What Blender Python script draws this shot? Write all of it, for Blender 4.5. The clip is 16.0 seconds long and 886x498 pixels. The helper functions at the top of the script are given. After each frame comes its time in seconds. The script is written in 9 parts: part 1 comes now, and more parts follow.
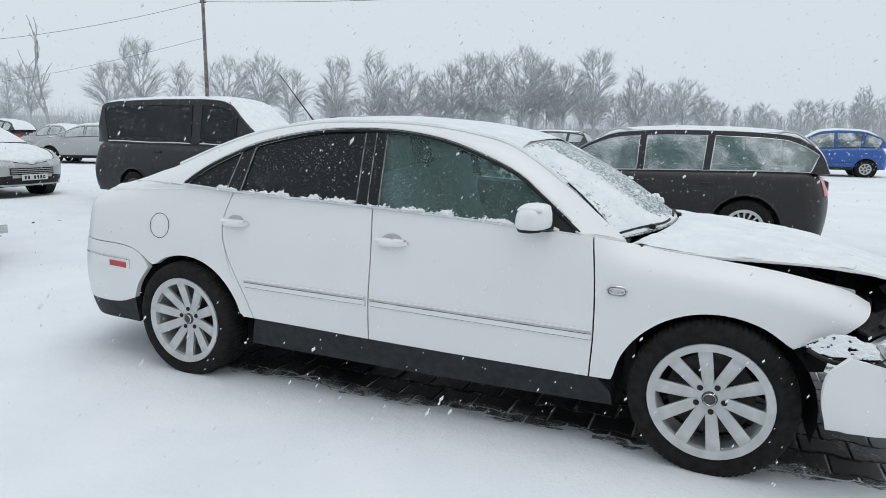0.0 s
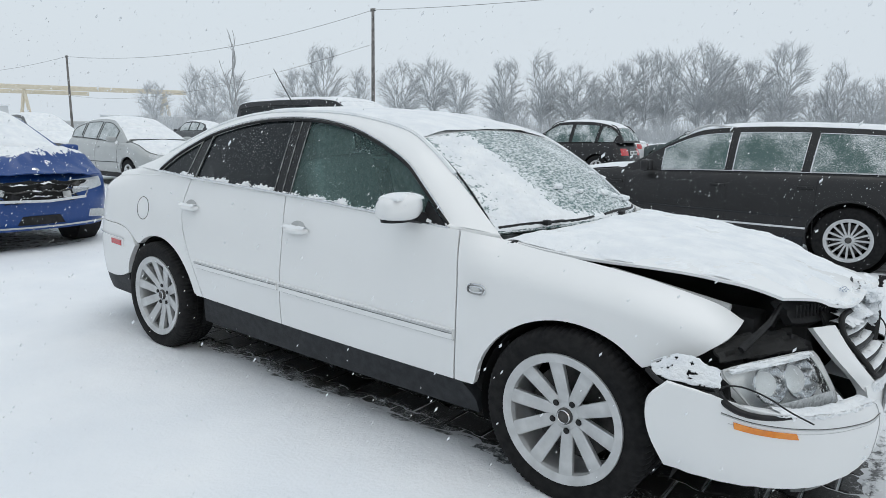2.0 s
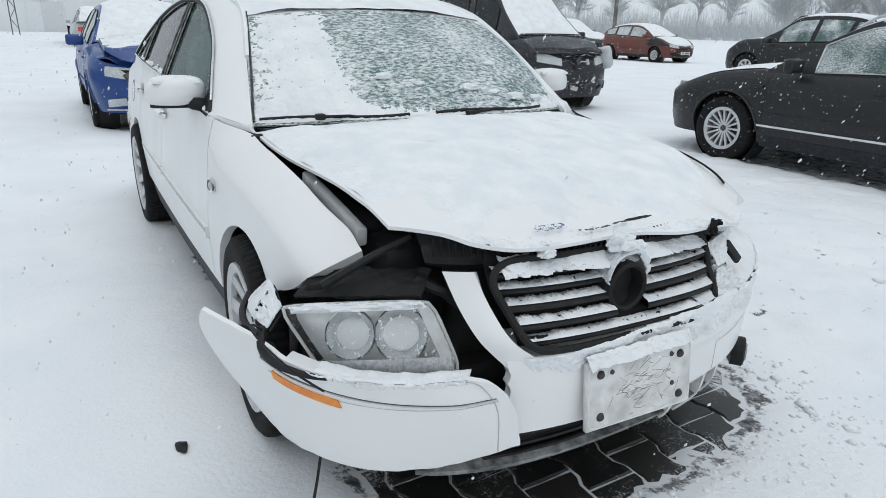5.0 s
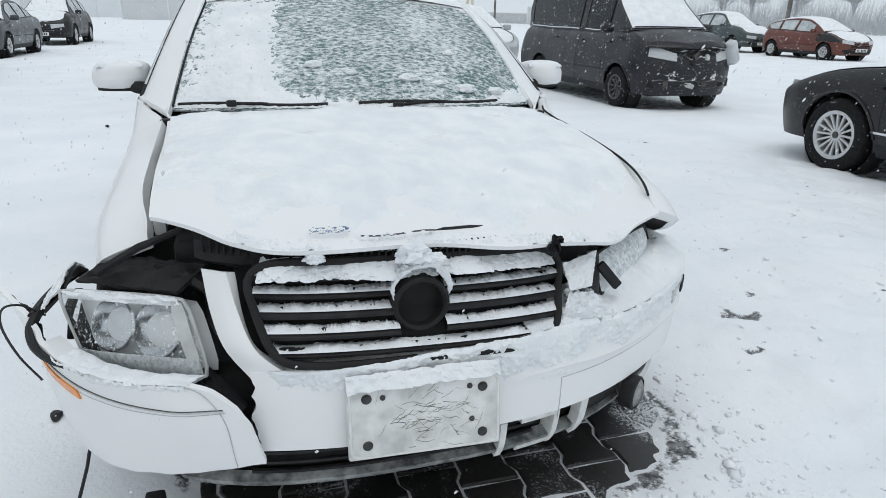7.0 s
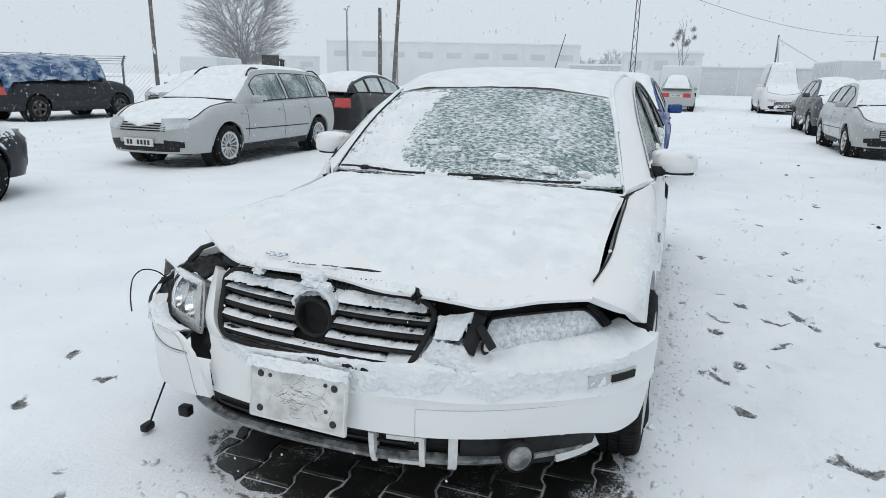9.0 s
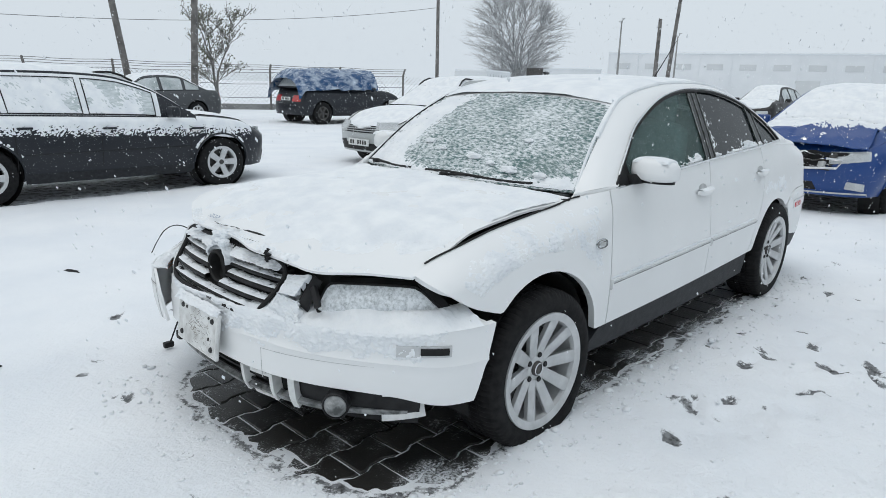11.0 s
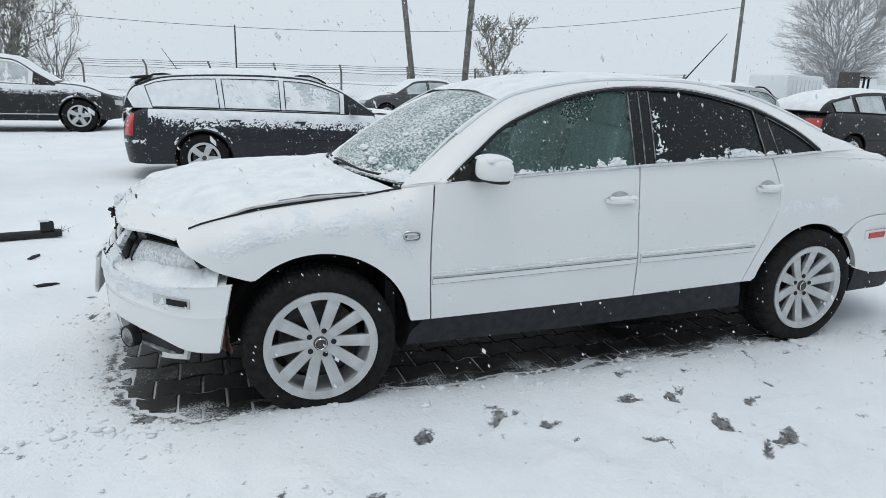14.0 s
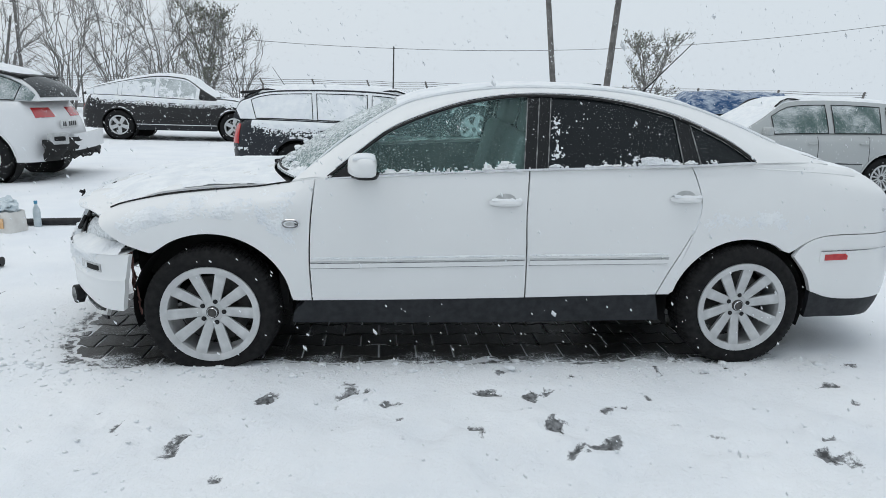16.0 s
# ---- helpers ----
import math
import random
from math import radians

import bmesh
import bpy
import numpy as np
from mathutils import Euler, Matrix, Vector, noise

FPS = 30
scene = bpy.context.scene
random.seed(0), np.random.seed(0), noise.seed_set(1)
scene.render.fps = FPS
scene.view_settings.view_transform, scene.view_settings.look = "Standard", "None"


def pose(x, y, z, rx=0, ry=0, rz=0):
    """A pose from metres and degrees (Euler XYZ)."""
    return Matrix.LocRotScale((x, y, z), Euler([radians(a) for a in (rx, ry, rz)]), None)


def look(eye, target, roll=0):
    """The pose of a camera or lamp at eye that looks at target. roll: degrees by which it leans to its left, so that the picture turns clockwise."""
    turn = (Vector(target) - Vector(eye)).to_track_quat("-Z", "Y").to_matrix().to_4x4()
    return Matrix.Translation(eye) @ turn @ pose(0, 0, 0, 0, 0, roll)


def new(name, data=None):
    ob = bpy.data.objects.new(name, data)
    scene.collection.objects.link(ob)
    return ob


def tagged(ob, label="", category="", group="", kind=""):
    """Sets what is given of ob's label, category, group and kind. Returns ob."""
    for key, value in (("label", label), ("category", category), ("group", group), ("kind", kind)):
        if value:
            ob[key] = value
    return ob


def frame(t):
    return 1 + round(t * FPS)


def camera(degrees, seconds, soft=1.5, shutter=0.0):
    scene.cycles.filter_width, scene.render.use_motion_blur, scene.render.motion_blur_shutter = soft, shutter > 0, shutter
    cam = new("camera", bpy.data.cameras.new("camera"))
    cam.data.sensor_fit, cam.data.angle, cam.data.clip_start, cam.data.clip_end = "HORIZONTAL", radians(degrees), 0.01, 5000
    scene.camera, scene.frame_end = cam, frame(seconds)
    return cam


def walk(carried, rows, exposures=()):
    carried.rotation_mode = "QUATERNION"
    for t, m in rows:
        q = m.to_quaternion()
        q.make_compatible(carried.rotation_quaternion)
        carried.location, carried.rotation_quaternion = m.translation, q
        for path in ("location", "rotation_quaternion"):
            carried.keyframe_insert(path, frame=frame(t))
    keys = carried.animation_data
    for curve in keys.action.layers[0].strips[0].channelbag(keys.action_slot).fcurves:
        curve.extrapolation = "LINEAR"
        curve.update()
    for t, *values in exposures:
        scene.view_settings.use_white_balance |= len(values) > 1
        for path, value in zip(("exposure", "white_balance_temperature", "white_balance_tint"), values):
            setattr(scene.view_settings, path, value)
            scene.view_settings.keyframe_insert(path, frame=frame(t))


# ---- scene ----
cam = camera(68.6, 16.0, 0.8)
# seconds, eye (x, y, z), yaw, pitch, roll
PATH = [
    (0, 1.302, -3.517, 1.366, 22.80, -10.21, -0.81),
    (0.5, 1.602, -3.394, 1.357, 28.44, -10.41, -0.79),
    (1, 1.818, -3.268, 1.342, 31.93, -10.34, -0.89),
    (1.5, 2.050, -3.039, 1.343, 33.89, -10.38, -0.84),
    (2, 2.323, -2.833, 1.322, 37.67, -10.26, -0.95),
    (2.5, 2.526, -2.587, 1.319, 42.10, -10.74, -0.86),
    (3, 2.682, -2.272, 1.341, 45.88, -11.41, -0.76),
    (3.5, 2.886, -2.013, 1.307, 48.98, -11.74, -0.77),
    (4, 3.043, -1.764, 1.280, 52.76, -14.04, -0.67),
    (4.2, 3.079, -1.663, 1.271, 54.11, -15.61, -0.75),
    (6.3, 3.462, -0.766, 1.286, 68.39, -19.67, -1.17),
    (6.5, 3.462, -0.701, 1.300, 69.62, -19.73, -1.20),
    (7, 3.459, -0.453, 1.263, 73.12, -19.75, -1.17),
    (7.5, 3.479, -0.064, 1.310, 83.69, -19.72, -1.64),
    (8, 3.511, 0.210, 1.315, 95.08, -19.59, -1.23),
    (8.5, 3.644, 0.506, 1.367, 102.35, -17.72, -1.18),
    (9, 3.816, 0.869, 1.370, 109.38, -14.67, -1.19),
    (9.2, 3.834, 0.997, 1.363, 112.38, -14.34, -1.11),
    (11.3, 3.241, 2.371, 1.362, 136.90, -14.24, -1.55),
    (11.5, 3.167, 2.493, 1.351, 139.21, -14.28, -1.54),
    (12, 2.958, 2.759, 1.370, 144.08, -14.44, -1.63),
    (12.5, 2.680, 2.944, 1.374, 148.40, -14.55, -1.51),
    (13, 2.411, 3.141, 1.352, 152.66, -14.50, -1.58),
    (13.5, 2.118, 3.346, 1.363, 156.80, -14.42, -1.59),
    (14, 1.776, 3.414, 1.369, 159.97, -14.35, -1.65),
    (14.5, 1.463, 3.576, 1.355, 163.89, -14.23, -1.74),
    (15, 1.155, 3.736, 1.362, 168.28, -13.88, -1.79),
    (15.5, 0.838, 3.801, 1.358, 171.96, -13.46, -1.65),
    (16, 0.537, 3.955, 1.348, 174.73, -13.19, -1.75),
]
walk(cam, [(t, pose(x, y, z, 90 + pitch, roll, yaw)) for t, x, y, z, yaw, pitch, roll in PATH])

# ---- world, sun ----
world = bpy.data.worlds.new("overcast")
scene.world = world
world.use_nodes = True
wn, wl = world.node_tree.nodes, world.node_tree.links
wn.clear()
w_out, w_bg = wn.new("ShaderNodeOutputWorld"), wn.new("ShaderNodeBackground")
w_sky, w_mix = wn.new("ShaderNodeTexSky"), wn.new("ShaderNodeMix")
w_sky.sky_type, w_sky.sun_disc = "NISHITA", False
w_sky.sun_elevation, w_sky.sun_rotation = radians(34), radians(120)
w_sky.air_density, w_sky.dust_density = 2.0, 6.0
w_mix.data_type = "RGBA"
w_mix.inputs[0].default_value = 0.93
w_mix.inputs[7].default_value = (6.95, 7.72, 8.42, 1)
wl.new(w_sky.outputs[0], w_mix.inputs[6])
wl.new(w_mix.outputs[2], w_bg.inputs[0])
w_bg.inputs[1].default_value = 0.1
wl.new(w_bg.outputs[0], w_out.inputs[0])
sun_data = bpy.data.lights.new("sun", "SUN")
sun_data.energy, sun_data.angle, sun_data.color = 0.6, radians(40), (1.0, 0.97, 0.93)
sun = new("sun", sun_data)
sun.matrix_world = look((0, 0, 30), (-4, -1, 0))

# ---- materials ----
def nodes_of(name):
    m = bpy.data.materials.new(name)
    m.use_nodes = True
    nt = m.node_tree
    return m, nt.nodes, nt.links, nt.nodes["Principled BSDF"]


def noise_tex(n, l, scale, detail=4, rough=0.55, coord="Object"):
    tc, t = n.new("ShaderNodeTexCoord"), n.new("ShaderNodeTexNoise")
    t.inputs["Scale"].default_value, t.inputs["Detail"].default_value = scale, detail
    t.inputs["Roughness"].default_value = rough
    l.new(tc.outputs[coord], t.inputs["Vector"])
    return t.outputs["Fac"]


def ramp(n, l, fac, a, b, lo=0.35, hi=0.65):
    r = n.new("ShaderNodeValToRGB")
    r.color_ramp.elements[0].position, r.color_ramp.elements[1].position = lo, hi
    r.color_ramp.elements[0].color, r.color_ramp.elements[1].color = (*a, 1), (*b, 1)
    l.new(fac, r.inputs[0])
    return r.outputs[0]


def mix_col(n, l, fac, a, b):
    m = n.new("ShaderNodeMix")
    m.data_type = "RGBA"
    for sock, v in ((m.inputs[0], fac), (m.inputs[6], a), (m.inputs[7], b)):
        if isinstance(v, tuple):
            sock.default_value = (*v, 1)
        elif isinstance(v, (int, float)):
            sock.default_value = v
        else:
            l.new(v, sock)
    return m.outputs[2]


def bump(n, l, p, fac, strength, dist):
    b = n.new("ShaderNodeBump")
    b.inputs["Strength"].default_value, b.inputs["Distance"].default_value = strength, dist
    l.new(fac, b.inputs["Height"])
    l.new(b.outputs[0], p.inputs["Normal"])
    return b


def stuff_mat(name, a, b, scale=8, rough=0.6, metal=0.0, bump_s=0.2, bump_d=0.004, fine=None, coat=0.0, spec=0.5):
    """A surface whose colour wanders from a to b, with a finer relief."""
    m, n, l, p = nodes_of(name)
    f1 = noise_tex(n, l, scale)
    l.new(ramp(n, l, f1, a, b), p.inputs["Base Color"])
    p.inputs["Roughness"].default_value, p.inputs["Metallic"].default_value = rough, metal
    p.inputs["Coat Weight"].default_value = coat
    p.inputs["Coat Roughness"].default_value = 0.08
    p.inputs["Specular IOR Level"].default_value = spec
    if bump_s:
        bump(n, l, p, noise_tex(n, l, fine or scale * 12, 3), bump_s, bump_d)
    return m


def paint_mat(name, col, dusty=0.25, flake=0.0, coat=0.6):
    """Car paint with a dull winter film and flecks of clinging snow."""
    m, n, l, p = nodes_of(name)
    f1, f2 = noise_tex(n, l, 3.0, 5), noise_tex(n, l, 240.0, 2, 0.7)
    dirt = tuple(c * 0.8 + 0.02 for c in col)
    base = mix_col(n, l, ramp(n, l, f1, (0, 0, 0), (dusty,) * 3, 0.35, 0.75), col, dirt)
    if flake:
        base = mix_col(n, l, ramp(n, l, f2, (0, 0, 0), (1, 1, 1), 0.76 - flake * 0.06, 0.79 - flake * 0.06), base, (0.78, 0.8, 0.82))
        # a finer dust between the flecks
        base = mix_col(n, l, ramp(n, l, noise_tex(n, l, 70.0, 3, 0.75), (0, 0, 0), (0.85,) * 3, 0.70 - flake * 0.02, 0.72), base, (0.6, 0.62, 0.64))
    l.new(base, p.inputs["Base Color"])
    l.new(ramp(n, l, f1, (0.28,) * 3, (0.5,) * 3), p.inputs["Roughness"])
    p.inputs["Coat Weight"].default_value, p.inputs["Coat Roughness"].default_value = coat, 0.12
    p.inputs["Specular IOR Level"].default_value = 0.4 if max(col) > 0.2 else 0.35
    return m


def frost_mat(name, glass, cover, scale, stretch=(1, 1, 1), soft=0.1, trans=0.0, white=(0.80, 0.83, 0.85), spec=0.5, blotch=0.35):
    """Glass with a broken crust of snow and ice; cover is the share that is iced."""
    m, n, l, p = nodes_of(name)
    tc, mp = n.new("ShaderNodeTexCoord"), n.new("ShaderNodeMapping")
    mp.inputs["Scale"].default_value = stretch
    l.new(tc.outputs["Object"], mp.inputs["Vector"])
    t = n.new("ShaderNodeTexNoise")
    t.inputs["Scale"].default_value, t.inputs["Detail"].default_value, t.inputs["Roughness"].default_value = scale, 6, 0.68
    l.new(mp.outputs[0], t.inputs["Vector"])
    t2 = n.new("ShaderNodeTexNoise")
    t2.inputs["Scale"].default_value, t2.inputs["Detail"].default_value = 3.0, 3
    l.new(tc.outputs["Object"], t2.inputs["Vector"])
    add = n.new("ShaderNodeMath")
    add.operation = "MULTIPLY_ADD"
    l.new(t2.outputs["Fac"], add.inputs[0])
    add.inputs[1].default_value = blotch
    l.new(t.outputs["Fac"], add.inputs[2])
    mid = 0.5 + blotch / 2 + (0.5 - cover) * 0.42
    mask = ramp(n, l, add.outputs[0], (0, 0, 0), (1, 1, 1), mid - soft, mid + soft)
    l.new(mix_col(n, l, mask, glass, white), p.inputs["Base Color"])
    l.new(ramp(n, l, mask, (0.06,) * 3, (0.75,) * 3, 0, 1), p.inputs["Roughness"])
    if trans:
        inv = n.new("ShaderNodeMath")
        inv.operation = "MULTIPLY_ADD"
        l.new(mask, inv.inputs[0])
        inv.inputs[1].default_value, inv.inputs[2].default_value = -trans, trans
        l.new(inv.outputs[0], p.inputs["Transmission Weight"])
        p.inputs["IOR"].default_value = 1.1
    p.inputs["Specular IOR Level"].default_value = spec
    bump(n, l, p, mask, 0.5, 0.003)
    return m


def snow_mat(name, a=(0.80, 0.83, 0.865), b=(0.87, 0.89, 0.91), scale=1.2, grit=55):
    m, n, l, p = nodes_of(name)
    f1, f2, f3 = noise_tex(n, l, scale, 6), noise_tex(n, l, grit, 5, 0.65), noise_tex(n, l, 7.0, 4)
    l.new(ramp(n, l, f1, a, b), p.inputs["Base Color"])
    p.inputs["Roughness"].default_value = 0.7
    p.inputs["Specular IOR Level"].default_value = 0.25
    add = n.new("ShaderNodeMath")
    add.operation = "MULTIPLY_ADD"
    l.new(f2, add.inputs[0])
    add.inputs[1].default_value = 0.6
    l.new(f3, add.inputs[2])
    bump(n, l, p, add.outputs[0], 0.5, 0.016)
    return m


M = {}
def trodden_mat():
    """Snow that thins out to dark wet paving where it is worn: the share comes with the ground's mesh."""
    m = snow_mat("snow")
    n, l = m.node_tree.nodes, m.node_tree.links
    p = n["Principled BSDF"]
    old = p.inputs["Base Color"].links[0].from_socket
    at = n.new("ShaderNodeAttribute")
    at.attribute_name = "worn"
    total = at.outputs["Fac"]
    half = n.new("ShaderNodeMath")
    half.operation = "MULTIPLY"
    half.inputs[1].default_value = 0.5
    l.new(total, half.inputs[0])
    total = half.outputs[0]
    for scale, weight in ((48, 0.44), (11, 0.52)):
        add = n.new("ShaderNodeMath")
        add.operation = "MULTIPLY_ADD"
        l.new(noise_tex(n, l, scale, 5, 0.7), add.inputs[0])
        add.inputs[1].default_value = weight
        l.new(total, add.inputs[2])
        total = add.outputs[0]
    mask = ramp(n, l, total, (0, 0, 0), (1, 1, 1), 0.74, 0.83)
    dark = ramp(n, l, noise_tex(n, l, 40, 3), (0.06, 0.062, 0.064), (0.26, 0.27, 0.28))
    l.new(mix_col(n, l, mask, old, dark), p.inputs["Base Color"])
    # lumpy relief where feet have churned the snow
    tr = n.new("ShaderNodeAttribute")
    tr.attribute_name = "churned"
    lump = None
    for scale, weight in ((19, 1.0), (52, 0.6), (120, 0.35)):
        k = n.new("ShaderNodeMath")
        k.operation = "MULTIPLY_ADD"
        l.new(noise_tex(n, l, scale, 4, 0.6), k.inputs[0])
        k.inputs[1].default_value = weight
        k.inputs[2].default_value = 0
        if lump:
            l.new(lump, k.inputs[2])
        lump = k.outputs[0]
    mul = n.new("ShaderNodeMath")
    mul.operation = "MULTIPLY"
    l.new(lump, mul.inputs[0])
    l.new(tr.outputs["Fac"], mul.inputs[1])
    first = next(q for q in n if q.bl_idname == "ShaderNodeBump")
    second = n.new("ShaderNodeBump")
    second.inputs["Strength"].default_value, second.inputs["Distance"].default_value = 0.5, 0.020
    l.new(mul.outputs[0], second.inputs["Height"])
    l.new(first.outputs[0], second.inputs["Normal"])
    l.new(second.outputs[0], p.inputs["Normal"])
    return m


M["snow"] = trodden_mat()
M["crust"] = snow_mat("snow_crust", (0.78, 0.81, 0.84), (0.88, 0.9, 0.91), 9, 120)
def paver_mat():
    """Wet concrete stones, each of its own shade, sprinkled with snow."""
    m, n, l, p = nodes_of("wet_paver")
    geo, inf = n.new("ShaderNodeNewGeometry"), n.new("ShaderNodeObjectInfo")
    def world_noise(scale, detail):
        t = n.new("ShaderNodeTexNoise")
        t.inputs["Scale"].default_value, t.inputs["Detail"].default_value, t.inputs["Roughness"].default_value = scale, detail, 0.7
        l.new(geo.outputs["Position"], t.inputs["Vector"])
        return t.outputs["Fac"]
    shade = ramp(n, l, inf.outputs["Random"], (0.013, 0.013, 0.0125), (0.042, 0.039, 0.034), 0, 1)
    grain = mix_col(n, l, ramp(n, l, world_noise(70, 3), (0, 0, 0), (0.6,) * 3), shade, (0.02, 0.02, 0.02))
    big, small = world_noise(4.5, 3), world_noise(120, 4)
    add = n.new("ShaderNodeMath")
    add.operation = "MULTIPLY_ADD"
    low = n.new("ShaderNodeMath")
    low.operation = "MULTIPLY"
    low.inputs[1].default_value = 0.45
    l.new(small, low.inputs[0])
    l.new(big, add.inputs[0])
    add.inputs[1].default_value = 0.35
    l.new(low.outputs[0], add.inputs[2])
    # snow blown in from the rim of the bare patch
    sep = n.new("ShaderNodeSeparateXYZ")
    l.new(geo.outputs["Position"], sep.inputs[0])
    total = add.outputs[0]
    for axis, mid, lo, hi in ((0, 0.22, 1.88, 2.25), (1, 0.065, 0.60, 0.90)):
        d1, d2, d3 = (n.new("ShaderNodeMath") for k in range(3))
        d1.operation, d2.operation = "SUBTRACT", "ABSOLUTE"
        l.new(sep.outputs[axis], d1.inputs[0])
        d1.inputs[1].default_value = mid
        l.new(d1.outputs[0], d2.inputs[0])
        rim = n.new("ShaderNodeMapRange")
        l.new(d2.outputs[0], rim.inputs[0])
        rim.inputs[1].default_value, rim.inputs[2].default_value, rim.inputs[4].default_value = lo, hi, 0.17
        l.new(total, d3.inputs[0])
        l.new(rim.outputs[0], d3.inputs[1])
        total = d3.outputs[0]
    mask = ramp(n, l, total, (0, 0, 0), (0.9,) * 3, 0.455, 0.53)
    l.new(mix_col(n, l, mask, grain, (0.72, 0.75, 0.78)), p.inputs["Base Color"])
    p.inputs["Roughness"].default_value = 0.36
    bump(n, l, p, world_noise(160, 3), 0.5, 0.003)
    return m


M["paver"] = paver_mat()
def paved(name):
    """The bed between the stones: dark grit with snow blown into it."""
    m, n, l, p = nodes_of(name)
    grit = ramp(n, l, noise_tex(n, l, 60, 4, 0.7), (0.03, 0.03, 0.03), (0.10, 0.10, 0.10))
    l.new(mix_col(n, l, ramp(n, l, noise_tex(n, l, 9.0, 5, 0.7), (0.1,) * 3, (1, 1, 1), 0.36, 0.54), grit, (0.66, 0.69, 0.72)), p.inputs["Base Color"])
    p.inputs["Roughness"].default_value = 0.7
    bump(n, l, p, noise_tex(n, l, 90, 3), 0.4, 0.004)
    return m


M["pave"] = paved("paving")
M["white"] = paint_mat("white_paint", (0.81, 0.82, 0.82), 0.14, 0, 0.3)
M["black"] = stuff_mat("black_plastic", (0.009, 0.009, 0.01), (0.022, 0.022, 0.023), 20, 0.55, 0, 0.3, 0.002, None, 0, 0.28)
M["rocker"] = stuff_mat("dark_sill_plastic", (0.014, 0.016, 0.019), (0.028, 0.03, 0.034), 25, 0.6, 0, 0.3, 0.002, None, 0, 0.3)
# near-black; also puts the shade of bays, gaps and holes into colour
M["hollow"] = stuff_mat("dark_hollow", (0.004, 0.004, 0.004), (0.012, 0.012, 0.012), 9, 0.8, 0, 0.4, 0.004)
M["rubber"] = stuff_mat("tyre_rubber", (0.006, 0.006, 0.007), (0.015, 0.015, 0.015), 30, 0.85, 0, 0.4, 0.002, None, 0, 0.25)
M["alloy"] = stuff_mat("alloy_paint", (0.50, 0.51, 0.515), (0.60, 0.61, 0.615), 14, 0.38, 0.35, 0.1, 0.001)
M["steel"] = stuff_mat("dull_steel", (0.05, 0.05, 0.05), (0.11, 0.105, 0.10), 20, 0.55, 0.5, 0.3, 0.002)
M["chrome"] = stuff_mat("chrome", (0.6, 0.61, 0.62), (0.72, 0.73, 0.74), 30, 0.15, 1.0, 0, 0)
M["scuffed"] = stuff_mat("scuffed_grey_plastic", (0.07, 0.075, 0.075), (0.36, 0.37, 0.37), 26, 0.6, 0, 0.5, 0.004)
M["greyplast"] = stuff_mat("pale_grey_plastic", (0.42, 0.43, 0.43), (0.55, 0.56, 0.56), 20, 0.5)
M["red"] = stuff_mat("red_lens", (0.42, 0.02, 0.025), (0.55, 0.04, 0.04), 40, 0.2, 0, 0, 0, None, 0.5)
M["amber"] = stuff_mat("amber_lens", (0.75, 0.22, 0.02), (0.85, 0.30, 0.03), 40, 0.25, 0, 0, 0, None, 0.5)
M["plate"] = stuff_mat("plate_white", (0.62, 0.63, 0.62), (0.74, 0.75, 0.74), 30, 0.5)
M["ink"] = stuff_mat("plate_ink", (0.02, 0.02, 0.02), (0.05, 0.05, 0.05), 40, 0.6)
M["lampglass"] = frost_mat("headlamp_glass", (0.36, 0.38, 0.39), 0.34, 90, (1, 1, 1), 0.22, blotch=0.3)
M["iced_lamp"] = frost_mat("iced_headlamp", (0.30, 0.33, 0.34), 0.66, 70, (1, 1, 1), 0.16)
M["frost"] = frost_mat("frosted_windshield", (0.075, 0.15, 0.145), 0.47, 95, (1, 0.42, 1), 0.11)
M["tint"] = frost_mat("dark_tinted_glass", (0.012, 0.015, 0.017), 0.13, 130, (1, 1, 1), 0.04, spec=0.2, blotch=0.12)
M["pillar"] = frost_mat("speckled_black_pillar", (0.012, 0.013, 0.014), 0.12, 130, (1, 1, 1), 0.04, spec=0.25, blotch=0.2)
M["glass"] = frost_mat("green_tinted_glass", (0.58, 0.86, 0.83), 0.16, 130, (1, 1, 1), 0.05, 0.9, blotch=0.15)
M["carglass"] = frost_mat("parked_car_glass", (0.10, 0.15, 0.145), 0.50, 110, (0.6, 1, 1.2), 0.28, spec=0.4, blotch=0.5)
M["carglass_clear"] = frost_mat("parked_car_dark_glass", (0.07, 0.12, 0.112), 0.12, 120, (0.7, 1, 1.2), 0.2, spec=0.45, blotch=0.6)
M["filmglass"] = frost_mat("snow_filmed_car_glass", (0.16, 0.24, 0.235), 0.55, 40, (0.35, 1, 1.6), 0.4, blotch=0.5)
M["seat"] = stuff_mat("grey_seat_cloth", (0.15, 0.18, 0.18), (0.23, 0.26, 0.26), 40, 0.85)
M["cabin"] = stuff_mat("dark_cabin_trim", (0.06, 0.07, 0.07), (0.11, 0.12, 0.12), 20, 0.7)


# ---- shape helpers ----
def part(name, bm, material, parent=None, label="", smooth=True):
    me = bpy.data.meshes.new(name)
    bm.normal_update()
    bm.to_mesh(me)
    bm.free()
    me.materials.append(material)
    if smooth:
        me.polygons.foreach_set("use_smooth", [True] * len(me.polygons))
        me.set_sharp_from_angle(angle=radians(38))
    ob = new(name, me)
    if parent:
        ob.parent = parent
    if label:
        ob["label"] = label
    return ob


def thing(name, label, category, at=None, group="", kind=""):
    ob = new(name)
    ob.empty_display_size = 0.2
    if at is not None:
        ob.matrix_world = at
    return tagged(ob, label, category, group, kind)


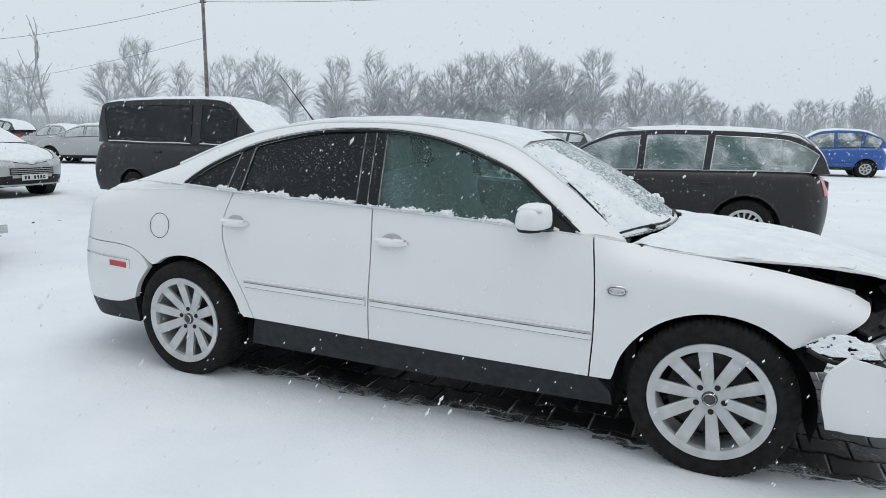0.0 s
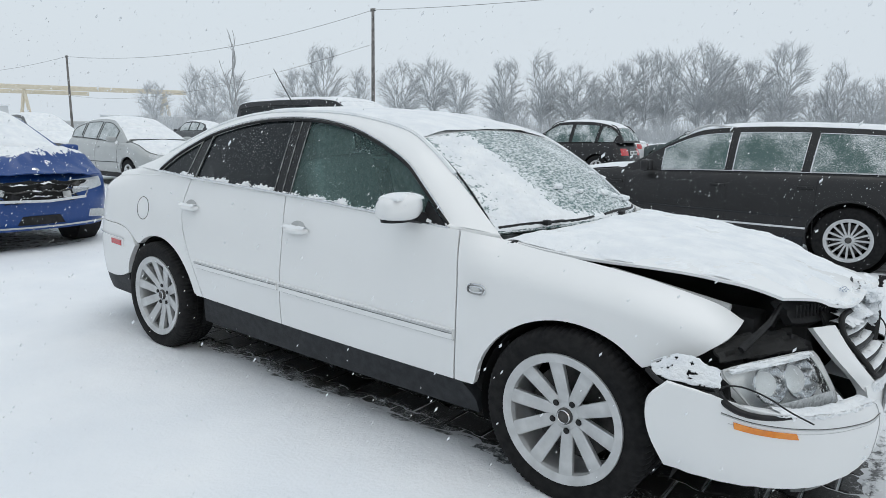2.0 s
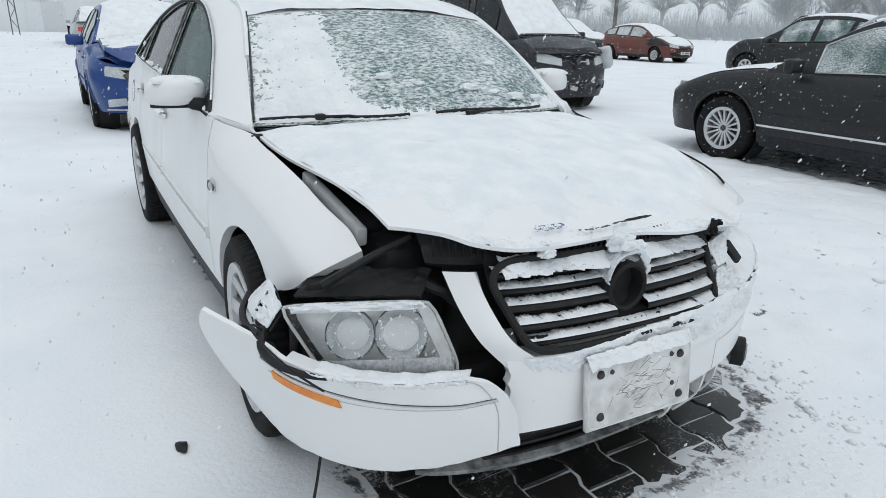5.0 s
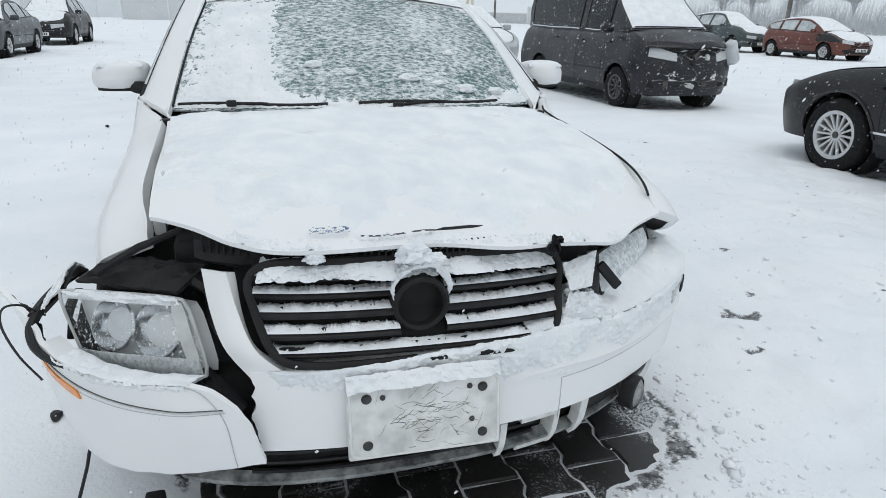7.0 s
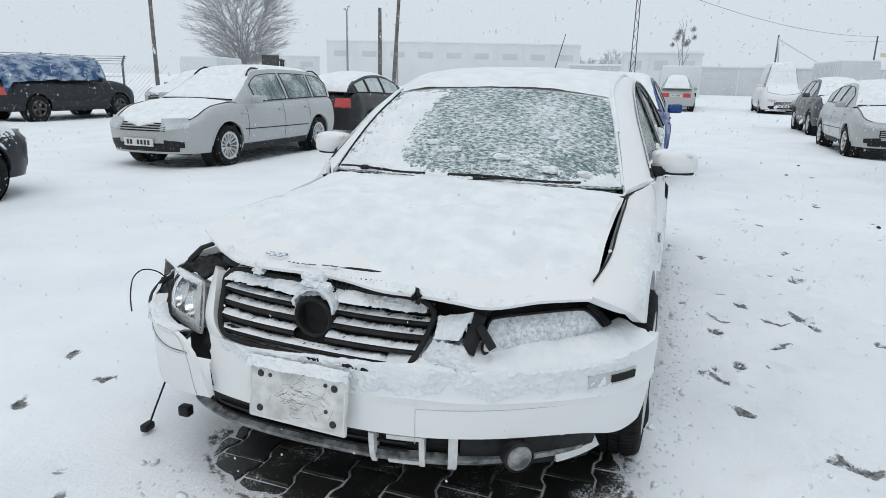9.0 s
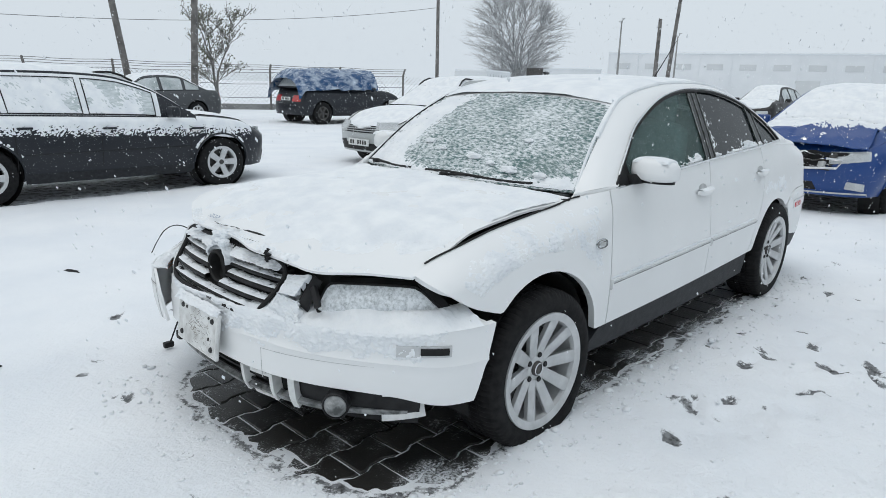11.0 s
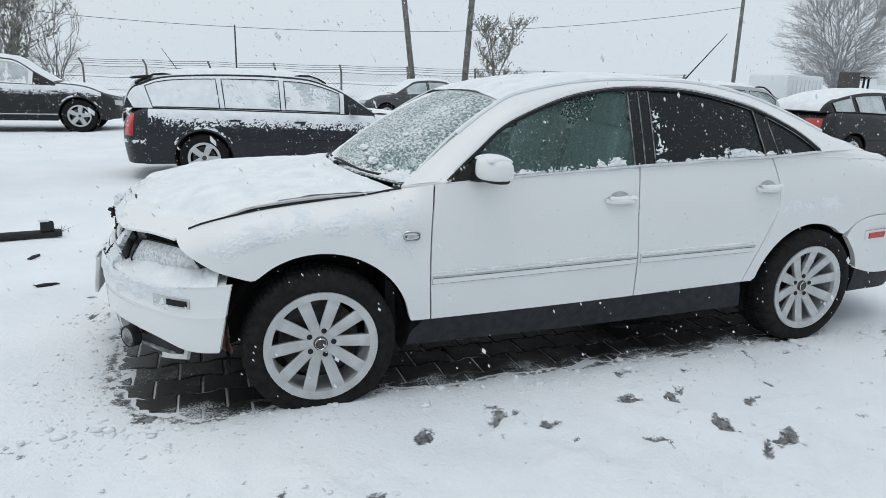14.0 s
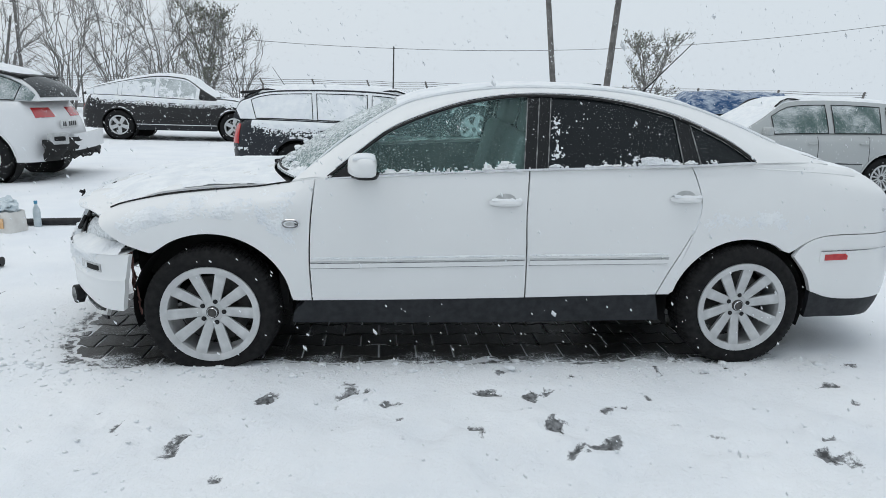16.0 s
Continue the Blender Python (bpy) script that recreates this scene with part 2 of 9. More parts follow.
def table(values):
    """A quick lookup of evenly spaced rows by a share from 0 to 1."""
    rows = [tuple(float(c) for c in np.atleast_1d(r)) for r in values]
    n = len(rows) - 1

    def at(t):
        k = min(max(t, 0.0), 1.0) * n
        i = min(int(k), n - 1)
        k -= i
        return tuple(p + (q - p) * k for p, q in zip(rows[i], rows[i + 1]))
    return at


def curve(pts):
    """A smooth way through a few points; t runs from 0 to 1 by length."""
    P = np.array(pts, float)
    if len(P) == 2:
        return table(P)
    Q = np.vstack([2 * P[0] - P[1], P, 2 * P[-1] - P[-2]])
    out = []
    for i in range(1, len(Q) - 2):
        a, b, c, d = Q[i - 1:i + 3]
        for s in np.linspace(0, 1, 12, endpoint=i == len(Q) - 3):
            out.append(0.5 * ((2 * b) + (c - a) * s + (2 * a - 5 * b + 4 * c - d) * s * s + (3 * b - a - 3 * c + d) * s ** 3))
    out = np.array(out)
    length = np.concatenate([[0], np.cumsum(np.linalg.norm(np.diff(out, axis=0), axis=1))])
    length /= length[-1]
    ts = np.linspace(0, 1, 240)
    return table(np.stack([np.interp(ts, length, out[:, k]) for k in range(out.shape[1])], 1))


def even(xs, ys, n=400):
    """The same for a height over a length, held flat past both ends."""
    xs, ys = np.array(xs, float), np.array(ys, float)
    g = np.linspace(xs[0], xs[-1], n)
    at, x0, k = table(np.interp(g, xs, ys)), float(xs[0]), float(xs[-1] - xs[0])
    return lambda x: at((x - x0) / k)[0]


def fn1(pts):
    """A smooth height over a length, from a few pairs."""
    c = curve(pts)
    v = np.array([c(t) for t in np.linspace(0, 1, 160)])
    o = np.argsort(v[:, 0])
    return even(v[o, 0], v[o, 1])


def coons(b, t, l, r):
    """A patch between four curves."""
    b, t, l, r = (curve(c) if not callable(c) else c for c in (b, t, l, r))
    c00, c10, c01, c11 = b(0), b(1), t(0), t(1)

    def at(u, v):
        B, T, L, R2 = b(u), t(u), l(v), r(v)
        return tuple((1 - v) * B[k] + v * T[k] + (1 - u) * L[k] + u * R2[k] - ((1 - u) * (1 - v) * c00[k] + u * (1 - v) * c10[k] + (1 - u) * v * c01[k] + u * v * c11[k]) for k in range(len(B)))
    return at


def sheet(fn, nu, nv, lip=0.012, ref=(0, 0, 0.6), keep=None):
    """A grid from fn(u, v), its edges turned inwards by lip."""
    bm = bmesh.new()
    vs = [[bm.verts.new(fn(i / nu, j / nv)) for j in range(nv + 1)] for i in range(nu + 1)]
    for i in range(nu):
        for j in range(nv):
            q = (vs[i][j], vs[i + 1][j], vs[i + 1][j + 1], vs[i][j + 1])
            if keep and not keep((i + 0.5) / nu, (j + 0.5) / nv):
                continue
            if len(set(tuple(round(c, 6) for c in w.co) for w in q)) < 3:
                continue
            bm.faces.new(q)
    loose = [w for w in bm.verts if not w.link_faces]
    for w in loose:
        bm.verts.remove(w)
    bm.normal_update()
    if sum(f.normal.dot(f.calc_center_median() - Vector(ref)) for f in bm.faces) < 0:
        bmesh.ops.reverse_faces(bm, faces=bm.faces[:])
        bm.normal_update()
    if lip:
        edges = [e for e in bm.edges if e.is_boundary]
        nor = {w: w.normal.copy() for e in edges for w in e.verts}
        made = bmesh.ops.extrude_edge_only(bm, edges=edges)
        news = [g for g in made["geom"] if isinstance(g, bmesh.types.BMVert)]
        olds = {tuple(round(c, 6) for c in w.co): n for w, n in nor.items()}
        for w in news:
            n = olds.get(tuple(round(c, 6) for c in w.co))
            if n:
                w.co -= n * lip
    return bm


def box(sx, sy, sz, bevel=0.01, at=(0, 0, 0), seg=2):
    bm = bmesh.new()
    bmesh.ops.create_cube(bm, size=1, matrix=Matrix.Translation(at) @ Matrix.Diagonal((sx, sy, sz, 1)))
    if bevel:
        bmesh.ops.bevel(bm, geom=bm.edges[:], offset=bevel, segments=seg, affect="EDGES", profile=0.6)
    return bm


def tube(pts, r, seg=8, r_end=None, closed=False):
    """A round bar along points."""
    bm = bmesh.new()
    P = [Vector(p) for p in pts]
    rings = []
    for i, p in enumerate(P):
        d = (P[min(i + 1, len(P) - 1)] - P[max(i - 1, 0)]).normalized()
        q = d.to_track_quat("Z", "Y")
        rr = r if r_end is None else r + (r_end - r) * i / (len(P) - 1)
        rings.append([bm.verts.new(p + q @ Vector((rr * math.cos(2 * math.pi * k / seg), rr * math.sin(2 * math.pi * k / seg), 0))) for k in range(seg)])
    for a, b in zip(rings, rings[1:]):
        for k in range(seg):
            bm.faces.new((a[k], a[(k + 1) % seg], b[(k + 1) % seg], b[k]))
    bm.faces.new(rings[0][::-1])
    bm.faces.new(rings[-1])
    return bm


def lathe(profile, seg=40, axis="Y"):
    """Turns (radius, height) pairs round the y axis."""
    bm = bmesh.new()
    rings = [[bm.verts.new((r * math.cos(2 * math.pi * k / seg), h, r * math.sin(2 * math.pi * k / seg))) for k in range(seg)] for r, h in profile]
    for a, b in zip(rings, rings[1:]):
        for k in range(seg):
            bm.faces.new((a[k], b[k], b[(k + 1) % seg], a[(k + 1) % seg]))
    return bm


def join(*bms):
    out = bmesh.new()
    for b in bms:
        me = bpy.data.meshes.new("tmp")
        b.to_mesh(me)
        b.free()
        out.from_mesh(me)
        bpy.data.meshes.remove(me)
    return out


def moved(bm, m):
    bmesh.ops.transform(bm, matrix=m, verts=bm.verts)
    return bm


def sstep(a, b, x):
    t = min(1.0, max(0.0, (x - a) / (b - a)))
    return t * t * (3 - 2 * t)


def n3(x, y, z=0.0, s=1.0):
    return noise.noise(Vector((x * s, y * s, z * s)))


def fbm(x, y, z=0.0, s=1.0, o=4):
    return noise.fractal(Vector((x * s, y * s, z * s)), 0.9, 2.0, o)


# ---- ground: one sheet of trodden snow over paving, to the horizon ----
# where cars stood while it snowed, and the wheels' lee, the paving lies bare: (x0, x1, y0, y1, softness)
BARE = [(-1.80, 2.24, -0.70, 0.83, 0.11)]
BARE_FAR = []
PRINTS = []


def bare_amount(x, y):
    """1 on bare paving, 0 under full snow."""
    best = 0.0
    for x0, x1, y0, y1, s in BARE + BARE_FAR:
        if x0 - 1 < x < x1 + 1 and y0 - 1 < y < y1 + 1:
            k = 0.45
            ex, ey = max(x0 + k - x, x - x1 + k, 0), max(y0 + k - y, y - y1 + k, 0)
            d = k - math.hypot(ex, ey) if ex or ey else min(x - x0, x1 - x, y - y0, y1 - y)
            d += 0.05 * fbm(x, y, 3.0, 3.2, 4) + 0.03 * n3(x, y, 7, 13)
            best = max(best, sstep(-s, s, d))
    return best


def graded(lo, hi, step, far, grow, slow=0.0):
    a = list(np.arange(lo, hi + step / 2, step))
    s, x = step, a[-1]
    while x < far:
        s *= grow if x - hi > slow else 1.048
        x += s
        a.append(x)
    s, x = step, a[0]
    while x > -far:
        s *= grow if lo - x > slow else 1.048
        x -= s
        a.insert(0, x)
    return a


random.seed(5)


def print_trail(x, y, heading, count, stride=0.62):
    """Footprints: pairs of soles along a way."""
    for k in range(count):
        x += stride * math.cos(heading) + random.uniform(-0.08, 0.08)
        y += stride * math.sin(heading) + random.uniform(-0.08, 0.08)
        s = 0.11 if k % 2 else -0.11
        PRINTS.append((x - s * math.sin(heading), y + s * math.cos(heading), heading + random.uniform(-0.3, 0.3), random.uniform(0.5, 1.0), 0.9))


def near_sedan(x, y):
    return -2.1 < x < 2.5 and -0.9 < y < 1.02


def rut(x, y):
    """Tyre tracks of a car that crossed behind the sedan, half snowed over: 1 in the middle of a track."""
    best = 0.0
    for xc, w in ((-3.12, 0.10), (-4.55, 0.10), (-3.42, 0.07), (-4.86, 0.07)):
        d = (x - xc - 0.16 * math.sin(0.33 * y + 0.4)) / w
        if abs(d) < 2.5:
            best = max(best, math.exp(-d ** 4) * max(0.0, 0.55 + 0.8 * fbm(x * 0.4, y, 5, 0.9, 3)))
    return best


def ground_z(x, y, fine=True):
    z = 0.022 + 0.010 * fbm(x, y, 0, 0.35, 3)
    d = math.hypot(x, y)
    if fine:
        z += 0.006 * fbm(x, y, 2, 2.2, 4) + 0.0025 * n3(x, y, 5, 14)
        # trodden side along the car's left and front
        tread = sstep(0.9, 1.5, y) * sstep(6.5, 4.0, y) * sstep(-3.2, -1.5, x) * sstep(5.0, 3.0, x)
        z += tread * (0.024 * fbm(x, y, 9, 6.5, 4) + 0.008 * fbm(x, y, 3, 15, 3) - 0.003)
        z -= 0.011 * rut(x, y)
        b = bare_amount(x, y)
        z += ((-0.0055 + 0.006 * fbm(x, y, 6, 6, 3)) - z) * b if near_sedan(x, y) else -0.06 * b
        for px, py, h, depth, size in (PRINTS if -9 < x < 4.8 and -2.6 < y < 4.6 else ()):
            if abs(x - px) < 0.28 and abs(y - py) < 0.28:
                u = (x - px) * math.cos(h) + (y - py) * math.sin(h)
                v = -(x - px) * math.sin(h) + (y - py) * math.cos(h)
                r = math.hypot(u / (0.14 * size), v / (0.055 * size)) + 0.55 * fbm(x, y, 1, 17, 3)
                z -= 0.016 * depth * sstep(1.15, 0.45, r) - 0.005 * sstep(1.9, 1.3, r) * sstep(0.9, 1.2, r)
    return z


for k, (x, y) in enumerate(((-0.19, 1.55), (-0.36, 1.70), (-1.25, 1.81), (1.58, 1.49), (1.31, 1.57), (0.98, 1.24), (-0.22, 1.23), (-0.52, 1.37), (-0.71, 1.53), (-0.87, 1.65), (-1.67, 1.18), (0.04, 1.21), (0.68, 1.21), (0.5, 1.3), (0.47, 1.48), (-1.97, 0.95), (1.03, 1.29), (1.6, -1.83), (2.07, -1.6), (1.77, -1.45), (2.5, 0.9))):
    PRINTS.append((x, y, random.uniform(-0.5, 3.4), random.uniform(0.62, 1.0), random.uniform(0.5, 0.85)))
for k in range(170):
    PRINTS.append((random.uniform(-4.0, 3.6), 0.95 + 2.9 * random.random() ** 1.5, random.uniform(0, 3.1), random.uniform(0.4, 0.95), random.uniform(0.16, 0.6)))
for k in range(26):
    PRINTS.append((random.uniform(2.3, 4.2), random.uniform(-2.0, 1.2), random.uniform(0, 3.1), random.uniform(0.45, 0.85), random.uniform(0.3, 0.6)))
print_trail(-4.0, 2.3, radians(172), 5, 0.7)


def worn(x, y):
    """How far the snow is trodden or blown away: 0 whole, 1 gone."""
    b = bare_amount(x, y)
    w = (1.5 * b * (1 - sstep(0.45, 0.85, b)) if near_sedan(x, y) else 0.9 * b) + 0.16 * sstep(0.9, 1.3, y) * sstep(4.5, 3.0, y) * sstep(-4.0, -2.5, x) * sstep(4.2, 3.0, x) + 0.24 * rut(x, y)
    for px, py, h, depth, size in (PRINTS if -9 < x < 4.8 and -2.6 < y < 4.6 else ()):
        if abs(x - px) < 0.28 and abs(y - py) < 0.28:
            u = (x - px) * math.cos(h) + (y - py) * math.sin(h)
            v = -(x - px) * math.sin(h) + (y - py) * math.cos(h)
            r = math.hypot(u / (0.15 * size), v / (0.075 * size)) + 0.9 * fbm(x, y, 1, 11, 4)
            w = max(w, 0.95 * depth * sstep(1.3, 0.2, r))
    return w


def churned(x, y):
    """How far the snow has been stirred by feet, 0 to 1: along the car's left and round its nose."""
    left = sstep(0.75, 1.1, y) * sstep(4.6, 3.0, y) * sstep(-5.0, -3.0, x) * sstep(4.4, 3.2, x)
    front = sstep(2.0, 2.5, x) * sstep(4.6, 3.6, x) * sstep(-2.4, -1.2, y) * sstep(4.0, 2.0, y)
    return min(1.0, max(left, 0.8 * front) * (0.35 + 0.9 * max(0.0, 0.5 + fbm(x, y, 4, 1.1, 3))) + 0.10)


def make_ground():
    xs, ys = graded(-4.2, 4.4, 0.036, 900, 1.16, 14), graded(-2.2, 4.3, 0.036, 900, 1.16, 10)
    verts, faces, wear, stir = [], [], [], []
    for x in xs:
        for y in ys:
            near = -4.4 < x < 4.6 and -2.6 < y < 4.6
            mid = -22 < x < 14 and -18 < y < 20
            z = ground_z(x, y, near or mid)
            verts.append((x, y, z))
            wear.append(worn(x, y) if mid else 0.0)
            stir.append(churned(x, y) if near else 0.10)
    n = len(ys)
    for i in range(len(xs) - 1):
        for j in range(n - 1):
            a = i * n + j
            faces.append((a, a + n, a + n + 1, a + 1))
    me = bpy.data.meshes.new("ground")
    me.from_pydata(verts, [], faces)
    me.polygons.foreach_set("use_smooth", [True] * len(faces))
    me.attributes.new("worn", "FLOAT", "POINT").data.foreach_set("value", wear)
    me.attributes.new("churned", "FLOAT", "POINT").data.foreach_set("value", stir)
    me.materials.append(M["snow"])
    return tagged(new("ground", me), "fresh thin snow over a car park, trodden beside the car", "ground", kind="structure")

# ---- the white sedan: its surfaces ----
# x runs to the nose, y to the car's left, z up; the wheels stand at x = +-1.3515
def plan_table():
    rows = []
    for x in np.linspace(-1.85, 1.55, 120):
        y = 0.868 - 0.018 * ((x - 0.1) / 1.5) ** 2
        rows.append((x, y))
    ye, yf = rows[0][1], rows[-1][1]
    rear = [(-1.85 - 0.56 * math.sin(a) ** (2 / 3.0), ye * math.cos(a) ** (2 / 3.0)) for a in np.linspace(0, math.pi / 2, 90)[1:]]
    front = [(1.55 + 0.73 * math.sin(a) ** (2 / 2.6), yf * max(math.cos(a), 0) ** (2 / 2.6)) for a in np.linspace(0, math.pi / 2, 90)[1:]]
    p = np.array(rear[::-1] + rows + front)
    d = np.concatenate([[0], np.cumsum(np.linalg.norm(np.diff(p, axis=0), axis=1))])
    i0 = len(rear) + int(np.argmin(abs(np.array(rows)[:, 0])))
    t = np.gradient(p, axis=0)
    t /= np.linalg.norm(t, axis=1)[:, None]
    return d - d[i0] + p[i0, 0], p, np.stack([t[:, 1], -t[:, 0]], 1) * -1


PLAN_S, PLAN_P, PLAN_N = plan_table()
S_REAR, S_NOSE = PLAN_S[0], PLAN_S[-1]
plan_x, plan_y, plan_nx, plan_ny = (even(PLAN_S, c, 700) for c in (PLAN_P[:, 0], PLAN_P[:, 1], PLAN_N[:, 0], PLAN_N[:, 1]))
side_d = fn1([(0.15, -0.06), (0.25, -0.035), (0.36, -0.012), (0.56, 0.0), (0.75, -0.014), (0.9, -0.036), (1.05, -0.07)])
front_d = fn1([(0.1, -0.16), (0.22, -0.06), (0.3, -0.034), (0.45, -0.03), (0.55, -0.04), (0.66, -0.062), (0.75, -0.10), (0.85, -0.17)])
rear_d = fn1([(0.2, -0.12), (0.3, -0.03), (0.5, 0.0), (0.7, -0.03), (0.9, -0.08), (1.05, -0.16)])
fender_z = fn1([(0.8, 0.945), (0.95, 0.925), (1.13, 0.895), (1.29, 0.88), (1.56, 0.848), (1.82, 0.797), (1.98, 0.745), (2.3, 0.66)])
quarter_z = fn1([(-1.0, 1.06), (-1.36, 1.062), (-1.6, 1.055), (-1.9, 1.035), (-2.3, 0.985), (-2.8, 0.96)])
belt_z = fn1([(0.95, 0.93), (0.78, 0.945), (0.357, 0.975), (-0.211, 1.008), (-0.972, 1.04), (-1.311, 1.062), (-1.6, 1.07)])


def S(sx, z, side=1, off=0.0):
    """The lower body's skin, by the length round the plan and the height."""
    x, y, nx, ny = plan_x(sx), plan_y(sx), plan_nx(sx), plan_ny(sx)
    f = nx * nx
    d = side_d(z) * (1 - f) + (front_d(z) if nx > 0 else rear_d(z)) * f
    if sx > 0.8:
        d -= 0.11 * sstep(0.8, 1.05, sx) * (1 - 0.6 * f) * max(0.0, min(1.0, (z - fender_z(sx) + 0.11) / 0.11)) ** 2
    if sx < -1.0:
        d -= 0.085 * sstep(-1.55, -2.0, sx) * max(0.0, min(1.0, (z - quarter_z(sx) + 0.10) / 0.10)) ** 2
    d += off
    return Vector((x + nx * d, side * (y + ny * d), z))


def G(x, z, side=1, off=0.0):
    """The glasshouse's leaning sides."""
    zb = belt_z(x)
    y = 0.868 - 0.018 * ((x - 0.1) / 1.5) ** 2 - 0.062 - 0.46 * (z - zb) - 0.10 * (z - zb) ** 2
    return Vector((x, side * (y + off), z + off * 0.4))


# window outlines, (x, z)
GLASS_TOP = curve([(0.79, 0.955), (0.62, 1.085), (0.466, 1.19), (0.189, 1.297), (-0.035, 1.346), (-0.234, 1.364), (-0.45, 1.364), (-0.60, 1.353), (-0.772, 1.326), (-0.972, 1.276), (-1.182, 1.186), (-1.30, 1.115), (-1.365, 1.064)])
ROOF_EDGE = curve([(0.97, 0.70, 0.925), (0.72, 0.64, 1.12), (0.50, 0.585, 1.265), (0.33, 0.56, 1.335), (0.0, 0.56, 1.392), (-0.35, 0.56, 1.408), (-0.7, 0.555, 1.398), (-1.04, 0.555, 1.345), (-1.32, 0.575, 1.258), (-1.6, 0.62, 1.145), (-1.84, 0.68, 1.062)])
roof_c = fn1([(0.44, 1.33), (0.276, 1.372), (0.0, 1.412), (-0.35, 1.432), (-0.7, 1.422), (-1.04, 1.376), (-1.32, 1.300), (-1.61, 1.185), (-1.84, 1.085)])
RE = np.array([ROOF_EDGE(t) for t in np.linspace(0, 1, 120)])


edge_y, edge_z = even(RE[::-1, 0], RE[::-1, 1]), even(RE[::-1, 0], RE[::-1, 2])


def roof_edge(x):
    return edge_y(x), edge_z(x)


def R(x, v, off=0.0):
    """The roof and the two end glasses; v runs from -1 to 1 across."""
    y, z = roof_edge(x)
    return Vector((x, v * y, z + (roof_c(x) - z) * (1 - abs(v) ** 2.2) + off))


def wind(u, v, off=0.0):
    """The windshield, u from its foot to its head."""
    foot = np.array((1.135 - 0.20 * abs(v) ** 2.2, 0.70 * v, 0.945 - 0.018 * v * v))
    head = np.array(R(0.47 - 0.05 * v * v, v * 0.985))
    p = foot + (head - foot) * u
    bow = 0.03 * math.sin(math.pi * u)
    return Vector((p[0] + bow * 0.5 + off * 0.5, p[1], p[2] + bow * 0.9 + off * 0.85))


crush = lambda x, y: 0.072 * sstep(1.2, 2.0, x) * sstep(0.15, -0.6, y) + 0.012 * sstep(1.7, 2.1, x)
hood_edge = fn1([(1.0, 0.917), (1.13, 0.90), (1.29, 0.886), (1.56, 0.855), (1.82, 0.806), (1.98, 0.755), (2.2, 0.70)])


hood_line = fn1([(-0.75, 1.95), (-0.66, 1.985), (-0.57, 2.06), (-0.49, 2.095), (-0.39, 2.128), (-0.18, 2.158), (0.0, 2.152), (0.15, 2.162), (0.34, 2.15), (0.44, 2.105), (0.55, 2.0), (0.66, 1.92), (0.75, 1.88)])
hood_drop = fn1([(-0.75, 0.0), (-0.60, 0.008), (-0.55, 0.02), (-0.49, 0.045), (-0.39, 0.052), (-0.18, 0.024), (0.0, 0.008), (0.2, 0.0), (0.33, 0.02), (0.45, 0.05), (0.66, 0.062), (0.75, 0.062)])


def hood_front(y):
    """Where the bonnet ends: a nose over the grille, set back above the lamps."""
    return hood_line(y) + 0.008 * math.sin(13 * y)


def hood(u, v, off=0.0):
    """The buckled bonnet, u from the scuttle to its front edge."""
    x0 = 1.14 - 0.15 * abs(v) ** 2.4
    yr = 0.70 - 0.035 * u
    y = v * (yr + (0.004 + 0.020 * u if v > 0 else 0.0))
    x = x0 + (hood_front(y) - x0) * u
    e = hood_edge(x)
    z = e + 0.052 * (1 - abs(v) ** 2.3) + 0.02 * sstep(0.8, 1.0, u) * sstep(0.2, 0.5, abs(y))
    z += crush(x, y) - hood_drop(y) * sstep(0.78 if y < 0.3 else 0.66, 1.0, u)
    z += 0.012 * math.sin(x * 7 + y * 5) * sstep(1.5, 2.1, x) * sstep(0.4, -0.3, y)
    z += -0.006 * sstep(0.8, 1.0, abs(v)) + 0.014 * sstep(0.75, 1.0, v) * (1 - sstep(0.85, 1.0, u)) * sstep(0.05, 0.4, u)
    return Vector((x, y, z + off))


def nose_shift(p, nx):
    """The bumper sits pushed to the car's right."""
    return Vector((p[0], p[1] - 0.105 * sstep(0.3, 0.95, nx), p[2]))


def F(sx, z, side=1, off=0.0):
    return nose_shift(S(sx, z, side, off), plan_nx(sx))


# ---- wheels ----
def tyre_mesh(r, w, rim, seg=144):
    """A winter tyre: tread cut by cross grooves and three long grooves."""
    h = w / 2
    prof = [(rim - 0.015, -0.86, 0), (rim, -0.9, 0), (rim + (r - rim) * 0.35, -1.0, 0), (r - 0.026, -0.97, 0), (r - 0.007, -0.84, 1), (r, -0.60, 1), (r, -0.40, 1), (r - 0.008, -0.38, 0), (r - 0.008, -0.32, 0), (r, -0.30, 1), (r, -0.04, 1), (r - 0.008, -0.03, 0), (r - 0.008, 0.03, 0), (r, 0.04, 1), (r, 0.30, 1), (r - 0.008, 0.32, 0), (r - 0.008, 0.38, 0), (r, 0.40, 1), (r, 0.60, 1), (r - 0.007, 0.84, 1), (r - 0.026, 0.97, 0), (rim + (r - rim) * 0.35, 1.0, 0), (rim, 0.9, 0), (rim - 0.015, 0.86, 0)]
    bm = bmesh.new()
    rings = []
    for rr, y, cut in prof:
        ring = []
        for k in range(seg):
            a = 2 * math.pi * (k + (0.6 * y if cut else 0)) / seg
            d = rr - (0.005 if cut and k % 3 == 0 else 0)
            ring.append(bm.verts.new((d * math.cos(a), y * h, d * math.sin(a))))
        rings.append(ring)
    for p, q in zip(rings, rings[1:]):
        for k in range(seg):
            bm.faces.new((p[k], q[k], q[(k + 1) % seg], p[(k + 1) % seg]))
    return bm


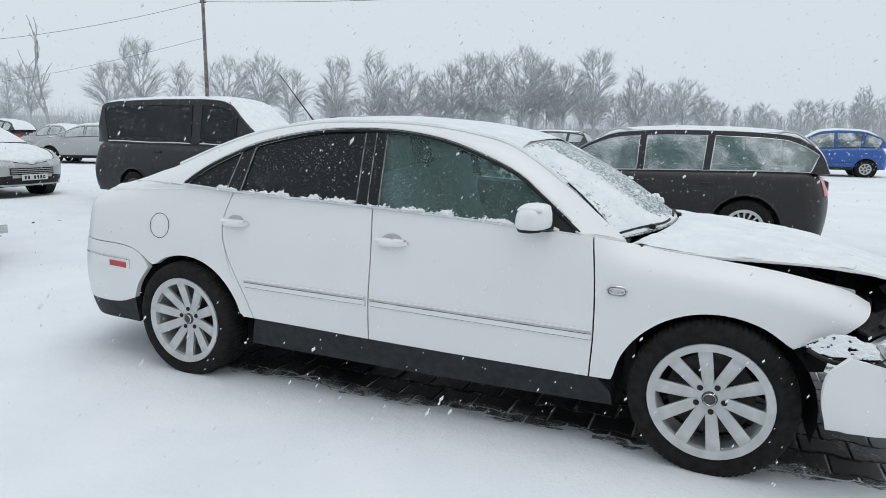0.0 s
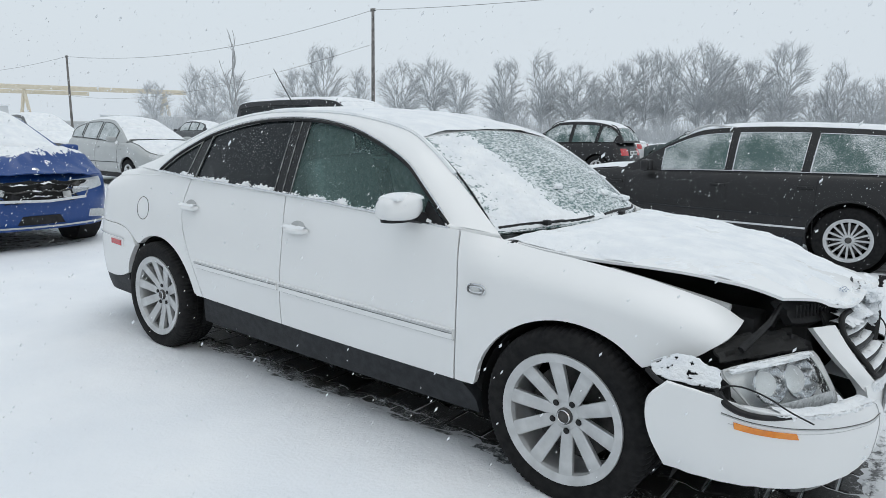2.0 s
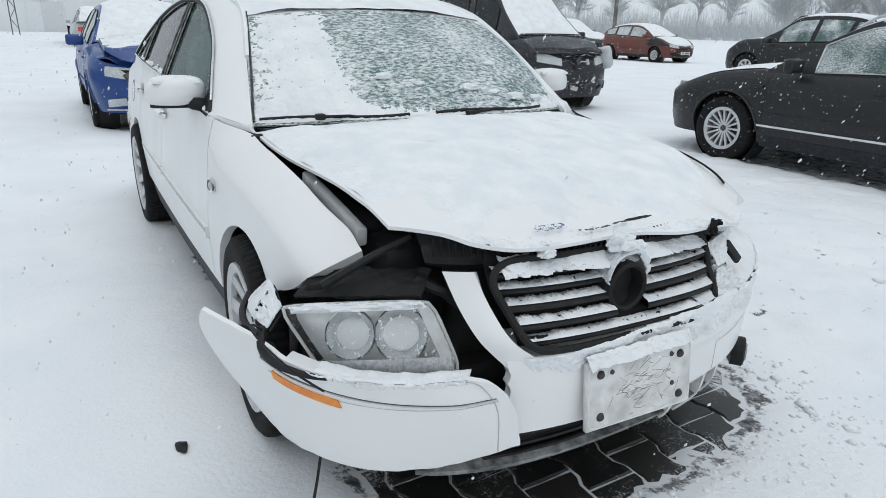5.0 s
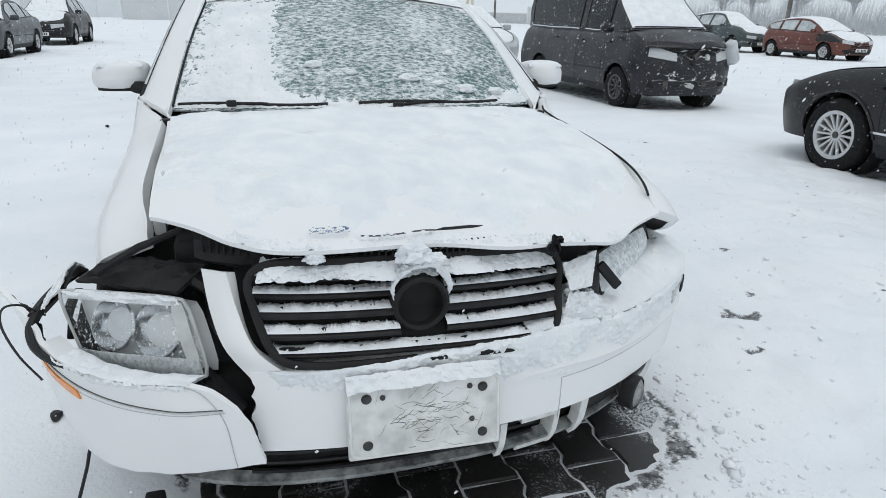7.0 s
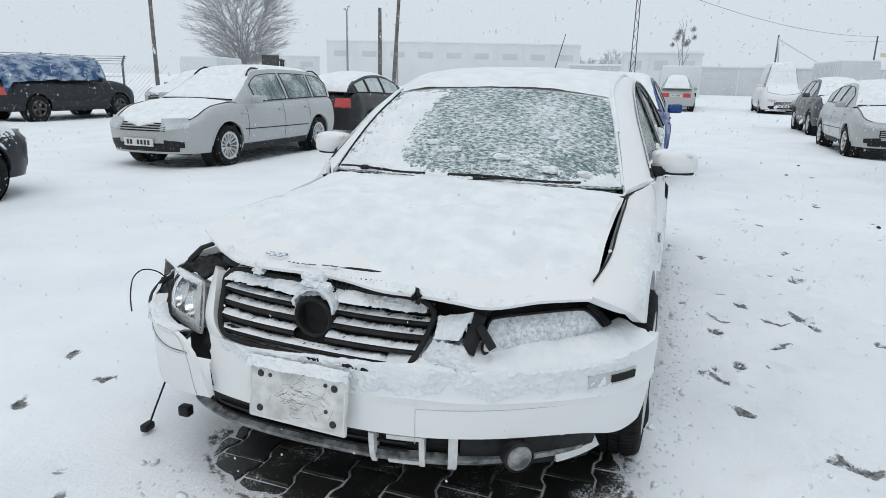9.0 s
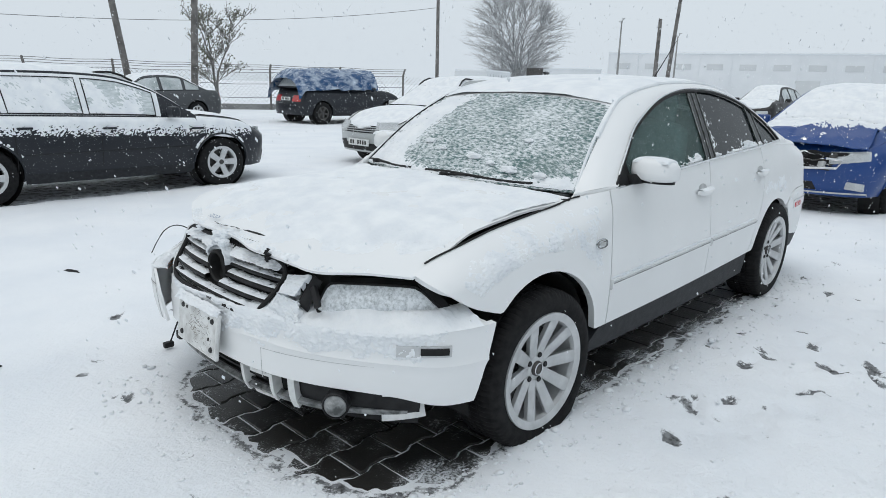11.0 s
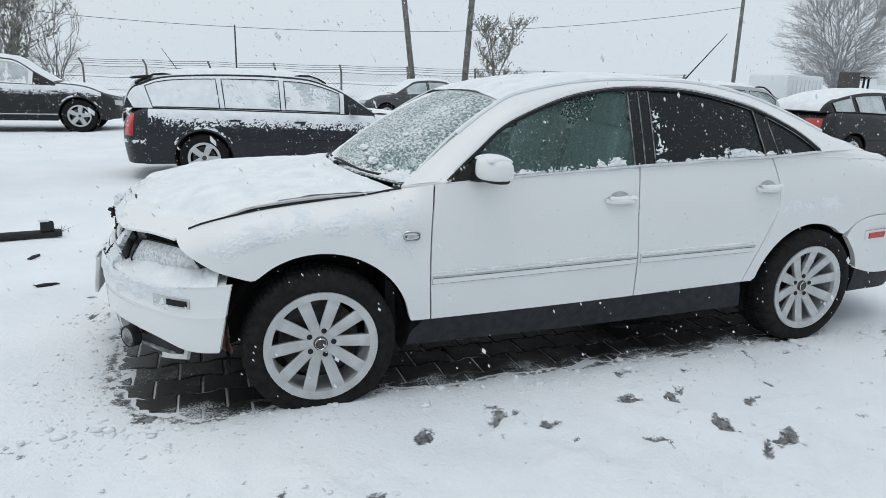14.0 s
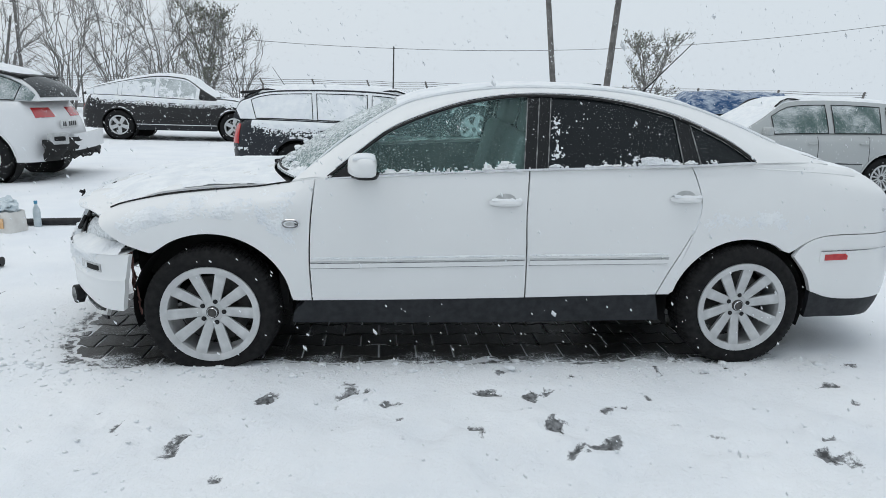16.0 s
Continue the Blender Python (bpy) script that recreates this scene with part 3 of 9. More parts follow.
def rim_mesh(rim, w, spokes, spread, face, dish=0.03, flare=1.25):
    """An alloy rim: barrel, lip and spokes; face is the y of its outer side."""
    h = w / 2
    barrel = lathe([(rim - 0.004, -h * 0.85), (rim - 0.02, -h * 0.7), (rim - 0.028, 0), (rim - 0.02, h * 0.72), (rim - 0.014, h * 0.82), (rim - 0.002, h * 0.9), (rim + 0.004, h * 0.86)], 56)
    yo = face
    # broad outer flange into which the spokes run
    flange = lathe([(rim - 0.034, yo + dish * 0.5 - 0.022), (rim - 0.030, yo + dish * 0.5 - 0.003), (rim - 0.018, yo + dish * 0.5), (rim - 0.010, max(h * 0.88, yo + dish * 0.5 + 0.003)), (rim + 0.002, max(h * 0.92, yo + dish * 0.5 + 0.004)), (rim + 0.005, h * 0.82)], 56)
    bits = [barrel, flange]
    bits.append(lathe([(0.0001, yo - dish + 0.004), (rim * 0.2, yo - dish + 0.003), (rim * 0.27, yo - dish - 0.004), (rim * 0.27, yo - dish - 0.04)], 30))
    bm = join(*bits)
    bmesh.ops.recalc_face_normals(bm, faces=bm.faces[:])
    return bm


def spoke_mesh(rim, spread, yo, dish, flare):
    """One spoke along x."""
    r0, r1 = rim * 0.20, rim - 0.016
    bm = bmesh.new()
    rows = []
    for t in (0, 0.18, 0.5, 0.8, 1.0):
        rr = r0 + (r1 - r0) * t
        hw = rim * spread * (1 + (flare - 1) * t) * 0.5
        y = yo - dish * (1 - t) + dish * 0.5 * t
        rows.append([bm.verts.new((rr, y - 0.024, -hw * 0.9)), bm.verts.new((rr, y - 0.004, -hw)), bm.verts.new((rr, y, -hw * 0.8)), bm.verts.new((rr, y, hw * 0.8)), bm.verts.new((rr, y - 0.004, hw)), bm.verts.new((rr, y - 0.024, hw * 0.9))])
    for p, q in zip(rows, rows[1:]):
        for i in range(5):
            bm.faces.new((p[i], p[i + 1], q[i + 1], q[i]))
        bm.faces.new((p[5], p[0], q[0], q[5]))
    bmesh.ops.recalc_face_normals(bm, faces=bm.faces[:])
    return bm


def disc_mesh(r, y):
    return lathe([(0.03, y + 0.012), (r, y + 0.012), (r, y - 0.012), (0.03, y - 0.012)], 36)


WHEEL_KINDS = {}


def wheel(parent, x, y, z, side, r=0.325, w=0.225, rim=0.236, spokes=10, spread=0.19, mat="alloy", dish=0.03, flare=1.25, turn=0.0, tilt=0.0, bolts=True):
    """One road wheel: rim with tyre, brake disc, hub cap and bolts as its own pieces. y is the outer face."""
    key = (r, w, rim, spokes, spread, mat, dish, bolts)
    face = w / 2 - 0.022
    if key not in WHEEL_KINDS:
        made = [part("wheel", rim_mesh(rim, w, spokes, spread, face, dish, flare), M[mat])]
        made.append(part("tyre", tyre_mesh(r, w, rim, 252 if bolts else 60), M["rubber"]))
        made.append(part("brake_disc", disc_mesh(rim * 0.72, -0.01), M["steel"]))
        made.append(part("hub_cap", lathe([(0.0001, face - dish + 0.018), (0.022, face - dish + 0.017), (0.03, face - dish + 0.011), (0.031, face - dish)], 28), M["steel"]))
        bolt = lathe([(0.0001, face - dish + 0.006), (0.009, face - dish + 0.006), (0.012, face - dish + 0.002), (0.012, face - dish)], 10)
        made.append(part("wheel_bolt", bolt, M["black"]))
        made.append(part("spoke", spoke_mesh(rim, spread, face, dish, flare), M[mat]))
        made.append(part("cap_ring", lathe([(0.021, face - dish + 0.018), (0.023, face - dish + 0.0205), (0.026, face - dish + 0.017)], 24), M["chrome"]))
        WHEEL_KINDS[key] = [o.data for o in made]
        for o in made:
            bpy.data.objects.remove(o)
    data = WHEEL_KINDS[key]
    hub = new("wheel", data[0])
    hub.parent = parent
    rot = Matrix.Rotation(0 if side > 0 else math.pi, 4, "Z") @ Matrix.Rotation(turn, 4, "Z") @ Matrix.Rotation(tilt, 4, "Y")
    hub.matrix_local = Matrix.Translation((x, y - side * (w / 2 - 0.01), z)) @ rot
    for nm, d in zip(("tyre", "brake_disc", "hub_cap"), data[1:4]):
        o = new(nm, d)
        o.parent = hub
    for k in range(spokes):
        o = new("spoke", data[5])
        o.parent = hub
        o.matrix_local = Matrix.Rotation(2 * math.pi * k / spokes + math.pi / 2, 4, "Y")
    if bolts:
        o = new("cap_ring", data[6])
        o.parent = hub
        for k in range(5):
            a = 2 * math.pi * (k + 0.5) / 5 + math.pi / 2
            o = new("wheel_bolt", data[4])
            o.parent = hub
            o.location = (rim * 0.235 * math.cos(a), 0.004, rim * 0.235 * math.sin(a))
    return hub


# ---- the white sedan ----
sedan = thing("sedan", "white crashed sedan with a smashed front, dusted with snow", "car")


def arch(cx, a0, a1, n=9, rx=0.392, rz=0.372, cz=0.308):
    return [(cx + rx * math.cos(radians(a)), cz + rz * math.sin(radians(a))) for a in np.linspace(a0, a1, n)]


def side_panel(name, b, t, l, r, side, mat, nu=30, nv=20, lip=0.014, fn=S, off=0.0, label="", keep=None, parent=None):
    c = coons(b, t, l, r)
    return part(name, sheet(lambda u, v: fn(*c(u, v), side, off), nu, nv, lip, keep=keep), mat, parent or sedan, label)


SEAM_F = [(0.868, 0.352), (0.878, 0.55), (0.872, 0.75), (0.852, 0.945)]
SEAM_M = [(-0.195, 0.37), (-0.19, 0.6), (-0.185, 0.8), (-0.195, 1.008)]
SEAM_R = [(-0.885, 0.386), (-0.945, 0.52), (-1.055, 0.72), (-1.09, 0.86), (-1.06, 0.98), (-1.03, 1.045)]
gap = 0.0035
doors = {}
for side, tag in ((-1, "right"), (1, "left")):
    # front wing: over the wheel arch up to the bonnet line
    tip = [(1.66, 0.60), (1.76, 0.635), (1.84, 0.69), (1.93, 0.752)] if side < 0 else [(1.672, 0.598), (1.76, 0.63), (1.86, 0.69), (1.955, 0.742)]
    side_panel("front_wing", [(0.868 + gap, 0.352), (0.945, 0.352)] + arch(1.3515, 172, 48, 9) + [(1.63, 0.585), tip[0]][0:2],
               [(0.852 + gap, 0.945), (0.95, 0.925), (1.13, 0.895), (1.29, 0.88), (1.56, 0.848), (1.82, 0.797), tip[-1]],
               [(p[0] + gap, p[1]) for p in SEAM_F], tip, side, M["white"], 44, 16, 0.03)
    # doors
    doors[side, "front"] = side_panel("front_door", [(-0.195 + gap, 0.37), (0.3, 0.36), (0.868 - gap, 0.352)], lambda u: ((-0.195 + gap + u * (0.852 + 0.195 - 2 * gap), belt_z(-0.195 + u * 1.047) - 0.006)),
               [(p[0] + gap, p[1]) for p in SEAM_M], [(p[0] - gap, p[1]) for p in SEAM_F], side, M["white"], 30, 20, 0.02)
    doors[side, "rear"] = side_panel("rear_door", [(-0.885 + gap, 0.386), (-0.5, 0.378), (-0.195 - gap, 0.37)], lambda u: ((-1.03 + gap + u * (0.835 - 2 * gap), belt_z(-1.03 + u * 0.835) - 0.006)),
               [(p[0] + gap, p[1]) for p in SEAM_R], [(p[0] - gap, p[1]) for p in SEAM_M], side, M["white"], 26, 20, 0.02)
    # rear quarter: from the door seam over the arch to the tail
    side_panel("rear_wing", [(-0.955, 0.39)] + arch(-1.3515, 12, 126, 10) + [(-1.66, 0.655), (-1.78, 0.70), (-2.05, 0.715), (S_REAR, 0.735)],
               [(-1.03 - gap, 1.045), (-1.2, 1.06), (-1.36, 1.062), (-1.6, 1.055), (-1.9, 1.035), (-2.3, 0.985), (S_REAR, 0.96)],
               [(-0.955, 0.39), (-0.985, 0.52), (-1.06 - gap, 0.72), (-1.09 - gap, 0.86), (-1.06 - gap, 0.98), (-1.03 - gap, 1.045)],
               [(S_REAR, 0.735), (S_REAR, 0.85), (S_REAR, 0.96)], side, M["white"], 60, 16, 0.03)
    # strip of the wing between door seam and arch
    side_panel("wing_edge", [(-0.888, 0.384), (-0.955, 0.384)], [(-1.058, 0.716), (-1.062, 0.72)],
               [(-0.889, 0.386), (-0.949, 0.52), (-1.058, 0.716)], [(-0.955, 0.386), (-0.985, 0.52), (-1.062, 0.72)], side, M["white"], 4, 10, 0.02)
    # rear bumper
    side_panel("rear_bumper", [(-1.742, 0.40), (-1.9, 0.36), (-2.3, 0.36), (S_REAR, 0.36)], [(-1.615, 0.592), (-1.67, 0.655), (-1.78, 0.696), (-2.05, 0.711), (S_REAR, 0.731)],
               [(-1.742, 0.40), (-1.70, 0.49), (-1.615, 0.592)], [(S_REAR, 0.36), (S_REAR, 0.731)], side, M["white"], 30, 10, 0.03, off=0.004)
    side_panel("bumper_skirt", [(-1.752, 0.245), (-2.0, 0.25), (S_REAR, 0.25)], [(-1.742, 0.396), (-1.9, 0.356), (-2.3, 0.356), (S_REAR, 0.356)],
               [(-1.752, 0.245), (-1.742, 0.396)], [(S_REAR, 0.25), (S_REAR, 0.356)], side, M["rocker"], 24, 5, 0.03)
    # dark sill
    side_panel("sill", [(-0.93, 0.235), (0.0, 0.225), (0.97, 0.225)], [(-0.885, 0.382), (0.0, 0.362), (0.90, 0.346)],
               [(-0.93, 0.235), (-0.91, 0.30), (-0.885, 0.382)], [(0.97, 0.225), (0.955, 0.29), (0.90, 0.346)], side, M["rocker"], 40, 8, 0.05, off=-0.008)
    # door mouldings
    for nm, a, b, za, zb2 in (("front", -0.178, 0.872, 0.586, 0.562), ("rear", -0.925, -0.205, 0.598, 0.587)):
        side_panel("moulding", [(a, za - 0.042), (b, zb2 - 0.042)], [(a, za), (b, zb2)], [(a, za - 0.042), (a, za - 0.02), (a, za)], [(b, zb2 - 0.042), (b, zb2 - 0.02), (b, zb2)], side, M["white"], 24, 3, 0.02,
                   fn=lambda sx, z, s, o: S(sx, z, s, 0.012), parent=doors[side, nm])
        side_panel("moulding_strip", [(a, za - 0.013), (b, zb2 - 0.013)], [(a, za - 0.007), (b, zb2 - 0.007)], [(a, za - 0.013), (a, za - 0.007)], [(b, zb2 - 0.013), (b, zb2 - 0.007)], side, M["alloy"], 24, 1, 0.004,
                   fn=lambda sx, z, s, o: S(sx, z, s, 0.0155), parent=doors[side, nm])
        # thin darker strip below the moulding paints its shadow line
        side_panel("moulding_groove", [(a, za - 0.047), (b, zb2 - 0.047)], [(a, za - 0.043), (b, zb2 - 0.043)], [(a, za - 0.047), (a, za - 0.043)], [(b, zb2 - 0.047), (b, zb2 - 0.043)], side, M["scuffed"], 24, 1, 0.001,
                   fn=lambda sx, z, s, o: S(sx, z, s, 0.002), parent=doors[side, nm])
        side_panel("moulding_line", [(a, za - 0.019), (b, zb2 - 0.019)], [(a, za - 0.0155), (b, zb2 - 0.0155)], [(a, za - 0.019), (a, za - 0.0155)], [(b, zb2 - 0.019), (b, zb2 - 0.0155)], side, M["scuffed"], 24, 1, 0.001,
                   fn=lambda sx, z, s, o: S(sx, z, s, 0.0135), parent=doors[side, nm])
    # cant rail: windscreen pillar, roof rail and rear pillar
    part("roof_rail", sheet(lambda u, v: Vector(np.array(G(*GLASS_TOP(u), side, 0.004)) * (1 - v) + np.array((ROOF_EDGE(u)[0], side * ROOF_EDGE(u)[1], ROOF_EDGE(u)[2])) * v) + Vector((0, side * 0.014 * math.sin(math.pi * v), 0.008 * math.sin(math.pi * v))), 60, 5, 0.02), M["white"], sedan)
    # window seals round the whole opening
    seal = [tuple(G(*GLASS_TOP(t), side, 0.006)) for t in np.linspace(0, 1, 50)]
    part("window_seal", tube(seal, 0.0075, 6), M["black"], sedan, "black rubber window seal")
    bright = [tuple(G(GLASS_TOP(t)[0], GLASS_TOP(t)[1] + 0.012, side, 0.009)) for t in np.linspace(0.02, 1, 50)]
    part("window_trim", tube(bright, 0.0045, 6), M["chrome"], sedan, "thin bright window trim")
    sill_line = [tuple(G(x, belt_z(x), side, 0.010)) for x in np.linspace(0.8, -1.36, 40)]
    part("belt_trim", tube(sill_line, 0.007, 6), M["chrome"], sedan, "thin bright belt trim")


GT = np.array([GLASS_TOP(t) for t in np.linspace(1, 0, 300)])
top_at = even(GT[:, 0], GT[:, 1])


def pane(name, x0, x1, side, mat, label, x0t=None, x1t=None, off=-0.004, nu=16, nv=10):
    """A side window between two leaning ends."""
    x0t, x1t = x0 if x0t is None else x0t, x1 if x1t is None else x1t
    def fn(u, v):
        xb, xt = x0 + (x1 - x0) * u, x0t + (x1t - x0t) * u
        zb, zt = belt_z(xb), max(top_at(xt), belt_z(xt) + 0.001)
        return G(xb + (xt - xb) * v, zb + (zt - zb) * v, side, off)
    return part(name, sheet(fn, nu, nv, 0.004), mat, sedan, label)


for side in (-1, 1):
    pane("front_window", 0.785, -0.165, side, M["glass"], "greenish front door window with clinging snow", 0.785, -0.20)
    pane("rear_window", -0.285, -0.985, side, M["tint"], "dark tinted rear door window speckled with snow", -0.32, -0.955)
    pane("quarter_window", -1.075, -1.362, side, M["tint"], "dark tinted quarter window speckled with snow", -1.035, -1.34)
    pane("pillar_cover", -0.165, -0.285, side, M["pillar"], "black pillar cover flecked with snow", -0.20, -0.32, 0.002, 4, 10)
    pane("window_bar", -0.985, -1.075, side, M["pillar"], "black window bar flecked with snow", -0.955, -1.035, 0.002, 4, 10)

for side in (-1, 1):
    for dn, xa, xb in (("front", -0.17, 0.80), ("rear", -0.95, -0.22)):
        part("door_trim", sheet(lambda u, v: Vector((xa + (xb - xa) * u, side * (0.745 - 0.03 * v), 0.40 + (belt_z(xa + (xb - xa) * u) - 0.415) * v)), 8, 6, 0.02, ref=(0, side * 2, 0.7)), M["cabin"], doors[side, dn], "dark inner door trim")

for side in (-1, 1):
    for xb, xt in ((-0.165, -0.20), (-0.225, -0.26), (-0.285, -0.32), (-0.985, -0.955), (-1.075, -1.035)):
        part("pillar_trim", tube([tuple(G(xb + (xt - xb) * t, belt_z(xb) + (top_at(xt) - belt_z(xb)) * t, side, 0.004)) for t in np.linspace(0.02, 0.97, 9)], 0.0032, 5), M["scuffed"], sedan)

for side in (-1, 1):
    a, b = G(0.79, 0.955, side, 0.004), Vector((0.97, side * 0.70, 0.925))
    part("pillar_base", sheet(lambda u, v: a.lerp(b, u) + Vector((0.012 - 0.03 * v, 0, 0.012 - 0.03 * (1 - v))) + Vector((0, side * 0.010, 0.006)) * math.sin(math.pi * v), 12, 6, 0.01), M["white"], sedan)

part("roof", sheet(lambda u, v: R(0.46 - 1.62 * u, 2 * v - 1), 40, 26, 0.02), M["white"], sedan)
part("rear_glass", sheet(lambda u, v: R(-1.165 - 0.66 * u, (2 * v - 1) * 0.97, -0.006 - 0.02 * math.sin(math.pi * u)), 16, 20, 0.01), M["tint"], sedan)
windscreen = part("windscreen", sheet(lambda u, v: wind(u, 2 * v - 1), 26, 34, 0.008), M["frost"], sedan, "windscreen crusted with ice and snow")
bonnet = part("bonnet", sheet(lambda u, v: hood(u, 2 * v - 1), 60, 70, 0.010), M["white"], sedan, "buckled white bonnet under thin snow")
# dark bead along the left shut gap, in place of its shade
part("bonnet_seal", tube([tuple(S(x, fender_z(x) + 0.002, 1, 0.004)) for x in np.linspace(0.98, 1.90, 40)], 0.004, 5), M["hollow"], sedan)
part("scuttle", sheet(lambda u, v: Vector((1.17 - 0.20 * abs(2 * v - 1) ** 2.2 - 0.09 * u, (2 * v - 1) * 0.70, 0.918 - 0.015 * (2 * v - 1) ** 2 - 0.015 * u)), 3, 30, 0.02), M["black"], sedan)

# inner body: floor, bulkheads and wheel houses, near-black so gaps look dark
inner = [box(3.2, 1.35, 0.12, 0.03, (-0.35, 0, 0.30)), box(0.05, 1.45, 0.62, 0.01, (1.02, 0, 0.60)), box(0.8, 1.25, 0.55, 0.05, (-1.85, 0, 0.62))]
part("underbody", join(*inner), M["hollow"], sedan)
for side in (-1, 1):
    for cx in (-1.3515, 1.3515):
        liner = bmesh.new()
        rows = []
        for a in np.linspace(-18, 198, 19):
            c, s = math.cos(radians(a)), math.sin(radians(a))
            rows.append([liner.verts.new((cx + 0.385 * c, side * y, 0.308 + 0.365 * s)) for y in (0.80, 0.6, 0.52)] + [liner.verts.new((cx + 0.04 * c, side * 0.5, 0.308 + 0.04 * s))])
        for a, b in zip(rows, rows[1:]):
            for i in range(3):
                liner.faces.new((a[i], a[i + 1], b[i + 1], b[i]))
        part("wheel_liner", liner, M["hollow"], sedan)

M["scratch"] = stuff_mat("brown_scratch", (0.20, 0.18, 0.14), (0.38, 0.35, 0.30), 60, 0.7)
M["rust"] = stuff_mat("rusty_primer", (0.10, 0.035, 0.03), (0.30, 0.16, 0.14), 14, 0.8)
part("torn_liner", sheet(lambda u, v: Vector((1.715 + 0.05 * u + 0.03 * v + 0.018 * fbm(u * 4, v * 4, 1, 1, 3), 0.765 - 0.10 * u, 0.25 + 0.32 * v)), 12, 14, 0.006, keep=lambda u, v: n3(u * 5, v * 7, 4) > -0.28), M["rust"], sedan, "rusty torn wheel liner")

# wheels; the front pair is slightly turned
for side in (-1, 1):
    front_wheel = wheel(sedan, 1.3515, side * 0.868, 0.328 if side < 0 else 0.284, side, turn=radians(-2.0), tilt=0.25 + 0.1 * side)
    if side > 0:
        # the left one has lost its air: the foot is pressed flat and bulges
        flat = next(c for c in front_wheel.children if c.name.startswith("tyre"))
        flat.data = flat.data.copy()
        m_flat = front_wheel.matrix_local.to_3x3()
        for w in flat.data.vertices:
            p = m_flat @ w.co
            low = -0.283 - p.z
            if low > -0.035:
                k = sstep(-0.035, 0.03, low)
                p.z = max(p.z, -0.283)
                p.y *= 1 + 0.16 * k
                w.co = m_flat.inverted() @ p
        flat["label"] = "flat tyre pressed wide at its foot"
    wheel(sedan, -1.3515, side * 0.868, 0.320, side, tilt=0.55 * side)

# ---- the sedan's front end ----
def nose(q, z, off=0.0):
    """The bumper's skin by the way round the nose: q = 0 in the middle, positive to the car's left."""
    if q > 0:
        off = off + 0.05 * sstep(0.85, 1.2, q)
    return F(S_NOSE - abs(q), z, 1 if q >= 0 else -1, off)


bumper_top = fn1([(-0.6, 0.548), (-0.34, 0.552), (-0.2, 0.553), (0.2, 0.566), (0.36, 0.575), (0.5, 0.562), (0.8, 0.556), (1.02, 0.575), (1.3, 0.592)])
bumper_low = fn1([(-0.6, 0.365), (-0.36, 0.362), (0.0, 0.352), (0.3, 0.348), (0.55, 0.345), (0.8, 0.335), (0.95, 0.30), (1.06, 0.295), (1.3, 0.315)])
Q_END = S_NOSE - 1.70


def torn(v):
    return 0.012 * fbm(v * 3, 2.0, 0, 2.2, 4) - 0.012 * v


def front_bumper(u, v):
    q0 = -0.375 + torn(v)
    q = q0 + (Q_END - 0.06 * (1 - v) - q0) * u
    z = bumper_low(q) + (bumper_top(q) - bumper_low(q)) * v
    return nose(q, z, 0.008 * math.exp(-((v - 0.55) / 0.05) ** 2) * sstep(0.1, 0.3, q))


cover = part("front_bumper", sheet(front_bumper, 80, 18, 0.03), M["white"], sedan, "white bumper cover, torn near its middle")


CORNER = coons([(2.25, -0.462, 0.352), (2.232, -0.56, 0.342), (2.185, -0.68, 0.322), (2.10, -0.80, 0.312), (1.96, -0.893, 0.31), (1.84, -0.925, 0.315), (1.74, -0.935, 0.32)],
               [(2.235, -0.598, 0.553), (2.18, -0.715, 0.547), (2.10, -0.82, 0.545), (1.99, -0.912, 0.557), (1.89, -0.965, 0.588), (1.77, -1.055, 0.63)],
               [(2.25, -0.462, 0.352), (2.262, -0.495, 0.47), (2.25, -0.55, 0.535), (2.235, -0.598, 0.553)],
               [(1.74, -0.935, 0.32), (1.705, -0.99, 0.45), (1.71, -1.035, 0.56), (1.77, -1.055, 0.63)])


def bumper_right(u, v):
    """The broken end of the bumper, swung outwards."""
    p = Vector(CORNER(u, v))
    out = Vector((0.75 - 0.6 * u, -0.5 - 0.5 * u, 0)).normalized()
    return p + out * 0.022 * max(0.0, math.sin(math.pi * v)) ** 0.8 * sstep(0.0, 0.15, u) + Vector((0.0, 0.004 * fbm(v * 9, u * 9, 3, 1, 3), 0.003 * fbm(u * 14, 5, v, 1, 2))) * (1 if min(u, v, 1 - v) < 0.01 else 0)


corner = part("bumper_corner", sheet(bumper_right, 56, 18, 0.012, ref=(1.7, -0.4, 0.45)), M["white"], sedan, "broken white bumper end hanging off")


def on_corner(u0, u1, v0, v1, off):
    def fn(u, v):
        a, b = u0 + (u1 - u0) * u, v0 + (v1 - v0) * v
        p = bumper_right(a, b)
        n = (bumper_right(a + 0.01, b) - p).cross(bumper_right(a, b + 0.01) - p).normalized()
        if n.x * 0.5 - n.y < 0:
            n = -n
        return p + n * off
    return fn


def corner_line(u0, u1, v0, v1, h, off):
    """A band that climbs from the front end to the wheel."""
    return lambda u, v: on_corner(0, 1, 0, 1, off)(u0 + (u1 - u0) * u, v0 + (v1 - v0) * u + h * (v - 0.5))


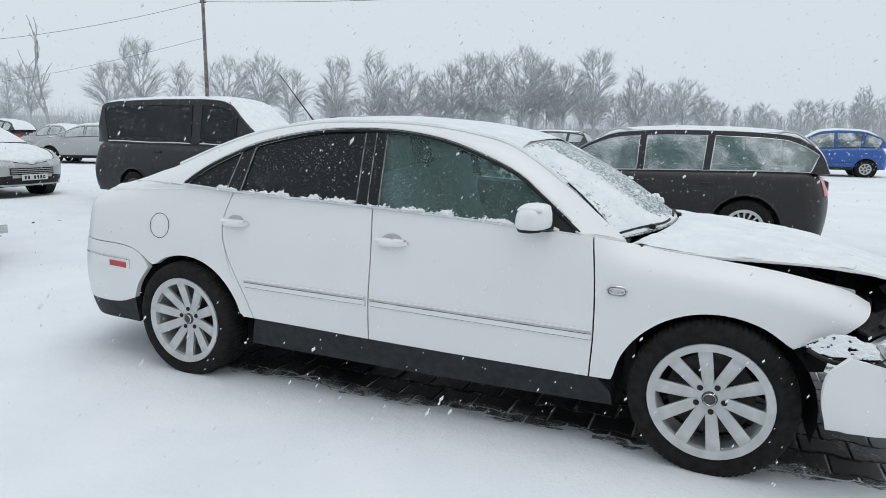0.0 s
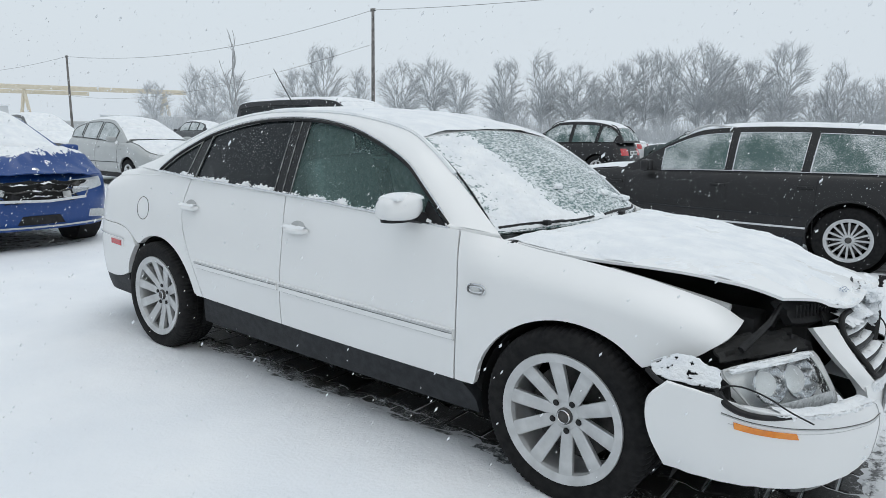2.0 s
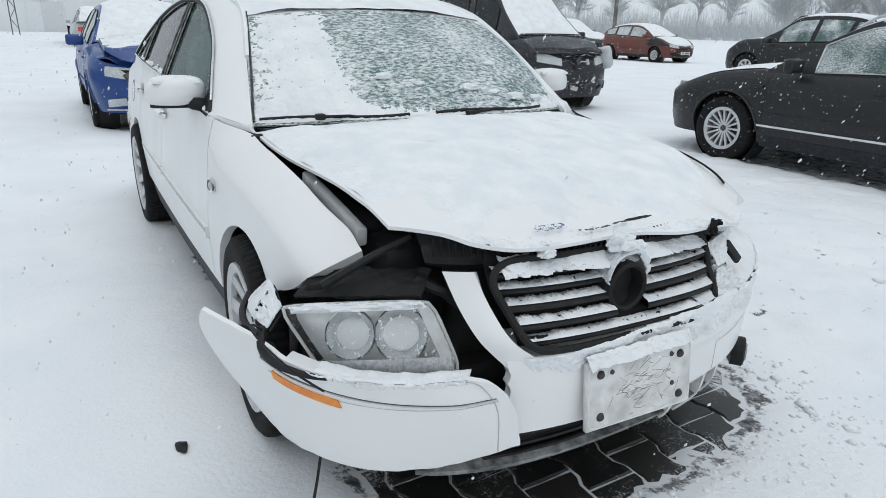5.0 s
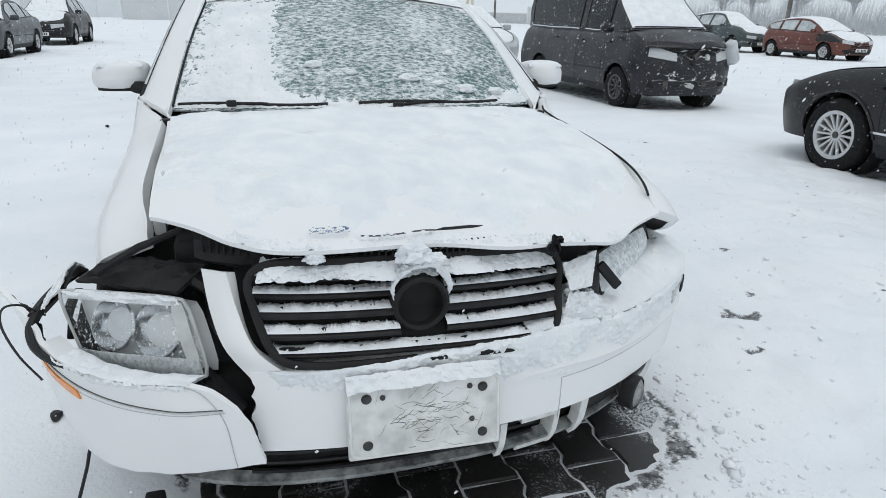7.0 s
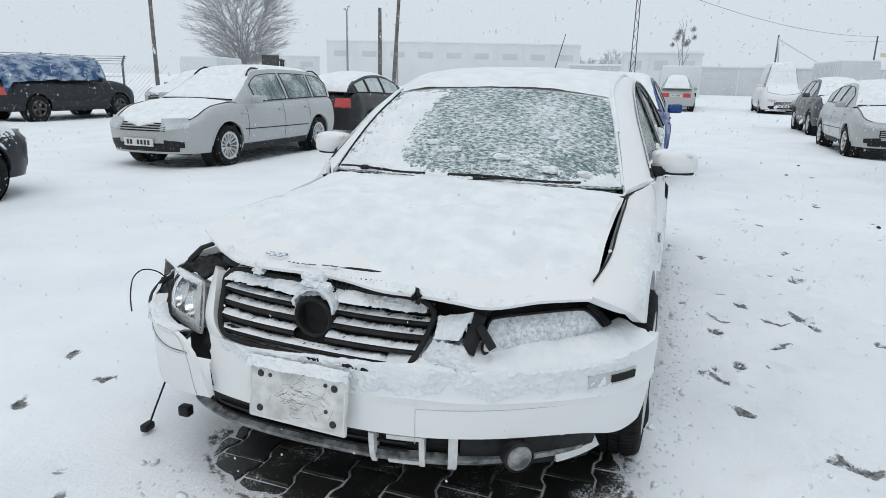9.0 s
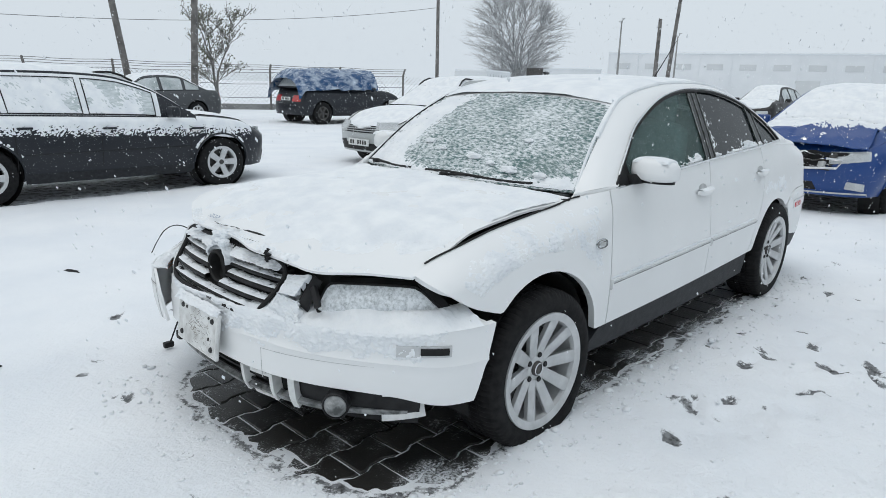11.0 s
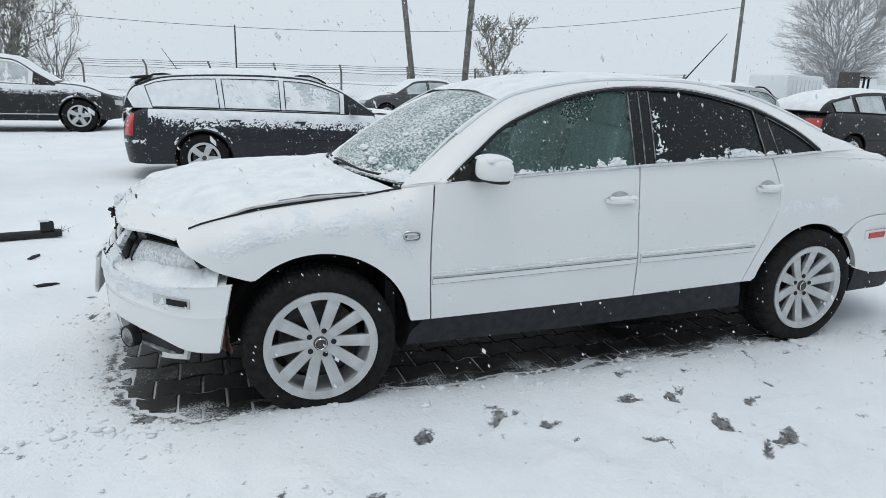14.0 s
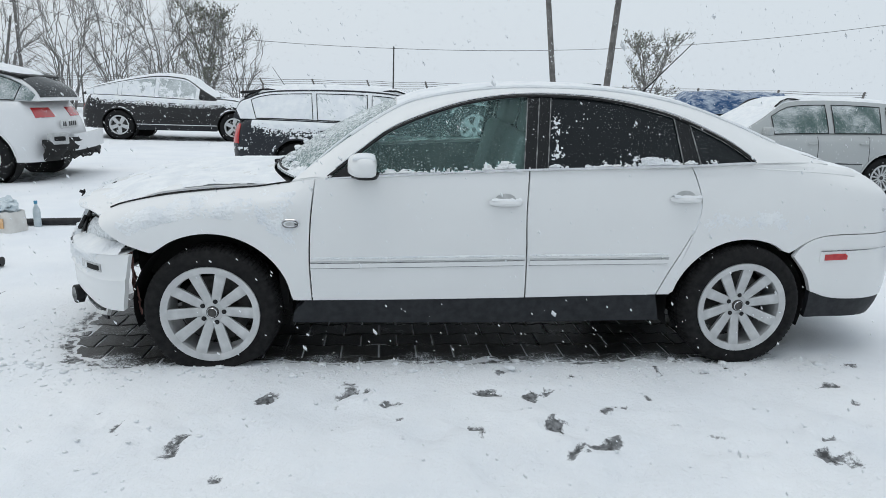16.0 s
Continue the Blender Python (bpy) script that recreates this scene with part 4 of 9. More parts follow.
part("side_marker", sheet(corner_line(0.46, 0.68, 0.63, 0.70, 0.075, 0.004), 14, 3, 0.008), M["amber"], corner, "amber side marker")
part("bumper_strip", sheet(corner_line(0.03, 0.73, 0.60, 0.80, 0.014, 0.003), 30, 1, 0.003), M["alloy"], corner, "thin bright strip")
part("strip_gap", sheet(corner_line(0.03, 0.73, 0.613, 0.813, 0.006, 0.001), 30, 1, 0.001), M["steel"], corner)
part("strip_gap", sheet(corner_line(0.03, 0.70, 0.575, 0.705, 0.004, 0.001), 30, 1, 0.001), M["greyplast"], corner)
part("bumper_crack", tube([tuple(on_corner(0, 1, 0, 1, 0.001)(0.075 - 0.055 * t, t)) for t in np.linspace(0.02, 0.98, 14)], 0.0012, 4), M["greyplast"], corner)
part("corner_lining", sheet(lambda u, v: on_corner(0.0, 1.0, 0.0, 1.0, -0.016)(0.52 + 0.46 * u, 0.04 + 0.92 * v) + Vector((0.012, 0.014, 0.008)) * fbm(u * 5, v * 4, 2, 1.3, 3), 24, 12, 0), M["steel"], corner, "torn inner side")


def on_nose(q0, q1, z0, z1, off, mat, name, parent, label="", nu=16, nv=3, lip=0.01):
    return part(name, sheet(lambda u, v: nose(q0 + (q1 - q0) * u, z0 + (z1 - z0) * v, off), nu, nv, lip), mat, parent, label)


# left side marker: an empty frame
on_nose(0.835, 0.995, 0.484, 0.524, 0.006, M["alloy"], "marker_frame", cover, "bright empty marker frame", 10, 2)
on_nose(0.90, 0.985, 0.493, 0.516, 0.011, M["hollow"], "marker_hole", cover, "", 8, 2)
on_nose(0.355, 0.357, 0.325, 0.44, 0.001, M["greyplast"], "bumper_seam", cover, "", 1, 8, 0.002)
on_nose(0.36, 0.82, 0.438, 0.440, 0.001, M["greyplast"], "bumper_groove", cover, "", 20, 1, 0.002)

# grille in its black frame, pushed over with the nose


def gr(s, z, off=0.0):
    """s from -1 to 1 over the grille's breadth at that height."""
    w = 0.335 + 0.07 * sstep(0.55, 0.72, z)
    return nose(s * w, z, off) + Vector((0, 0, 0.022 * s * -0.5))


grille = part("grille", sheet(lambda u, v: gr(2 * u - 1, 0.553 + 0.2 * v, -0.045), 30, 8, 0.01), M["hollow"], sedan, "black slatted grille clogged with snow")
rim_pts = [tuple(gr(math.copysign(1, math.cos(a)) * min(1, abs(math.cos(a)) ** 0.22), 0.652 + 0.10 * math.copysign(min(1, abs(math.sin(a)) ** 0.4), math.sin(a)), 0.002)) for a in np.linspace(0, 2 * math.pi, 60)]
part("grille_frame", tube(rim_pts, 0.0095, 7), M["hollow"], grille)
for k in range(5):
    z = 0.578 + 0.036 * k
    for s0, s1 in (((-0.985, 0.985),) if k in (0, 4) else ((-0.985, -0.15), (0.15, 0.985))):
        def slat(u, v, s0=s0, s1=s1, z=z):
            a = 2 * math.pi * v
            p = gr(s0 + (s1 - s0) * u, z - 0.003 + 0.010 * math.sin(a), -0.014 + 0.018 * math.cos(a))
            return p
        part("grille_slat", sheet(slat, 14, 8, 0), M["black"], grille)

        def snowed(u, v, s0=s0, s1=s1, z=z):
            a = math.pi * v
            k2 = 0.50 + 0.6 * fbm(u * 9, z * 40, s0, 1.0, 3) + 0.6 * n3(u * 120, v * 9, z * 50)
            return gr(s0 + (s1 - s0) * u, z + 0.0045 + 0.0095 * math.sin(a) * max(k2, 0.03), -0.014 + 0.020 * math.cos(a))
        part("slat_snow", sheet(snowed, 110, 7, 0), M["crust"], grille, "snow on the slat")
hub_at = gr(0, 0.66, 0.012)
ring = lathe([(0.052, -0.04), (0.052, 0.006), (0.058, 0.013), (0.065, 0.006), (0.066, -0.04)], 36)
part("badge_ring", moved(ring, Matrix.Translation(hub_at) @ Matrix.Rotation(-math.pi / 2, 4, "Z")), M["hollow"], grille, "empty round badge holder")
part("badge_recess", moved(lathe([(0.0001, -0.034), (0.052, -0.034), (0.052, -0.004)], 24), Matrix.Translation(hub_at) @ Matrix.Rotation(-math.pi / 2, 4, "Z")), M["hollow"], grille)

# black lock carrier above the grille, ribbed
carrier = part("lock_carrier", sheet(lambda u, v: Vector((2.145 - 0.5 * (u - 0.55) ** 2 - 0.05 * v + 0.012 * fbm(u * 6, v * 3, 0, 1, 3), -0.58 + 0.92 * u, 0.722 + 0.070 * v + 0.008 * fbm(u * 7, v, 4, 1, 3) + 0.02 * (1 - u))), 40, 6, 0.03), M["black"], sedan)
for k in range(56):
    y = -0.56 + 0.0155 * k
    part("carrier_rib", box(0.006, 0.0045, 0.042, 0.001, (2.139 - 0.5 * ((y + 0.58) / 0.92 - 0.55) ** 2, y, 0.758 + 0.018 * (1 - k / 56)), 1), M["black"], carrier)


# white uprights between grille and lamps
def quad(a, b, c, d, bulge=(0, 0, 0), rough=0.0, seed=0):
    """A patch between four curves given as bottom, top, left, right, with a rough skin."""
    cp = coons(a, b, c, d)
    g = Vector(bulge)
    return lambda u, v: Vector(cp(u, v)) + g * math.sin(math.pi * u) * math.sin(math.pi * v) + Vector((rough, 0, rough)) * (fbm(u * 5, v * 5, seed, 1.6, 4) + 0.5 * n3(u * 40, v * 40, seed))


part("grille_surround", sheet(quad([(2.205, -0.478, 0.535), (2.228, -0.405, 0.548)], [(2.05, -0.565, 0.735), (2.105, -0.512, 0.742)], [(2.205, -0.478, 0.535), (2.165, -0.528, 0.595), (2.11, -0.552, 0.66), (2.05, -0.565, 0.735)], [(2.228, -0.405, 0.548), (2.20, -0.465, 0.60), (2.15, -0.495, 0.67), (2.105, -0.512, 0.742)], (0.008, 0, 0.0)), 8, 18, 0.025, ref=(1.8, 0, 0.6)), M["white"], sedan)
part("grille_surround", sheet(quad([(2.165, 0.276, 0.641), (2.145, 0.346, 0.638)], [(2.12, 0.273, 0.695), (2.10, 0.377, 0.715)], [(2.165, 0.276, 0.641), (2.12, 0.273, 0.695)], [(2.145, 0.346, 0.638), (2.10, 0.377, 0.715)], (0.006, 0, 0.004), 0.003, 3), 26, 26, 0.02, ref=(1.8, 0, 0.6)), M["crust"], sedan, "snow-covered grille side")
part("grille_surround", sheet(quad([(2.205, 0.235, 0.563), (2.175, 0.41, 0.568)], [(2.168, 0.272, 0.638), (2.135, 0.36, 0.618)], [(2.205, 0.235, 0.563), (2.168, 0.272, 0.638)], [(2.175, 0.41, 0.568), (2.135, 0.36, 0.618)], (0.010, 0, 0.008), 0.008, 7), 26, 16, 0.02, ref=(1.8, 0, 0.6)), M["crust"], sedan, "heaped snow beside the grille")


# headlamps: a lens between four corners, reflectors behind it
def headlamp(label, c_out_top, c_in_top, c_in_low, c_out_low, lens_mat, bowls):
    a, b, c, d = (Vector(p) for p in (c_out_top, c_in_top, c_in_low, c_out_low))
    n = (b - a).cross(d - a).normalized()
    if n.x < 0:
        n = -n
    def at(u, v, off):
        p = a.lerp(b, u).lerp(d.lerp(c, u), v)
        r = 1 - (abs(2 * u - 1) ** 5) * 0.06 * (abs(2 * v - 1) ** 5)
        mid = (a + b + c + d) / 4
        return mid + (p - mid) * r + n * (off + 0.035 * max(0.0, math.sin(math.pi * u)) ** 0.45 * max(0.0, math.sin(math.pi * min(max(v, 0), 1))) ** 0.45)
    lamp = part("headlamp", sheet(lambda u, v: at(u, v, 0.0), 16, 12, 0.004, ref=tuple((a + b + c + d) / 4 - n)), lens_mat, sedan, label)
    house = sheet(lambda u, v: at(u, v, -0.055) + (((a + b + c + d) / 4) - at(u, v, 0)) * 0.06, 6, 6, 0)
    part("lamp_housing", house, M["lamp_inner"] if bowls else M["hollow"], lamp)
    rim = [tuple(at(*uv, 0.002)) for uv in [(t, 0) for t in np.linspace(0, 1, 10)] + [(1, t) for t in np.linspace(0, 1, 8)] + [(t, 1) for t in np.linspace(1, 0, 10)] + [(0, t) for t in np.linspace(1, 0, 8)]]
    part("lamp_rim", tube(rim, 0.0045, 6), M["greyplast"] if bowls else M["black"], lamp)
    if bowls:
        part("lens_band", sheet(lambda u, v: at(0.03 + 0.94 * u, 0.76 + 0.22 * v, 0.002), 14, 4, 0.003), M["lampglass"], lamp, "pale frosted lower band")
        part("lens_edge", sheet(lambda u, v: at(0.90 + 0.08 * u, 0.05 + 0.72 * v, 0.002), 3, 10, 0.003), M["greyplast"], lamp)
        part("lamp_snow", sheet(lambda u, v: at(0.06 + 0.9 * u, 0.13 * v - 0.02, 0.002 + max(-0.004, 0.008 * (0.5 + fbm(u * 8, v * 3, 2, 1.2, 3) - v) + 0.003 * n3(u * 60, v * 20, 1))), 60, 8, 0), M["crust"], lamp, "lying snow")
    for u, v, r in bowls:
        q = n.to_track_quat("Y", "Z").to_matrix().to_4x4()
        bowl = lathe([(0.008, -0.05), (r * 0.55, -0.035), (r * 0.9, -0.008), (r, 0.004), (r * 1.07, 0.0)], 26)
        part("reflector", moved(bowl, Matrix.Translation(at(u, v, -0.035)) @ q), M["chrome"], lamp, "bright reflector bowl")
    return lamp


M["clear_lens"] = frost_mat("clear_lamp_lens", (0.95, 0.97, 0.97), 0.14, 90, (1, 1, 1), 0.06, 0.97, blotch=0.25)
M["lamp_inner"] = stuff_mat("bright_lamp_inside", (0.74, 0.76, 0.77), (0.84, 0.86, 0.87), 12, 0.25, 0.2, 0.1, 0.002)
headlamp("cracked clear headlamp knocked out of place", (1.865, -0.90, 0.645), (2.065, -0.60, 0.675), (2.145, -0.56, 0.515), (1.985, -0.83, 0.495), M["clear_lens"], ((0.36, 0.42, 0.056), (0.70, 0.44, 0.060)))
headlamp("headlamp crusted over with ice", (1.862, 0.668, 0.690), (2.042, 0.405, 0.682), (2.10, 0.398, 0.585), (1.79, 0.742, 0.592), M["iced_lamp"], ())
part("lamp_wedge", sheet(quad([(2.135, 0.346, 0.612), (2.12, 0.386, 0.585)], [(2.083, 0.376, 0.709), (2.068, 0.404, 0.69)], [(2.135, 0.346, 0.612), (2.108, 0.362, 0.665), (2.083, 0.376, 0.709)], [(2.12, 0.386, 0.585), (2.095, 0.396, 0.64), (2.068, 0.404, 0.69)], (0.01, 0, 0)), 6, 12, 0.012, ref=(1.8, 0.3, 0.6)), M["black"], sedan)

part("lamp_bracket", moved(box(0.016, 0.026, 0.080, 0.005), Matrix.Translation((2.105, 0.416, 0.645)) @ Euler((0.67, -0.3, 0)).to_matrix().to_4x4()), M["black"], sedan, "black lamp bracket broken loose")
part("lamp_shroud", sheet(lambda u, v: Vector((1.865 - 0.075 * u, 0.672 + 0.085 * u, 0.70 - 0.11 * u)) + Vector((-0.03, 0.012, 0.004)) * v, 8, 2, 0.006), M["black"], sedan)

# what shows behind: engine bay, bumper beam, cooler, near-black so gaps look dark
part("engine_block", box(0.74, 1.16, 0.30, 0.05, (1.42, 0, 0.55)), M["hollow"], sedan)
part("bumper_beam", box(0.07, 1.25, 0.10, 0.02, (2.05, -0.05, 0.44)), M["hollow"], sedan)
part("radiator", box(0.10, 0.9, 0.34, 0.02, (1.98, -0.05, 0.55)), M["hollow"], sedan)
random.seed(11)
for x, y, z, sx_, sy_, sz_ in ((1.78, -0.55, 0.70, 0.24, 0.16, 0.10), (1.62, -0.62, 0.72, 0.2, 0.05, 0.06), (1.90, -0.50, 0.60, 0.10, 0.14, 0.16), (1.5, -0.60, 0.76, 0.5, 0.06, 0.05), (1.58, 0.50, 0.66, 0.3, 0.12, 0.08), (1.85, -0.68, 0.55, 0.16, 0.10, 0.07)):
    part("engine_part", moved(box(sx_, sy_, sz_, 0.015), Matrix.Translation((x, y, z)) @ Matrix.Rotation(random.uniform(-0.3, 0.3), 4, "Z")), M["black"], sedan)
part("wing_brace", moved(box(0.42, 0.03, 0.05, 0.01), Matrix.Translation((1.62, -0.665, 0.80)) @ Matrix.Rotation(0.16, 4, "Y")), M["greyplast"], sedan)


# crumpled brackets left where the corner tore away
def shard(cx, cy, cz, w, h, seed, tilt, mat="greyplast"):
    m = Matrix.Translation((cx, cy, cz)) @ Euler(tilt).to_matrix().to_4x4()
    bm = sheet(lambda u, v: m @ Vector(((u - 0.5) * w * (1 - 0.4 * v), 0.022 * fbm(u * 3, v * 3, seed, 1.3, 3), (v - 0.5) * h + 0.012 * fbm(u * 4, v, seed + 5, 1, 2))), 9, 8, 0.006, ref=(1.5, 0, 0.5))
    return part("torn_bracket", bm, M[mat], sedan, "crumpled bracket with snow")


part("torn_bracket", sheet(quad([(1.68, -0.925, 0.60), (1.78, -0.945, 0.60), (1.885, -0.935, 0.605)], [(1.66, -0.88, 0.625), (1.76, -0.885, 0.67), (1.87, -0.895, 0.645)], [(1.68, -0.925, 0.60), (1.66, -0.88, 0.625)], [(1.885, -0.935, 0.605), (1.87, -0.895, 0.645)], (0, 0, 0.002), 0.0045, 1), 44, 20, 0.004, ref=(1.78, -0.8, 0.5), keep=lambda u, v: n3(u * 6, v * 4, 3) + 0.4 * n3(u * 17, v * 9, 1) > -0.36), M["crust"], sedan, "bent bracket topped with snow")
part("bracket_plate", sheet(quad([(1.68, -0.92, 0.592), (1.78, -0.94, 0.592), (1.885, -0.93, 0.597)], [(1.66, -0.875, 0.615), (1.76, -0.88, 0.66), (1.87, -0.89, 0.635)], [(1.68, -0.92, 0.592), (1.66, -0.875, 0.615)], [(1.885, -0.93, 0.597), (1.87, -0.89, 0.635)]), 16, 8, 0.006, ref=(1.78, -0.8, 0.5)), M["black"], sedan)
part("bracket_edge", tube(curve([(1.66, -0.915, 0.605), (1.72, -0.95, 0.585), (1.80, -0.96, 0.582), (1.885, -0.955, 0.59)]) and [tuple(curve([(1.66, -0.915, 0.605), (1.72, -0.95, 0.585), (1.80, -0.96, 0.582), (1.885, -0.955, 0.59)])(t)) for t in np.linspace(0, 1, 14)], 0.009, 7), M["black"], sedan)
STRUT = curve([(1.87, -0.94, 0.60), (1.91, -0.955, 0.57), (1.96, -0.94, 0.55), (2.02, -0.895, 0.54), (2.08, -0.83, 0.54)])
part("lamp_strut", tube([STRUT(t) for t in np.linspace(0, 1, 18)], 0.012, 7, 0.006), M["black"], sedan)
LOOP_WIRE = curve([(1.875, -0.93, 0.585), (1.90, -0.965, 0.625), (1.95, -0.985, 0.643), (2.01, -0.975, 0.628), (2.07, -0.935, 0.585), (2.12, -0.885, 0.548)])
part("loose_wire", tube([LOOP_WIRE(t) for t in np.linspace(0, 1, 32)], 0.0026, 6), M["black"], sedan)
for k, (a, b, r) in enumerate((((1.90, -0.80, 0.69), (1.96, -0.60, 0.80), 0.012), ((1.83, -0.86, 0.62), (1.90, -0.88, 0.53), 0.014), ((1.99, -0.60, 0.70), (2.05, -0.50, 0.62), 0.016), ((2.09, -0.58, 0.50), (2.16, -0.50, 0.44), 0.02))):
    part("torn_strut", tube([a, tuple((Vector(a) + Vector(b)) / 2 + Vector((0.02, 0, 0.015))), b], r, 6, r * 0.6), M["black"], sedan)
shard(2.172, 0.225, 0.768, 0.03, 0.04, 3, (0.1, 0.3, 1.4), "black")
part("bay_tray", sheet(quad([(1.86, -0.86, 0.66), (2.05, -0.62, 0.685)], [(1.80, -0.78, 0.70), (1.99, -0.56, 0.72)], [(1.86, -0.86, 0.66), (1.80, -0.78, 0.70)], [(2.05, -0.62, 0.685), (1.99, -0.56, 0.72)], (0, 0, 0.01), 0.010, 2), 20, 10, 0.01), M["hollow"], sedan)
part("hanging_cable", tube([(1.98, -0.84, 0.36), (2.0, -0.87, 0.24), (2.03, -0.91, 0.12), (2.05, -0.93, 0.05)], 0.004, 6), M["black"], sedan)
part("cable_plug", box(0.05, 0.03, 0.03, 0.008, (2.055, -0.935, 0.045)), M["black"], sedan)
part("cable_plug", box(0.035, 0.045, 0.04, 0.008, (2.08, -0.72, 0.17)), M["black"], sedan)

# lower front: spoiler lip, dark intake with bars, fog lamp
part("spoiler_lip", sheet(lambda u, v: F(S_NOSE - abs(-0.62 + 1.50 * u), 0.203 + 0.045 * v + 0.012 * sstep(0.8, 1.0, u), 1 if -0.62 + 1.50 * u > 0 else -1, -0.025 - 0.03 * (1 - v) + 0.012 * math.sin(math.pi * v)), 50, 4, 0.03), M["scuffed"], sedan, "scuffed grey spoiler lip")
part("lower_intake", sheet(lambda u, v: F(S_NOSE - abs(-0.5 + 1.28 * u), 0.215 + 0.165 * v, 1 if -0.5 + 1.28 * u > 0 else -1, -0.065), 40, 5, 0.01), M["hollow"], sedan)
for k in range(4):
    part("intake_bar", tube([tuple(F(S_NOSE - abs(q), 0.235 + 0.028 * k, 1 if q > 0 else -1, -0.05)) for q in np.linspace(-0.42, 0.32, 24)], 0.006, 5), M["black"], sedan)
for q in (0.20, 0.355):
    part("intake_post", sheet(lambda u, v: F(S_NOSE - q - 0.018 * u - (0.01 if q > 0.3 else 0), 0.215 + 0.115 * v, 1, -0.02), 2, 5, 0.05), M["plate"], sedan)
for z in (0.222, 0.318):
    part("intake_post", sheet(lambda u, v: F(S_NOSE - 0.26 - 0.115 * u, z + 0.014 * v, 1, -0.02), 5, 1, 0.04), M["plate"], sedan)
fog_at = Vector((2.118, 0.535, 0.285))
fog_turn = Matrix.Translation(fog_at) @ Vector((0.8, 0.6, 0)).to_track_quat("Y", "Z").to_matrix().to_4x4()
fog = part("fog_lamp", moved(lathe([(0.0001, 0.018), (0.026, 0.016), (0.040, 0.006), (0.043, -0.03), (0.0001, -0.06)], 30), fog_turn), M["scuffed"], sedan, "round fog lamp in a broken bezel")
part("fog_rim", moved(lathe([(0.039, 0.0), (0.043, 0.010), (0.048, 0.005), (0.048, -0.03)], 30), fog_turn), M["black"], fog)
part("fog_bezel", sheet(lambda u, v: F(S_NOSE - 0.50 - 0.42 * u, 0.205 + 0.13 * v, 1, -0.045 + 0.02 * u), 12, 5, 0.01), M["black"], sedan)
part("bezel_edge", sheet(lambda u, v: F(S_NOSE - 0.80 - 0.14 * u, 0.215 + 0.03 * u + (0.125 - 0.03 * u) * v, 1, -0.012 - 0.03 * math.sin(math.pi * v)), 8, 8, 0.02), M["plate"], sedan, "pale torn end of the lower bumper")
part("bezel_edge", sheet(lambda u, v: F(S_NOSE - 0.46 - 0.03 * u, 0.21 + 0.13 * v, 1, -0.018), 3, 5, 0.03), M["plate"], sedan)

# ledge of the bumper under the lamps
for q0, q1 in ((-0.36, Q_END - 0.02),):
    part("bumper_ledge", sheet(lambda u, v: (lambda q: nose(q, bumper_top(q) + 0.001 + 0.003 * v, 0.001 - 0.153 * v))(q0 + (q1 - q0) * u), 70, 4, 0), M["white"], cover)
    part("ledge_snow", sheet(lambda u, v: (lambda q: nose(q, bumper_top(q) + 0.002 + 0.034 * sstep(0.1, 0.8, v) * sstep(0.25, 0.4, q) + 0.022 * max(0.0, math.sin(math.pi * v)) ** 0.6 * max(0.0, 0.75 + 0.6 * fbm(q * 6, v * 2, 3, 1, 3) + 0.35 * n3(q * 60, v * 12, 2)), 0.006 - 0.14 * v))(0.26 + (q1 - 0.29) * u), 240, 12, 0), M["crust"], cover, "lying snow")
part("corner_ledge", sheet(lambda u, v: bumper_right(0.01 + 0.62 * u, 0.995) + Vector((-0.04 * v, 0.035 * v, -0.004 * v)), 30, 3, 0), M["white"], corner)
part("corner_ledge_snow", sheet(lambda u, v: bumper_right(0.01 + 0.50 * u, 0.995) + Vector((-0.045 * v, 0.04 * v, 0.002 - 0.006 * v + 0.009 * max(0.0, math.sin(math.pi * v)) ** 0.6 * max(0.0, 0.6 + 0.8 * fbm(u * 6, v * 2, 8, 1, 3) + 0.35 * n3(u * 40, v * 12, 4)))), 110, 12, 0), M["crust"], corner, "lying snow")
pb = Matrix.Translation((2.275, -0.117, 0.432)) @ Matrix.Rotation(radians(-3), 4, "Z") @ Matrix.Rotation(radians(-7), 4, "Y")
M["bracket"] = stuff_mat("scratched_plate_holder", (0.50, 0.50, 0.485), (0.74, 0.75, 0.74), 16, 0.55, 0, 0.3, 0.002, 80)
bracket = part("plate_bracket", moved(box(0.016, 0.345, 0.178, 0.007, seg=3), pb), M["bracket"], sedan, "scratched white plate holder without a plate")
for y in (-0.13, 0.13):
    for z in (-0.055, 0.055):
        part("bracket_bolt", moved(lathe([(0.0001, 0.006), (0.008, 0.005), (0.0115, 0.0), (0.0115, -0.004)], 14), pb @ Matrix.Translation((0.009, y, z)) @ Matrix.Rotation(-math.pi / 2, 4, "Z")), M["ink"], bracket)
for y, z in ((-0.095, 0.055), (0.10, 0.06), (0.105, -0.02)):
    part("bracket_screw", moved(lathe([(0.0001, 0.003), (0.006, 0.002), (0.007, -0.003)], 10), pb @ Matrix.Translation((0.009, y, z)) @ Matrix.Rotation(-math.pi / 2, 4, "Z")), M["steel"], bracket)

